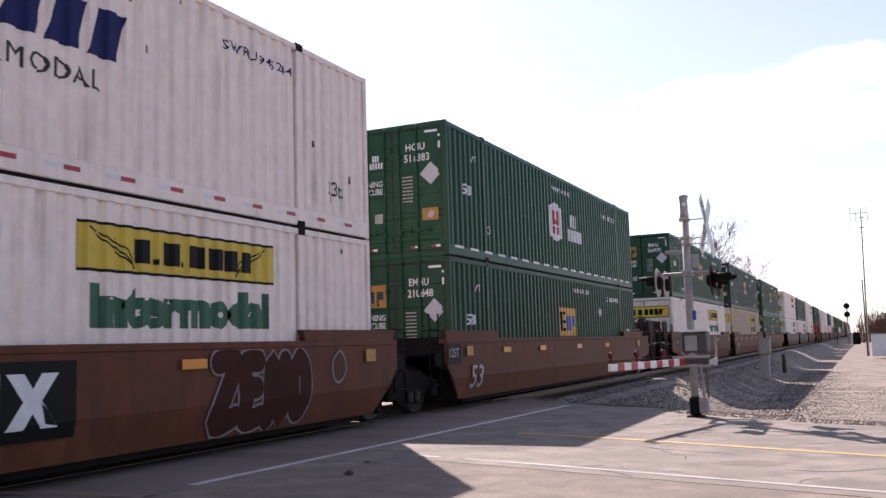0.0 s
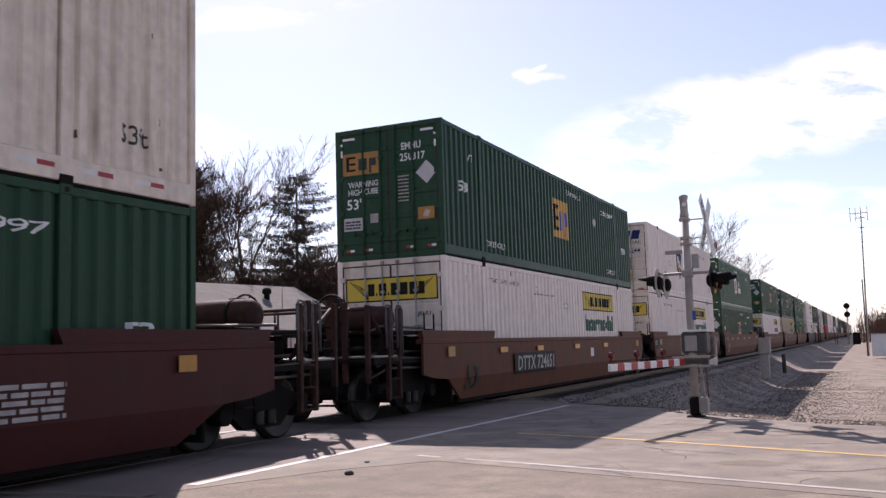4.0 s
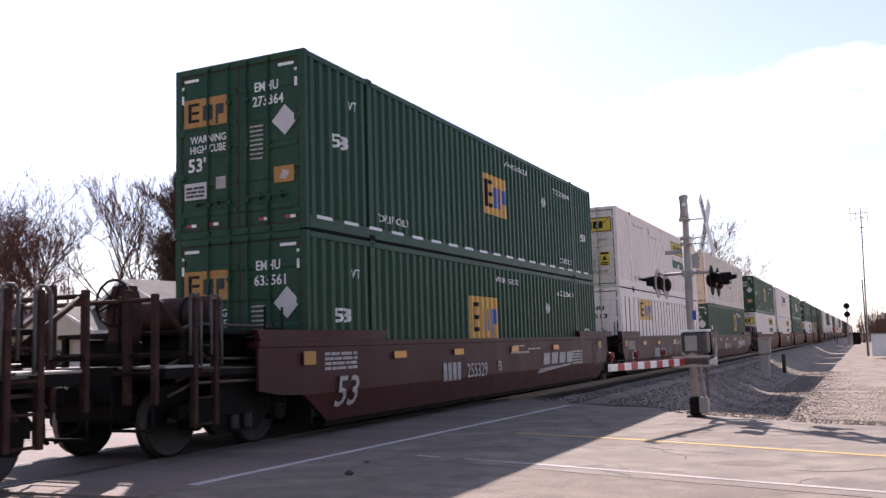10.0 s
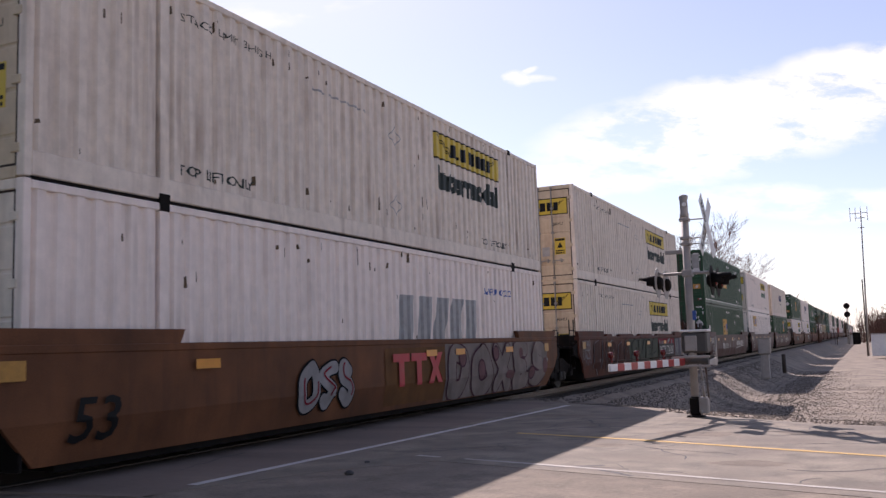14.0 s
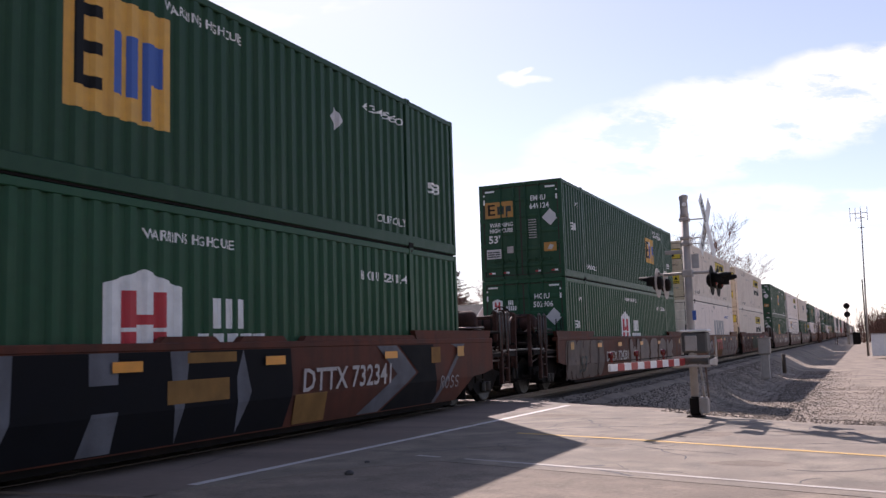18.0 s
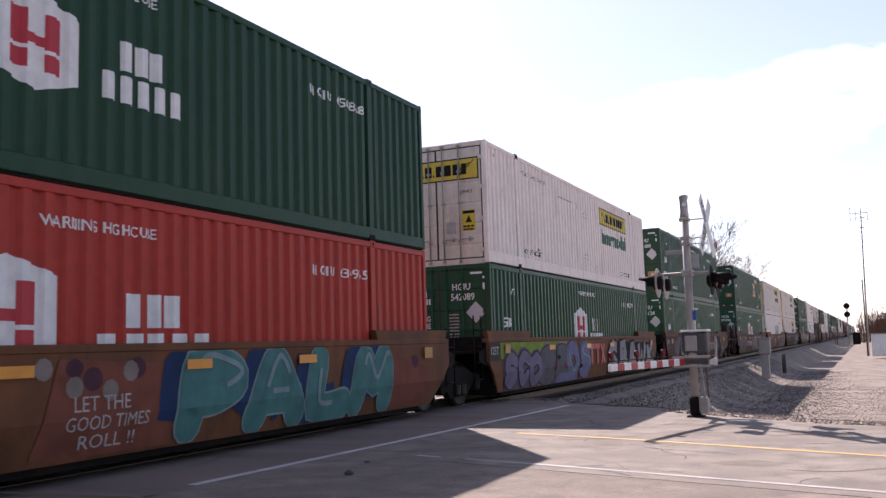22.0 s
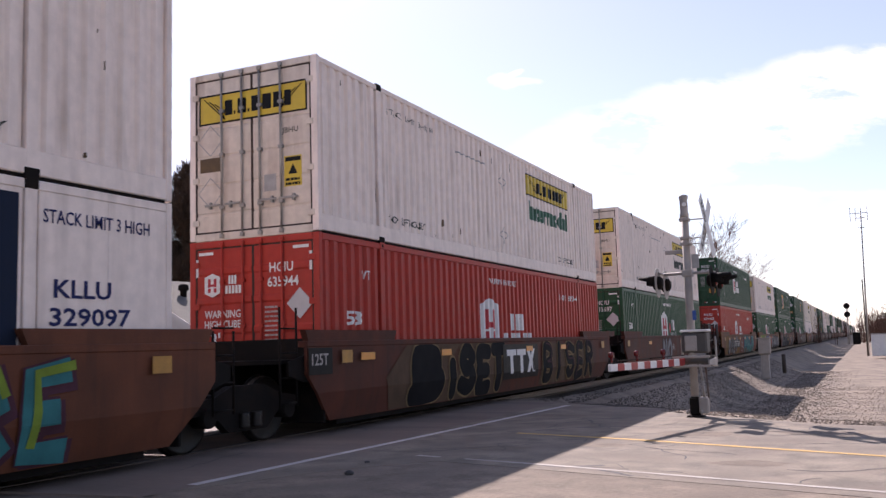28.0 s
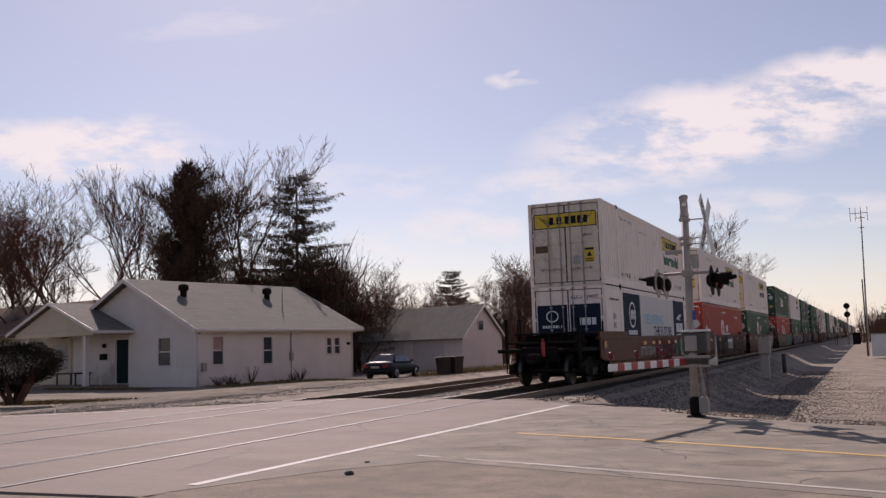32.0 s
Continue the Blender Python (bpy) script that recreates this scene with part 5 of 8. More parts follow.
def ground_z(x, y):
    """Level beside the track: a bank beyond the road, lower ground to the right of it, flat by the houses."""
    z = -0.03
    if -16.0 < x < -6.7 and not -4 < y - 0.1 * x < 22:
        z = -0.21 if x > -10.9 else -0.17
    fall = ease((y - road_edge(x) - 0.2) / 9.0)
    side = ease((x + 6.6) / 2.6)
    if x > -6.7:
        z = min(z, -0.05 - 0.28 * ease((y - 19) / 3)) if y > 18.5 else z
        z -= 0.95 * fall * side
    if y < 6.2 + 0.05 * x and -16 < x < -6.2:
        z = -0.33
    if x < -16.5:
        z -= ease((-16.5 - x) / 6.0) * (0.17 + 0.25 * ease((y - 37.0) / 6.0))
    if math.hypot(x + 8, y - 20) < 150:
        z += 0.03 * noise.noise(Vector((x * 0.5, y * 0.5, 0))) * (1 if y > 20 or x < -16 else 0.2)
    return z


def axis(*spans):
    out = []
    for a, b, n in spans:
        out += [a + (b - a) * k / n for k in range(n)]
    return out + [spans[-1][1]]


gx = axis((-3000, -300, 9), (-300, -60, 12), (-60, -17, 22), (-17, -6, 26), (-6, 8, 40), (8, 60, 14), (60, 3000, 12))
gy = axis((-1500, -40, 8), (-40, 4, 14), (4, 40, 90), (40, 120, 60), (120, 400, 28), (400, 4000, 14))
g = Mesh()
nx = len(gx)
g.add([(x, y, ground_z(x, y)) for y in gy for x in gx],
      [(j * nx + i, j * nx + i + 1, (j + 1) * nx + i + 1, (j + 1) * nx + i) for j in range(len(gy) - 1) for i in range(nx - 1)], True)
tagged(part("ground", g, "earth", fix=False), "grey-brown gravelly earth beside a railway", "ground", kind="structure")

# the yard of the houses: thin grass over bare earth
yx, yy = axis((-62, -18.2, 44)), axis((16, 58, 42))
yard = Mesh()
yard.add([(x, y, ground_z(x, y) + 0.012) for y in yy for x in yx],
         [(j * len(yx) + i, j * len(yx) + i + 1, (j + 1) * len(yx) + i + 1, (j + 1) * len(yx) + i) for j in range(len(yy) - 1) for i in range(len(yx) - 1)
          if yy[j] > 20.5 - (yx[i] + 18.2) * 0.10 and yx[i] < -19.6 + 0.16 * (yy[j] - 20)], True)
tagged(part("yard", yard, "yard", fix=False), "thin dry lawn and bare earth round the houses", "yard", kind="structure")

# the road over the track, its concrete crossing, lines and shoulder
road_poly = [(40, -3.9), (40, 0.9), (14, 9.6), (-0.72, 14.6), (-2.89, 16.25), (-5.0, 18.3), (-6.2, 19.1), (-6.2, 6.9), (-5.4, 8.6), (-4.6, 9.55), (0.05, 8.12)]
tagged(part("road", Mesh().prism(road_poly, 2, -0.2, 0.0), "asphalt"), "worn grey asphalt road with cracks and patches", "road", kind="structure")
cross_poly = [(-6.2, 6.62), (-6.2, 19.2), (-9.0, 20.5), (-12.98, 21.02), (-15.19, 17.94), (-18.47, 14.9), (-40, 8.0), (-70, -2), (-70, -10), (-40, 3.0), (-16.0, 5.9), (-9.0, 6.44)]
tagged(part("crossing", Mesh().prism(cross_poly, 2, -0.2, -0.004), "panel"), "pale concrete level crossing with flush rails", "road", kind="structure")
sh_poly = [(40, -9), (40, -3.9), (0.05, 8.12), (-4.6, 9.55), (-5.4, 8.6), (-6.2, 6.9), (-6.6, 5.5), (-4, 0), (0, -4)]
tagged(part("shoulder", Mesh().prism(sh_poly, 2, -0.2, -0.004), "shoulder"), "broken asphalt and gravel shoulder", "shoulder", kind="structure")


def road_line(name, pts, wid, ink, seed, worn=0.15):
    rnd = random.Random(seed)
    q = Mesh()
    for a, b in zip(pts, pts[1:]):
        a, b = Vector((*a, 0)), Vector((*b, 0))
        n = max(1, int((b - a).length / 0.35))
        d = (b - a) / n
        s = Vector((-d.y, d.x, 0)).normalized() * wid / 2
        for k in range(n):
            if rnd.random() < worn:
                continue
            w0, w1 = rnd.uniform(0.85, 1.05), rnd.uniform(0.85, 1.05)
            p0, p1 = a + d * k, a + d * (k + 1)
            q.add([(p0 + s * w0) + Vector((0, 0, 0.004)), (p0 - s * w0) + Vector((0, 0, 0.004)), (p1 - s * w1) + Vector((0, 0, 0.004)), (p1 + s * w1) + Vector((0, 0, 0.004))], [(0, 1, 2, 3)])
    return tagged(part(name, q, ink, fix=False), "worn painted road line", "road marking", kind="structure")


road_line("stop_line", [(-6.26, 7.30), (-6.05, 11.6), (-5.73, 18.28)], 0.13, "line_white", 1, 0.0)
road_line("edge_line", [(-5.05, 9.95), (-3.27, 9.47), (0.05, 8.43), (40, -3.4)], 0.085, "line_edge", 2, 0.10)
road_line("far_edge_line", [(-30.0, 9.6), (-18.3, 14.72), (-15.6, 16.7)], 0.12, "line_white", 5, 0.05)
road_line("centre_line", [(-5.14, 12.81), (-3.3, 12.2)], 0.11, "line_yellow", 3, 0.45)
road_line("centre_line", [(-3.3, 12.2), (-3.08, 12.14), (0.1, 10.84), (40, -5)], 0.12, "line_yellow", 4, 0.0)


# two tracks: rails, ties
def rails(name, xc, label):
    t = thing(name, label, "railway track", "tracks", "structure")
    for sg in (-1, 1):
        x = xc + sg * 0.755
        sec = [(x - 0.075, -0.17), (x + 0.075, -0.17), (x + 0.075, -0.155), (x + 0.012, -0.13), (x + 0.012, -0.045), (x + 0.037, -0.03), (x + 0.037, 0.003), (x - 0.037, 0.003), (x - 0.037, -0.03), (x - 0.012, -0.045), (x - 0.012, -0.13), (x - 0.075, -0.155)]
        part("rail", Mesh().prism(sec, 1, -200, 1500), "rail", t)
        part("rail_head", Mesh().box((x - 0.03, -200, 0.0032), (x + 0.03, 1500, 0.0055)), "tread", t)
    for y in [20.6 + 0.53 * k for k in range(110)]:
        part("tie", shared("tie", lambda: box((-1.3, -0.11, -0.36), (1.3, 0.11, -0.175), 0.015).data("tie", "tie")), "tie", t, m=pose(xc, y, 0))
    q = Mesh()
    for y in [20.6 + 0.53 * k for k in range(110, 420)]:
        q.box((xc - 1.3, y - 0.11, -0.36), (xc + 1.3, y + 0.11, -0.175))
    part("ties_far", q, "tie", t)
    tagged(t.children[-1], kind="stuff")


rails("track_1", TRACK_X, "main line track on wooden ties")
rails("track_2", -13.2, "second track on wooden ties beside the main line")
# flangeways beside the rails in the crossing: solid strips, the grooves' shade put into their colour
for xc in (TRACK_X, -13.2):
    for sg in (-1, 1):
        x = xc + sg * 0.672
        tagged(part("flangeway", box((x - 0.045, 6.4 if xc > -10 else 9.0, -0.05), (x + 0.045, 20.2 if xc > -10 else 20.6, 0.0005)), "tar"), "flush dark strip for the shaded groove beside a rail in the crossing", "groove", kind="structure")
# ---------------------------------------------------------------- beside the track: crossing signal and line-side gear
M.update({
    "bark": mat("grey_brown_bark", (0.115, 0.060, 0.045), 0.9, var=0.3, bump=0.3, spec=0.2),
    "twig": mat("reddish_twigs", (0.19, 0.095, 0.072), 0.9, var=0.3, island=0.3, bump=0.0, spec=0.2),
    "needle": mat("dark_needles", (0.105, 0.074, 0.050), 0.8, var=0.3, island=0.55, bump=0.0, spec=0.2),
    "cedar": mat("brownish_cedar_foliage", (0.125, 0.078, 0.052), 0.85, var=0.3, island=0.6, bump=0.0, spec=0.2),
    "leaf": mat("dark_shrub_leaf", (0.034, 0.026, 0.018), 0.9, var=0.3, island=0.6, bump=0.0, spec=0.1),
    "brush": mat("bare_brushwood", (0.16, 0.088, 0.066), 0.95, var=0.3, island=0.5, bump=0.0, spec=0.1),
    "siding": mat("white_siding", (0.66, 0.59, 0.55), 0.6, var=0.06, scale=1.0, dirt=(0.5, 0.46, 0.44), dirt_amount=0.4, streak=True, bump=0.1),
    "beige": mat("beige_siding", (0.52, 0.44, 0.34), 0.65, var=0.1, scale=1.0, bump=0.1),
    "shingle": mat("grey_shingles", (0.185, 0.17, 0.15), 0.9, var=0.22, scale=2.0, grain=14, bump=0.5, bump_scale=18, spec=0.2, dirt=(0.12, 0.11, 0.10), dirt_amount=0.5),
    "shingle_brown": mat("brown_shingles", (0.17, 0.11, 0.085), 0.9, var=0.25, scale=2.0, grain=14, bump=0.5, bump_scale=18, spec=0.2),
    "pane": glass("window_pane"),
    "tint": glass("tinted_car_glass", (0.012, 0.013, 0.016), 0.06),
    "curtain": mat("faded_pink_curtain", (0.42, 0.26, 0.24), 0.9, var=0.15),
    "door_dark": mat("dark_green_door", (0.008, 0.026, 0.026), 0.8, var=0.2, spec=0.15),
    "car_paint": mat("dark_blue_car_paint", (0.006, 0.007, 0.012), 0.5, var=0.1, bump=0.0, coat=0.05, spec=0.25),
    "rubber": mat("black_rubber", (0.02, 0.02, 0.02), 0.8, var=0.2),
    "alloy": mat("alloy_rim", (0.45, 0.45, 0.47), 0.3, metal=0.9, var=0.1),
    "tail": mat("red_tail_lamp", (0.25, 0.01, 0.01), 0.2, var=0.05, bump=0.0),
    "bin": mat("dark_brown_bin", (0.022, 0.014, 0.012), 0.5, var=0.2),
    "stripe_red": mat("red_gate_stripe", (0.36, 0.03, 0.03), 0.4, var=0.1),
    "stripe_white": mat("white_gate_stripe", (0.75, 0.73, 0.72), 0.45, var=0.08),
    "lens": mat("dark_red_lens", (0.12, 0.008, 0.008), 0.15, var=0.05, bump=0.0),
    "mech": mat("dark_grey_housing", (0.075, 0.068, 0.062), 0.6, var=0.2, dirt=(0.14, 0.12, 0.11), dirt_amount=0.4),
    "door_grey": mat("grey_garage_door", (0.60, 0.54, 0.51), 0.6, var=0.08),
    "grass": mat("dry_winter_grass", (0.30, 0.22, 0.10), 0.95, var=0.35, island=0.5, bump=0.0, spec=0.1),
})


def crossing_signal():
    mx, my = -2.68, 15.67
    s = thing("crossing_signal", "galvanised crossing signal with crossbuck, lamps and a lowered gate", "crossing signal", m=pose(mx, my, 0.0))
    part("base_casting", Mesh().box((-0.15, -0.15, -0.12), (0.15, 0.15, 0.03), 0.03).box((-0.085, -0.09, 0.02), (0.085, 0.09, 0.34), 0.03), "black", s)
    part("junction_box", box((0.07, -0.10, 0.06), (0.22, 0.10, 0.33), 0.02), "galv", s)
    for a, b in ((-0.12, -0.12), (0.12, -0.12), (-0.12, 0.12), (0.12, 0.12)):
        part("anchor_bolt", Mesh().tube((a, b, 0.05), (a, b, 0.12), 0.018, n=6), "galv", s)
    part("mast", Mesh().tube((0, 0, 0.05), (0, 0, 3.45), 0.066, n=20), "galv", s)
    part("mast_cap", Mesh().lathe([(0.0, 0.075), (0.06, 0.078), (0.08, 0.068), (0.30, 0.066), (0.34, 0.078), (0.38, 0.074), (0.40, 0.03)], (0, 0, 3.38), (0, 0, 1), 20), "galv", s)
    part("cap_opening", Mesh().lathe([(0.0, 0.035), (0.012, 0.035)], (0.02, -0.075, 3.60), (0, -1, 0), 12), "ink_white", s)
    # crossbuck on two stand-off rods, facing along the road
    for z in (3.34, 3.02, 2.92):
        part("crossbuck_bracket", Mesh().tube((0, 0.0, z), (0.36, 0.02, z), 0.012, n=6).box((-0.085, -0.085, z - 0.03), (0.085, 0.085, z + 0.03), 0.01), "galv", s)
    for k, sg in enumerate((1, -1)):
        x = 0.34 + 0.03 * k
        blade = Mesh().prism([(-0.60, -0.115), (0.60, -0.115), (0.60, 0.115), (-0.60, 0.115)], 0, x, x + 0.006)
        ob = part("crossbuck_blade", blade, "ink_white", s, "white crossbuck blade", Matrix.Translation((0, 0.02, 3.2)) @ pose(0, 0, 0, 0, 0, -5) @ pose(0, 0, 0, sg * 50, 0, 0))
        part("blade_lettering", Mesh().add([(x + 0.008, a, b) for a, b in text_in("RAIL" if sg > 0 else "ROAD", -0.5, -0.07, -0.1, 0.07, 0.02)[0]], text_in("RAIL" if sg > 0 else "ROAD", -0.5, -0.07, -0.1, 0.07, 0.02)[1]), "ink", ob, fix=False)
    # lamp pairs
    part("lamp_arm", Mesh().tube((-0.42, 0, 2.42), (0.42, 0, 2.42), 0.026, n=10).box((-0.09, -0.09, 2.36), (0.09, 0.09, 2.48), 0.015), "galv", s)
    for sg in (-1, 1):
        part("lamp_bracket", Mesh().tube((sg * 0.42, -0.34, 2.42), (sg * 0.42, 0.34, 2.42), 0.022, n=8), "galv", s)
        for y in (-0.34, 0.34):
            lamp = part("lamp", Mesh().lathe([(0.0, 0.06), (0.03, 0.11), (0.14, 0.12), (0.15, 0.10)], (sg * 0.36, y, 2.26), (sg, 0, 0), 18), "black", s, "black flashing lamp with a hood")
            part("lamp_disc", Mesh().lathe([(0.0, 0.25), (0.008, 0.25)], (sg * 0.44, y, 2.26), (sg, 0, 0), 28), "black" if sg > 0 else "galv", lamp)
            part("lamp_lens", Mesh().lathe([(0.0, 0.105), (0.01, 0.10), (0.03, 0.06)], (sg * 0.505, y, 2.26), (sg, 0, 0), 18), "lens", lamp)
            hood = Mesh()
            n = 12
            vs, fs = [], []
            for j, (d, r) in enumerate(((0.0, 0.125), (0.30, 0.118))):
                for k in range(n + 1):
                    a = math.pi * (k / n) * 1.25 - math.pi * 0.125
                    for q in (r, r - 0.008):
                        vs.append((sg * (0.45 + d * (1 if 2 < k < n - 2 else 0.55 if j else 1)), y + q * math.cos(a), 2.26 + q * math.sin(a)))
            m2 = 2 * (n + 1)
            for k in range(n):
                i = 2 * k
                fs += [(i, i + 2, m2 + i + 2, m2 + i), (i + 1, m2 + i + 1, m2 + i + 3, i + 3), (m2 + i, m2 + i + 2, m2 + i + 3, m2 + i + 1), (i, i + 1, i + 3, i + 2)]
            hood.add(vs, fs, True)
            part("lamp_hood", hood, "black", lamp)
    part("sign_arm", box((-0.36, -0.03, 2.76), (0.02, 0.03, 2.83), 0.01), "galv", s)
    part("sign_plate", box((0.08, -0.02, 2.50), (0.2, 0.0, 2.74), 0.006), "grille", s)
    # gate mechanism
    part("mechanism_box", box((-0.16, -0.08, 1.06), (0.26, 0.30, 1.42), 0.03), "mech", s, "dark grey gate mechanism box")
    part("mechanism_lid", box((-0.18, -0.10, 1.42), (0.28, 0.32, 1.46), 0.015), "stripe_white", s)
    part("mechanism_clamp", box((-0.10, -0.13, 1.10), (0.10, -0.08, 1.36), 0.015), "galv", s)
    for x in (-0.24, 0.33):
        part("gate_yoke", Mesh().prism([(-0.42, 0.95), (-0.42, 0.88), (0.38, 0.84), (0.44, 0.90), (0.44, 1.30), (0.40, 1.34), (0.37, 1.30), (0.36, 0.98)], 0, x - 0.012, x + 0.012), "galv", s, "pale counterweight arm")
    part("counterweight", box((-0.22, 0.37, 0.85), (0.31, 0.43, 1.02), 0.02), "mech", s)
    part("yoke_bar", box((-0.26, -0.46, 0.99), (0.35, -0.40, 1.03), 0.01), "galv", s)
    part("yoke_bar", box((-0.26, -0.46, 0.84), (0.35, -0.40, 0.88), 0.01), "galv", s)
    part("gate_hub", Mesh().tube((-0.2, -0.3, 0.95), (0.3, -0.3, 0.95), 0.06, n=12), "mech", s)
    part("conduit", Mesh().path([(0.16, -0.05, 0.3), (0.16, -0.1, 0.6), (0.1, -0.02, 0.98)], 0.022, 8), "galv", s)
    part("conduit", Mesh().path([(0.22, 0.03, 0.3), (0.21, 0.0, 0.7), (0.18, 0.05, 0.98)], 0.014, 8), "rail", s)
    part("phone_plate", box((0.05, -0.075, 1.62), (0.11, -0.066, 1.78), 0.003), "ink_blue", s)
    # the lowered gate arm, striped, with three small lamps
    a, b = Vector((-0.08, -0.4, 0.93)), Vector((-0.66, -2.98, 0.93))
    d = (b - a).normalized()
    side = Vector((-d.y, d.x, 0))
    n = 12
    for k in range(n):
        p0, p1 = a + (b - a) * (k / n), a + (b - a) * ((k + 1) / n)
        h0, h1 = 0.058 - 0.008 * k / n, 0.058 - 0.008 * (k + 1) / n
        vs = []
        for p, h in ((p0, h0), (p1, h1)):
            vs += [p + side * 0.02 + Vector((0, 0, h)), p - side * 0.02 + Vector((0, 0, h)), p - side * 0.02 - Vector((0, 0, h)), p + side * 0.02 - Vector((0, 0, h))]
        q = Mesh().add(vs, [(0, 1, 2, 3), (4, 7, 6, 5), (0, 4, 5, 1), (1, 5, 6, 2), (2, 6, 7, 3), (3, 7, 4, 0)])
        part("gate_stripe", q, "stripe_white" if k % 2 else "stripe_red", s)
    part("arm_cable", Mesh().path([a + Vector((0, 0, 0.11)), (a + b) / 2 + Vector((0, 0, 0.095)), b + Vector((0, 0, 0.09))], 0.008, 6), "black", s)
    for f in (0.30, 0.66, 0.97):
        p = a + (b - a) * f + Vector((0, 0, 0.07))
        g1 = part("gate_lamp", Mesh().lathe([(-0.035, 0.045), (0.035, 0.045)], p + Vector((0, 0, 0.11)), (1, 0, 0), 14).tube(p, p + Vector((0, 0, 0.07)), 0.02, n=8), "lens", s, "small red gate lamp")
    return s


crossing_signal()


def rail_signal():
    s = thing("railway_signal", "line-side colour light signal with two round heads", "signal", m=pose(-2.2, 140.0, -0.3))
    part("mast", Mesh().tube((0, 0, 0), (0, 0, 5.9), 0.07, n=10), "galv", s)
    for z in (5.45, 4.25):
        part("signal_disc", Mesh().lathe([(0, 0.42), (0.04, 0.42)], (0, -0.12, z), (0, -1, 0), 24), "black", s)
        part("signal_lamp", Mesh().lathe([(0, 0.12), (0.25, 0.1)], (0, -0.16, z), (0, -1, 0), 14), "black", s)
    part("ladder", Mesh().tube((-0.2, 0.4, 0), (-0.1, 0.1, 5), 0.025, n=6).tube((0.2, 0.4, 0), (0.1, 0.1, 5), 0.025, n=6), "galv", s)
    part("signal_case", box((0.5, -0.4, 0), (1.5, 0.4, 1.7), 0.04), "black", s)


rail_signal()


def line_gear():
    b = thing("relay_box", "grey metal relay box on a post by the track", "relay box", m=pose(-4.85, 50.0, -0.5))
    part("cabinet", box((-0.30, -0.25, 0.85), (0.30, 0.25, 1.66), 0.04), "galv", b)
    part("cabinet_roof", box((-0.34, -0.29, 1.66), (0.34, 0.29, 1.72), 0.02), "galv", b)
    part("cabinet_door", box((-0.25, -0.27, 0.92), (0.25, -0.25, 1.58), 0.008), "galv", b)
    part("post", box((-0.2, -0.16, -0.4), (0.2, 0.16, 0.86), 0.03), "galv", b)
    p = thing("marker_post", "short weathered post beside the track", "post", m=pose(-4.5, 57.0, -0.9))
    part("post", Mesh().tube((0, 0, 0), (0, 0, 1.1), 0.11, n=10), "tie", p)
    h = thing("equipment_hut", "white painted equipment hut with a flat roof", "hut", m=pose(2.4, 100.0, -1.0))
    part("wall", box((-1.95, -1.4, 0), (1.95, 1.4, 2.1), 0.03), "stripe_white", h)
    part("roof", box((-2.05, -1.5, 2.1), (2.05, 1.5, 2.2), 0.03), "galv", h)
    part("door", box((-0.4, -1.44, 0.1), (0.5, -1.4, 2.0), 0.01), "grille", h)
    a = thing("antenna_mast", "slender antenna mast with a small array on top", "antenna", m=pose(0.12, 100.0, -1.0))
    part("mast", Mesh().tube((0, 0, 0), (0.3, 0, 14.6), 0.09, 0.06, n=8), "galv", a)
    for z, w in ((14.4, 1.0), (13.9, 0.6), (12.9, 0.4)):
        part("array_bar", Mesh().tube((0.3 - w, 0, z), (0.3 + w * 0.6, 0, z), 0.035, n=6), "galv", a)
    for x in (-0.7, -0.2, 0.3, 0.9):
        part("array_element", Mesh().tube((x, 0, 13.6), (x, 0, 15.0), 0.03, n=6), "galv", a)
    q = thing("utility_pole", "dark wooden pole beside the antenna", "pole", m=pose(0.05, 99.0, -1.0))
    part("pole", Mesh().tube((0, 0, 0), (0, 0, 7.6), 0.07, 0.06, n=8), "tie", q)


line_gear()

# ---------------------------------------------------------------- the houses beyond the tracks
U = Vector((math.sin(radians(10)), math.cos(radians(10)), 0))


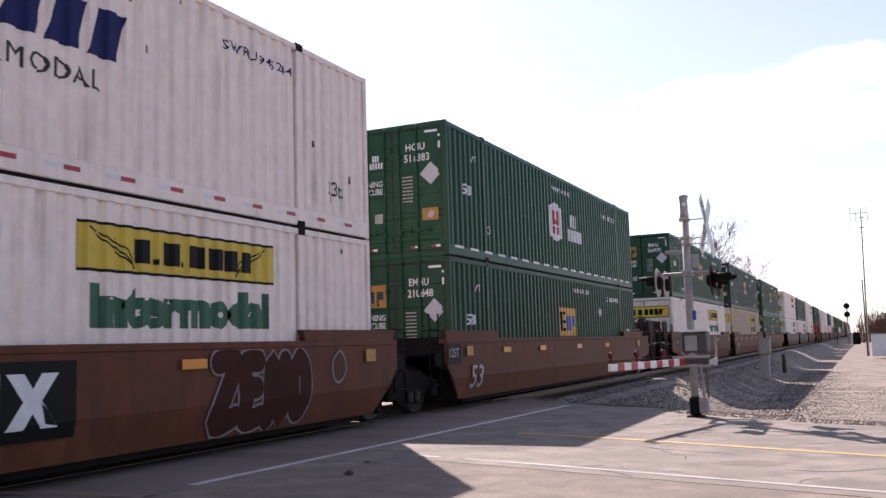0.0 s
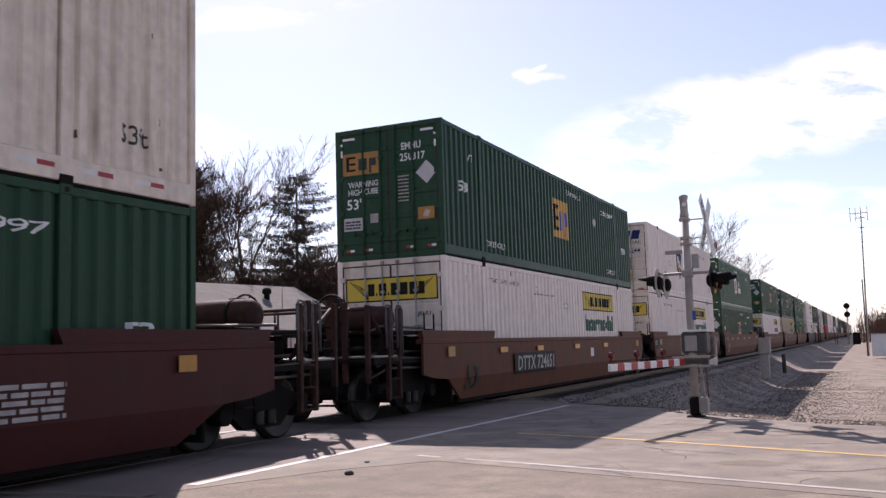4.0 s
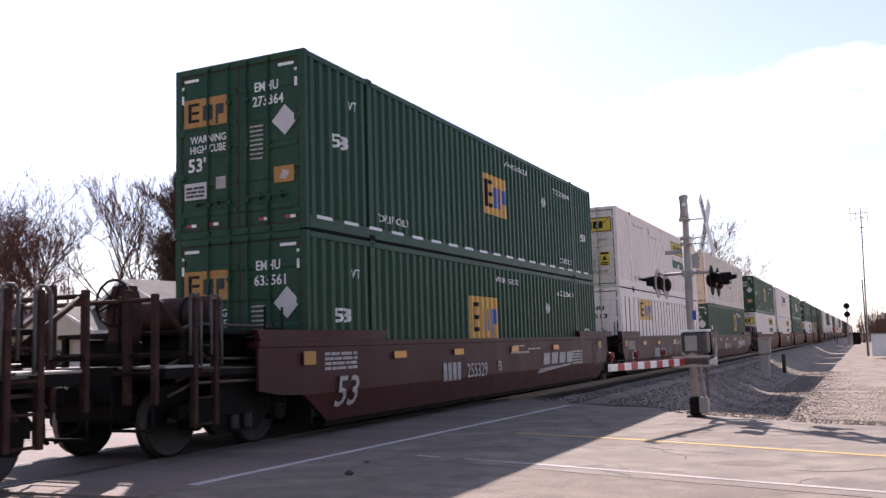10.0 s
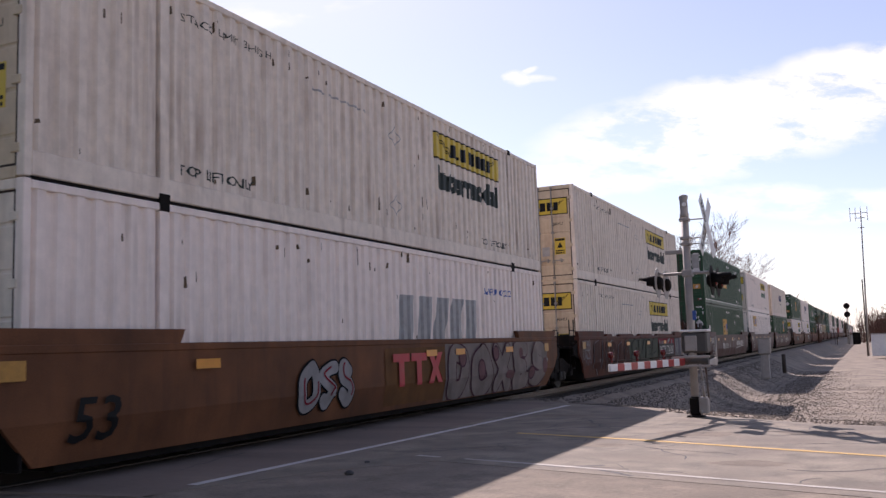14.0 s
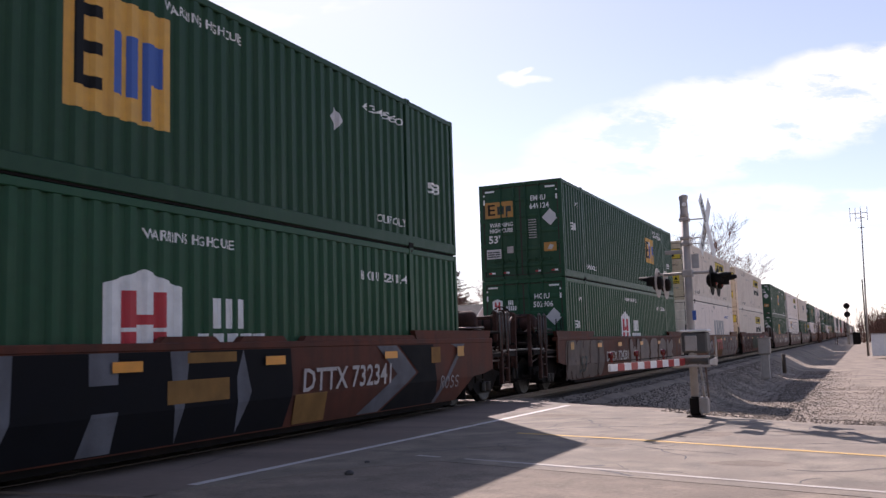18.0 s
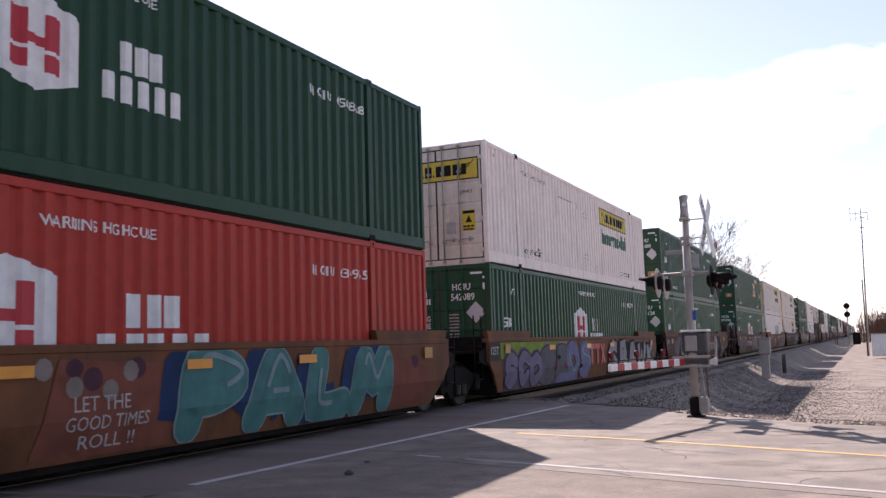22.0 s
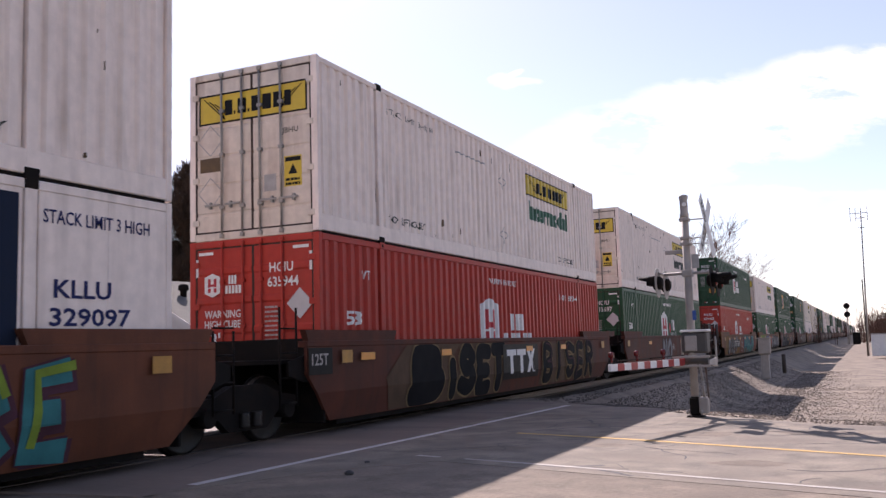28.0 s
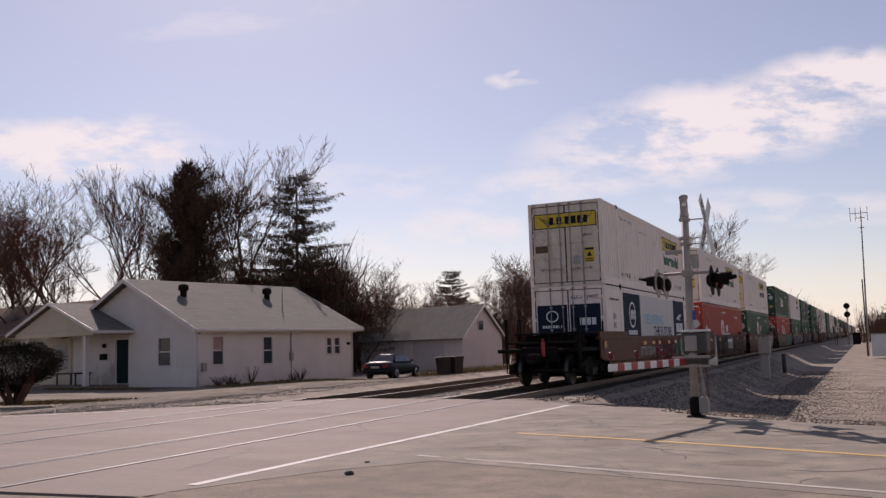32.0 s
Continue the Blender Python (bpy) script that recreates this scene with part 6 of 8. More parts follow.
def house():
    """White bungalow: local x runs along the long wall, local y across to the left, origin at the near corner."""
    m = Matrix.Translation((-27.35, 32.2, -0.22)) @ Matrix.Rotation(radians(80), 4, "Z")
    h = thing("house", "white sided bungalow with a grey shingle roof and porch", "house", "houses", m=m)
    LH, WH, EV, RZ = 10.7, 9.66, 2.76, 5.12
    T = 0.18

    def holed(name, along, opens, zt, make, normal_sg):
        """A wall with openings, from boards of siding between them."""
        cols = sorted({0.0, along} | {v for o in opens for v in o[:2]})
        q = Mesh()
        for a, b in zip(cols, cols[1:]):
            gaps = [o for o in opens if o[0] <= a + 1e-6 and o[1] >= b - 1e-6]
            z = 0.0
            for o in sorted(gaps, key=lambda o: o[2]):
                q.box(*make(a, b, z, o[2]))
                z = o[3]
            q.box(*make(a, b, z, zt))
        return part(name, q, "siding", h)

    front = [(0.96, 1.54, 1.02, 2.27), (4.10, 4.68, 0.95, 2.22), (8.66, 9.0, 1.32, 2.12), (9.26, 9.66, 1.32, 2.12)]
    gable = [(1.80, 2.66, 1.03, 2.28), (4.90, 5.96, 0.20, 2.34)]
    holed("wall_front", LH, front, EV, lambda a, b, z0, z1: ((a, 0, z0), (b, T, z1)), -1)
    holed("wall_gable", WH, gable, EV, lambda a, b, z0, z1: ((0, max(a, T), z0), (T, b, z1)), -1)
    part("wall_rear", box((0, WH - T, 0), (LH, WH, EV)), "siding", h)
    part("wall_end", box((LH - T, T, 0), (LH, WH - T, EV)), "siding", h)
    for x in (0.0, LH - T):
        part("gable", Mesh().prism([(0, EV), (WH, EV), (WH / 2, RZ - 0.1)], 0, x, x + T), "siding", h)
    # siding courses
    for z in [0.12 + 0.2 * k for k in range(13)]:
        for a, b in ((0.0, 0.94), (1.56, 4.08), (4.70, 8.64), (9.68, LH)):
            part("siding_course", Mesh().prism([(-0.012, z), (0.0, z), (0.0, z + 0.19), (-0.002, z + 0.19)], 0, a, b), "siding", h)
    for k in range(10):
        z = EV + 0.05 + 0.22 * k
        wd = (WH / 2) * (1 - (z + 0.2 - EV) / (RZ - EV))
        if wd > 0.2:
            part("siding_course", Mesh().prism([(-0.012, z), (0.0, z), (0.0, z + 0.2), (-0.002, z + 0.2)], 1, WH / 2 - wd, WH / 2 + wd), "siding", h)
    # roof slopes
    ov, th = 0.42, 0.10
    slope = (RZ - EV) / (WH / 2)
    for sg in (0, 1):
        ya, yb = (-ov, WH / 2) if sg == 0 else (WH + ov, WH / 2)
        za, zb = EV - ov * slope, RZ
        part("roof_slope", Mesh().prism([(ya, za), (yb, zb), (yb, zb + th), (ya, za + th)], 0, -ov, LH + ov), "shingle", h)
        part("fascia", Mesh().prism([(ya - (0.02 if sg == 0 else -0.02), za - 0.08), (ya, za - 0.08), (ya, za + th), (ya - (0.02 if sg == 0 else -0.02), za + th)], 0, -ov, LH + ov), "siding", h)
        for x in (-ov - 0.02, LH + ov):
            part("rake_board", Mesh().prism([(ya, za - 0.1), (yb, zb - 0.1), (yb, zb + th + 0.01), (ya, za + th + 0.01)], 0, x, x + 0.02), "siding", h)
    for k in range(17):
        f = (k + 1) / 18
        y, z = -ov + (WH / 2 + ov) * f, EV - ov * slope + (RZ - EV + ov * slope) * f + th
        part("shingle_course", Mesh().prism([(y - 0.01, z - 0.004), (y + 0.26, z + 0.26 * slope - 0.002), (y + 0.0, z + 0.005)], 0, -ov, LH + ov), "shingle", h)
    part("gutter", box((-ov, -ov - 0.12, EV - ov * slope - 0.04), (LH + ov, -ov - 0.02, EV - ov * slope + 0.07), 0.02), "siding", h)
    for x in (0.06, LH - 0.08):
        part("downspout", Mesh().path([(x, -ov - 0.06, EV - ov * slope), (x, -0.06, EV - 0.35), (x, -0.06, 0.1)], 0.04, 6), "siding", h)
    # windows and doors
    for x0, x1, z0, z1 in front:
        w = part("window", Mesh().box((x0 - 0.09, -0.03, z1), (x1 + 0.09, 0.04, z1 + 0.1), 0.01).box((x0 - 0.09, -0.03, z0), (x0, 0.04, z1), 0.01).box((x1, -0.03, z0), (x1 + 0.09, 0.04, z1), 0.01), "siding", h)
        zm = (z0 + z1) / 2
        part("pane", box((x0, 0.05, zm + 0.02), (x1, 0.06, z1)), "pane", w)
        part("pane", box((x0, 0.03, z0), (x1, 0.04, zm - 0.02)), "pane", w)
        part("sash", box((x0, 0.02, zm - 0.03), (x1, 0.05, zm + 0.03), 0.005), "siding", w)
        part("sill", box((x0 - 0.12, -0.06, z0 - 0.06), (x1 + 0.12, 0.05, z0), 0.01), "siding", w)
        if x0 < 4:
            part("curtain", box((x0 + 0.01, 0.042, zm + 0.03), (x1 - 0.01, 0.049, z1 - 0.01)), "curtain", w)
    y0, y1, z0, z1 = gable[0]
    w = part("window", Mesh().box((-0.03, y0 - 0.1, z1), (0.04, y1 + 0.1, z1 + 0.1), 0.01).box((-0.03, y0 - 0.1, z0), (0.04, y0, z1), 0.01).box((-0.03, y1, z0), (0.04, y1 + 0.1, z1), 0.01), "siding", h)
    zm = (z0 + z1) / 2
    part("pane", box((0.05, y0, zm), (0.06, y1, z1)), "pane", w)
    part("pane", box((0.03, y0, z0), (0.04, y1, zm)), "pane", w)
    part("sash", box((0.02, y0, zm - 0.03), (0.05, y1, zm + 0.03), 0.005), "siding", w)
    part("sill", box((-0.06, y0 - 0.12, z0 - 0.06), (0.05, y1 + 0.12, z0), 0.01), "siding", w)
    y0, y1, z0, z1 = gable[1]
    d = part("door", box((0.05, y0 + 0.04, z0 + 0.02), (0.10, y1 - 0.04, z1 - 0.03), 0.01), "door_dark", h, "dark front door")
    part("door_frame", Mesh().box((-0.02, y0 - 0.1, z0), (0.12, y0 + 0.03, z1 + 0.08), 0.01).box((-0.02, y1 - 0.03, z0), (0.12, y1 + 0.1, z1 + 0.08), 0.01).box((-0.02, y0, z1 - 0.03), (0.12, y1, z1 + 0.08), 0.01), "siding", d)
    part("mailbox", box((-0.16, 6.6, 1.35), (0.0, 7.05, 1.65), 0.03), "black", h)
    part("porch_lamp", box((-0.14, 6.7, 1.95), (0.0, 6.9, 2.15), 0.04), "black", h)
    part("electric_meter", Mesh().box((5.85, -0.14, 1.05), (6.05, 0.0, 1.45), 0.02).tube((5.95, -0.05, 1.4), (5.95, -0.05, 2.5), 0.025, n=8).tube((5.95, -0.05, 0.1), (5.95, -0.05, 1.05), 0.02, n=8), "galv", h)
    part("meter_box", box((0.25, -0.16, 0.72), (0.5, 0.0, 1.1), 0.02), "grille", h)
    part("wall_lamp", box((10.2, -0.15, 1.75), (10.4, 0.0, 1.9), 0.03), "black", h)
    for x in (1.75, 7.3):
        part("roof_vent", Mesh().lathe([(0, 0.16), (0.35, 0.16), (0.40, 0.26), (0.62, 0.24), (0.70, 0.10)], (x, 3.05, RZ - 0.88), (0, 0, 1), 14), "black", h)
    part("vent_pipe", Mesh().tube((7.4, 2.0, RZ - 1.3), (7.4, 2.0, RZ - 0.3), 0.03, n=6), "galv", h)
    # porch: floor, posts, gabled roof running out from the wall
    part("porch_floor", box((-2.1, 4.9, -0.1), (0.0, 11.6, 0.16), 0.02), "panel", h)
    for y in (5.75, 10.6):
        part("porch_post", box((-1.85, y - 0.11, 0.16), (-1.63, y + 0.11, 2.55), 0.015), "siding", h)
    part("porch_beam", box((-1.95, 4.9, 2.52), (-1.6, 11.5, 2.78), 0.01), "beige", h)
    part("porch_beam", box((-1.6, 4.9, 2.52), (0.0, 5.1, 2.78), 0.01), "beige", h)
    part("porch_gable", Mesh().prism([(5.05, 2.78), (11.35, 2.78), (8.2, 4.02)], 0, -1.95, -1.85), "beige", h)
    for k in range(6):
        z = 2.82 + 0.2 * k
        wd = 3.15 * (1 - (z + 0.18 - 2.78) / 1.24)
        if wd > 0.15:
            part("siding_course", Mesh().prism([(-1.962, z), (-1.95, z), (-1.95, z + 0.18), (-1.952, z + 0.18)], 1, 8.2 - wd, 8.2 + wd), "beige", h)
    for sg in (-1, 1):
        ya = 8.2 + sg * 3.75
        part("porch_roof", Mesh().prism([(ya, 2.66), (8.2, 4.12), (8.2, 4.2), (ya, 2.74)], 0, -2.2, 3.4), "shingle", h)
        part("porch_rake", Mesh().prism([(ya, 2.60), (8.2, 4.06), (8.2, 4.21), (ya, 2.75)], 0, -2.23, -2.2), "siding", h)
    part("porch_eave", box((-2.2, 4.42, 2.60), (0.0, 4.46, 2.74)), "siding", h)
    part("porch_side_wall", box((0.0, 9.66, 0.0), (0.15, 12.5, 2.7)), "beige", h)
    part("porch_window", box((-0.02, 10.0, 0.9), (0.0, 11.3, 2.2), 0.01), "grille", h)
    c = thing("porch_chair", "white slatted porch bench beside the door", "bench", m=m @ pose(-0.6, 6.4, 0.16, 0, 0, 90))
    part("seat", box((-0.55, -0.25, 0.40), (0.55, 0.25, 0.45), 0.01), "siding", c)
    for k in range(3):
        part("back_slat", box((-0.55, -0.28, 0.55 + 0.17 * k), (0.55, -0.25, 0.67 + 0.17 * k), 0.008), "siding", c)
    for x in (-0.52, 0.47):
        for y in (-0.27, 0.2):
            part("leg", box((x, y, 0.0), (x + 0.05, y + 0.05, 0.42 if y > 0 else 1.05), 0.008), "siding", c)
    f = thing("porch_table", "dark low furniture on the porch", "table", m=m @ pose(-0.9, 8.0, 0.16))
    part("top", box((-0.5, -0.9, 0.55), (0.4, 0.9, 0.62), 0.02), "bin", f)
    for x, y in ((-0.45, -0.8), (0.3, -0.8), (-0.45, 0.75), (0.3, 0.75)):
        part("leg", box((x, y, 0), (x + 0.06, y + 0.06, 0.56)), "bin", f)


house()


def brown_house():
    m = Matrix.Translation((-52.0, 41.5, -0.3)) @ Matrix.Rotation(radians(80), 4, "Z")
    h = thing("house", "neighbouring house with a brown shingle roof", "house", "houses", m=m)
    part("wall", box((0.5, -6, 0), (8.5, 7, 3.2)), "beige", h)
    for x0, x1 in ((-0.2, 4.5), (9.2, 4.5)):
        part("roof_slope", Mesh().prism([(x0, 3.0), (x1, 5.3), (x1, 5.42), (x0, 3.12)], 1, -7, 8), "shingle_brown", h)
    for y in (-4.5, -1.5, 1.5):
        part("roof_vent", box((1.9, y - 0.3, 4.2), (2.3, y + 0.3, 4.5), 0.08), "tread", h)


brown_house()


def garage():
    m = Matrix.Translation((-25.14, 56.84, -0.47)) @ Matrix.Rotation(radians(80), 4, "Z")
    h = thing("garage", "white double garage with a grey gabled roof", "garage", "houses", m=m)
    LG, WG, EV, RZ = 5.2, 9.1, 2.36, 4.55
    doors = ((1.5, 4.35), (5.0, 7.75))
    q = Mesh()
    ys = [0, 1.5, 4.35, 5.0, 7.75, WG]
    for k in range(0, 5, 2):
        q.box((0, ys[k], 0), (0.15, ys[k + 1], EV))
    for a, b in doors:
        q.box((0, a, 2.1), (0.15, b, EV))
    part("wall_front", q, "siding", h)
    part("wall_side", box((0.15, 0, 0), (LG, 0.15, EV)), "siding", h)
    part("wall_side", box((0.15, WG - 0.15, 0), (LG, WG, EV)), "siding", h)
    part("wall_rear", box((LG - 0.15, 0.15, 0), (LG, WG - 0.15, EV)), "siding", h)
    for y in (0.0, WG - 0.15):
        part("gable", Mesh().prism([(0, EV), (LG, EV), (LG / 2, RZ - 0.08)], 1, y, y + 0.15), "siding", h)
    for a, b in doors:
        d = part("garage_door", box((0.06, a, 0.02), (0.11, b, 2.1), 0.01), "door_grey", h)
        part("door_trim", Mesh().box((-0.03, a - 0.12, 0), (0.0, a, 2.22)).box((-0.03, b, 0), (0.0, b + 0.12, 2.22)).box((-0.03, a, 2.1), (0.0, b, 2.22)), "siding", d)
        for r in range(4):
            for c in range(4):
                wd = (b - a) / 4
                part("door_panel", box((0.045, a + wd * c + 0.06, 0.08 + 0.52 * r), (0.06, a + wd * (c + 1) - 0.06, 0.50 + 0.52 * r), 0.01), "door_grey", d)
    for x0 in (-0.3, LG + 0.3):
        part("roof_slope", Mesh().prism([(x0, EV - 0.2), (LG / 2, RZ), (LG / 2, RZ + 0.1), (x0, EV - 0.1)], 1, -0.25, WG + 0.25), "shingle", h)
        part("rake_board", Mesh().prism([(x0, EV - 0.3), (LG / 2, RZ - 0.1), (LG / 2, RZ + 0.1), (x0, EV - 0.1)], 1, -0.28, -0.25), "siding", h)
    w = part("window", box((2.0, -0.04, 2.75), (2.75, 0.0, 3.55), 0.01), "siding", h)
    part("pane", box((2.08, -0.05, 2.82), (2.67, -0.04, 3.48)), "pane", w)
    f = thing("fence", "weathered wooden fence between house and garage", "fence", m=Matrix.Translation((-31.0, 47.5, -0.4)) @ Matrix.Rotation(radians(80), 4, "Z"))
    for k in range(16):
        part("board", shared("fence_board", lambda: box((0, 0, 0), (0.03, 0.14, 1.7), 0.005).data("board", "tie")), "tie", f, m=pose(0, 0.16 * k, 0))


garage()


def parked_car():
    """Dark coupe seen from behind: local y runs to its front."""
    m = pose(-24.9, 46.2, -0.44, 0, 0, 3)
    c = thing("parked_car", "dark blue coupe parked by the garage", "car", m=m)
    W = 0.88
    secs = [(-2.25, 0.42, 0.80, 0.72), (-2.15, 0.30, 0.95, 0.80), (-1.7, 0.24, 1.00, 0.86), (-1.2, 0.22, 0.98, 0.88), (0.0, 0.20, 0.94, 0.88), (1.0, 0.20, 0.90, 0.88), (1.7, 0.22, 0.80, 0.85), (2.15, 0.28, 0.66, 0.76), (2.28, 0.38, 0.58, 0.66)]
    q = Mesh()
    ring_pts = 14
    vs = []
    for y, z0, z1, w in secs:
        zc, hz = (z0 + z1) / 2, (z1 - z0) / 2
        for k in range(ring_pts):
            a = 2 * math.pi * k / ring_pts
            cx, sx = math.cos(a), math.sin(a)
            vs.append((w * math.copysign(abs(cx) ** 0.45, cx), y, zc + hz * math.copysign(abs(sx) ** 0.6, sx)))
    n = len(secs)
    fs = [(j * ring_pts + k, j * ring_pts + (k + 1) % ring_pts, (j + 1) * ring_pts + (k + 1) % ring_pts, (j + 1) * ring_pts + k) for j in range(n - 1) for k in range(ring_pts)]
    fs += [tuple(range(ring_pts)), tuple((n - 1) * ring_pts + k for k in range(ring_pts))]
    q.add(vs, fs, True)
    part("body", q, "car_paint", c)
    roof = Mesh()
    top = [(-0.85, 1.30, 0.56), (-0.3, 1.375, 0.57), (0.2, 1.36, 0.56)]
    vs = []
    for y, z, w in top:
        vs += [(-w, y, z), (w, y, z), (w, y, z - 0.05), (-w, y, z - 0.05)]
    roof.add(vs, [(0, 1, 5, 4), (4, 5, 9, 8), (0, 4, 7, 3), (4, 8, 11, 7), (1, 2, 6, 5), (5, 6, 10, 9), (3, 7, 6, 2), (7, 11, 10, 6), (0, 3, 2, 1), (8, 9, 10, 11)], True)
    part("roof", roof, "car_paint", c)
    part("rear_window", Mesh().add([(-0.70, -1.42, 0.95), (0.70, -1.42, 0.95), (0.56, -0.85, 1.30), (-0.56, -0.85, 1.30), (-0.68, -1.38, 0.90), (0.68, -1.38, 0.90), (0.54, -0.83, 1.25), (-0.54, -0.83, 1.25)], [(0, 1, 2, 3), (4, 7, 6, 5), (0, 3, 7, 4), (1, 5, 6, 2), (0, 4, 5, 1), (3, 2, 6, 7)]), "tint", c)
    part("windscreen", Mesh().add([(-0.70, 1.1, 0.90), (0.70, 1.1, 0.90), (0.56, 0.2, 1.35), (-0.56, 0.2, 1.35), (-0.68, 1.05, 0.86), (0.68, 1.05, 0.86), (0.54, 0.18, 1.30), (-0.54, 0.18, 1.30)], [(0, 1, 2, 3), (4, 7, 6, 5), (0, 3, 7, 4), (1, 5, 6, 2), (0, 4, 5, 1), (3, 2, 6, 7)]), "tint", c)
    for sg in (-1, 1):
        part("side_window", Mesh().add([(sg * 0.80, -1.35, 0.96), (sg * 0.80, 0.95, 0.93), (sg * 0.575, 0.2, 1.34), (sg * 0.575, -0.8, 1.31), (sg * 0.76, -1.3, 0.92), (sg * 0.76, 0.9, 0.9), (sg * 0.54, 0.2, 1.31), (sg * 0.54, -0.8, 1.28)], [(0, 1, 2, 3), (4, 7, 6, 5), (0, 3, 7, 4), (1, 5, 6, 2), (0, 4, 5, 1), (3, 2, 6, 7)]), "tint", c)
        part("tail_light", box((sg * 0.42, -2.262, 0.66), (sg * 0.80, -2.14, 0.82), 0.03), "tail", c)
        part("mirror", box((sg * 0.86, 0.62, 0.92), (sg * 1.0, 0.78, 1.04), 0.03), "car_paint", c)
        for y in (-1.32, 1.36):
            wh = part("wheel", Mesh().lathe([(0.0, 0.20), (0.0, 0.30), (0.03, 0.32), (0.17, 0.32), (0.20, 0.30), (0.20, 0.2)], (sg * 0.70, y, 0.32), (sg, 0, 0), 24), "rubber", c)
            part("rim", Mesh().lathe([(0.0, 0.21), (0.015, 0.21), (0.0, 0.05)], (sg * 0.895, y, 0.32), (sg, 0, 0), 20), "alloy", wh)
    part("number_plate", box((-0.26, -2.275, 0.62), (0.26, -2.25, 0.74), 0.005), "ink_pale", c)
    part("bumper", box((-0.78, -2.30, 0.34), (0.78, -2.15, 0.52), 0.05), "car_paint", c)


parked_car()


def wheeled_bins():
    for k, (x, y) in enumerate(((-21.62, 46.15), (-21.12, 46.75))):
        b = thing("wheeled_bin", "dark wheeled rubbish bin with a closed lid", "bin", "bins by the garage", m=pose(x, y, -0.44, 0, 0, -25))
        q = Mesh()
        vs = [(sx * (0.24 + 0.06 * z), sy * (0.26 + 0.07 * z), 0.06 + z * 1.0) for z in (0, 1) for sx, sy in ((-1, -1), (1, -1), (1, 1), (-1, 1))]
        q.add(vs, [(0, 3, 2, 1), (4, 5, 6, 7), (0, 1, 5, 4), (1, 2, 6, 5), (2, 3, 7, 6), (3, 0, 4, 7)])
        part("body", q, "bin", b)
        part("lid", box((-0.33, -0.36, 1.06), (0.33, 0.38, 1.14), 0.03), "bin", b)
        part("handle", Mesh().tube((-0.25, 0.40, 1.0), (0.25, 0.40, 1.0), 0.02, n=8), "bin", b)
        for sg in (-1, 1):
            part("wheel", Mesh().lathe([(0, 0.12), (0.06, 0.12)], (sg * 0.3, 0.26, 0.12), (sg, 0, 0), 16), "rubber", b)


wheeled_bins()
# ---------------------------------------------------------------- trees and brush


def bare_tree(seed, height, spread=0.5, stems=1, lean=(0, 0), depth=6, twig_n=3, label="leafless grey-brown tree with fine twigs"):
    """Tapered trunk, forking limbs, and a mesh of thin twigs."""
    rnd = random.Random(seed)
    t = thing("tree", label, "tree", "bare trees")
    trunk, twigs = Mesh(), []

    def grow(p, d, length, r, lev):
        n = 3 if lev < 3 else 2
        for k in range(n):
            q = p + d * (length / n)
            r2 = r * (1 - 0.28 / n * (1 + k * 0.3))
            if lev <= 3:
                trunk.tube(p, q, r, r2, n=7 if lev == 0 else 5, caps=False)
            else:
                twigs.append((p, q, max(0.008, r)))
            p, r = q, r2
            d = (d + Vector((rnd.uniform(-1, 1), rnd.uniform(-1, 1), rnd.uniform(-0.4, 0.6))) * 0.2).normalized()
            if (lev >= 1 or k > 0) and lev < depth and rnd.random() < 0.75:
                s = (d + Vector((rnd.uniform(-1, 1), rnd.uniform(-1, 1), rnd.uniform(-0.2, 0.6))) * spread * 1.7).normalized()
                grow(p, s, length * rnd.uniform(0.45, 0.7), r * 0.56, lev + 1)
        if lev < depth:
            for k in range(rnd.choice((2, twig_n))):
                s = (d + Vector((rnd.uniform(-1, 1), rnd.uniform(-1, 1), rnd.uniform(-0.1, 0.5))) * spread).normalized()
                grow(p, s, length * rnd.uniform(0.58, 0.82), r * rnd.uniform(0.6, 0.8), lev + 1)

    for k in range(stems):
        d = Vector((lean[0] + rnd.uniform(-0.1, 0.1) * stems, lean[1] + rnd.uniform(-0.1, 0.1) * stems, 1)).normalized()
        grow(Vector((rnd.uniform(-0.3, 0.3) * (stems - 1), rnd.uniform(-0.3, 0.3) * (stems - 1), -0.3)), d, height * 0.32, height * 0.015 / stems ** 0.4, 0)
    part("trunk", trunk, "bark", t, fix=False)
    tw = Mesh()
    vs, fs = [], []
    for a, b, r in twigs:
        d = b - a
        u = d.orthogonal().normalized() * r
        w = d.normalized().cross(u)
        o = len(vs)
        for c, s in ((a, 1.0), (b, 0.7)):
            vs += [c + u * s, c + (-u * 0.5 + w * 0.87) * s, c + (-u * 0.5 - w * 0.87) * s]
        fs += [(o, o + 1, o + 4, o + 3), (o + 1, o + 2, o + 5, o + 4), (o + 2, o, o + 3, o + 5)]
    tw.add(vs, fs)
    part("crown", tw, "twig", t, fix=False)
    return t


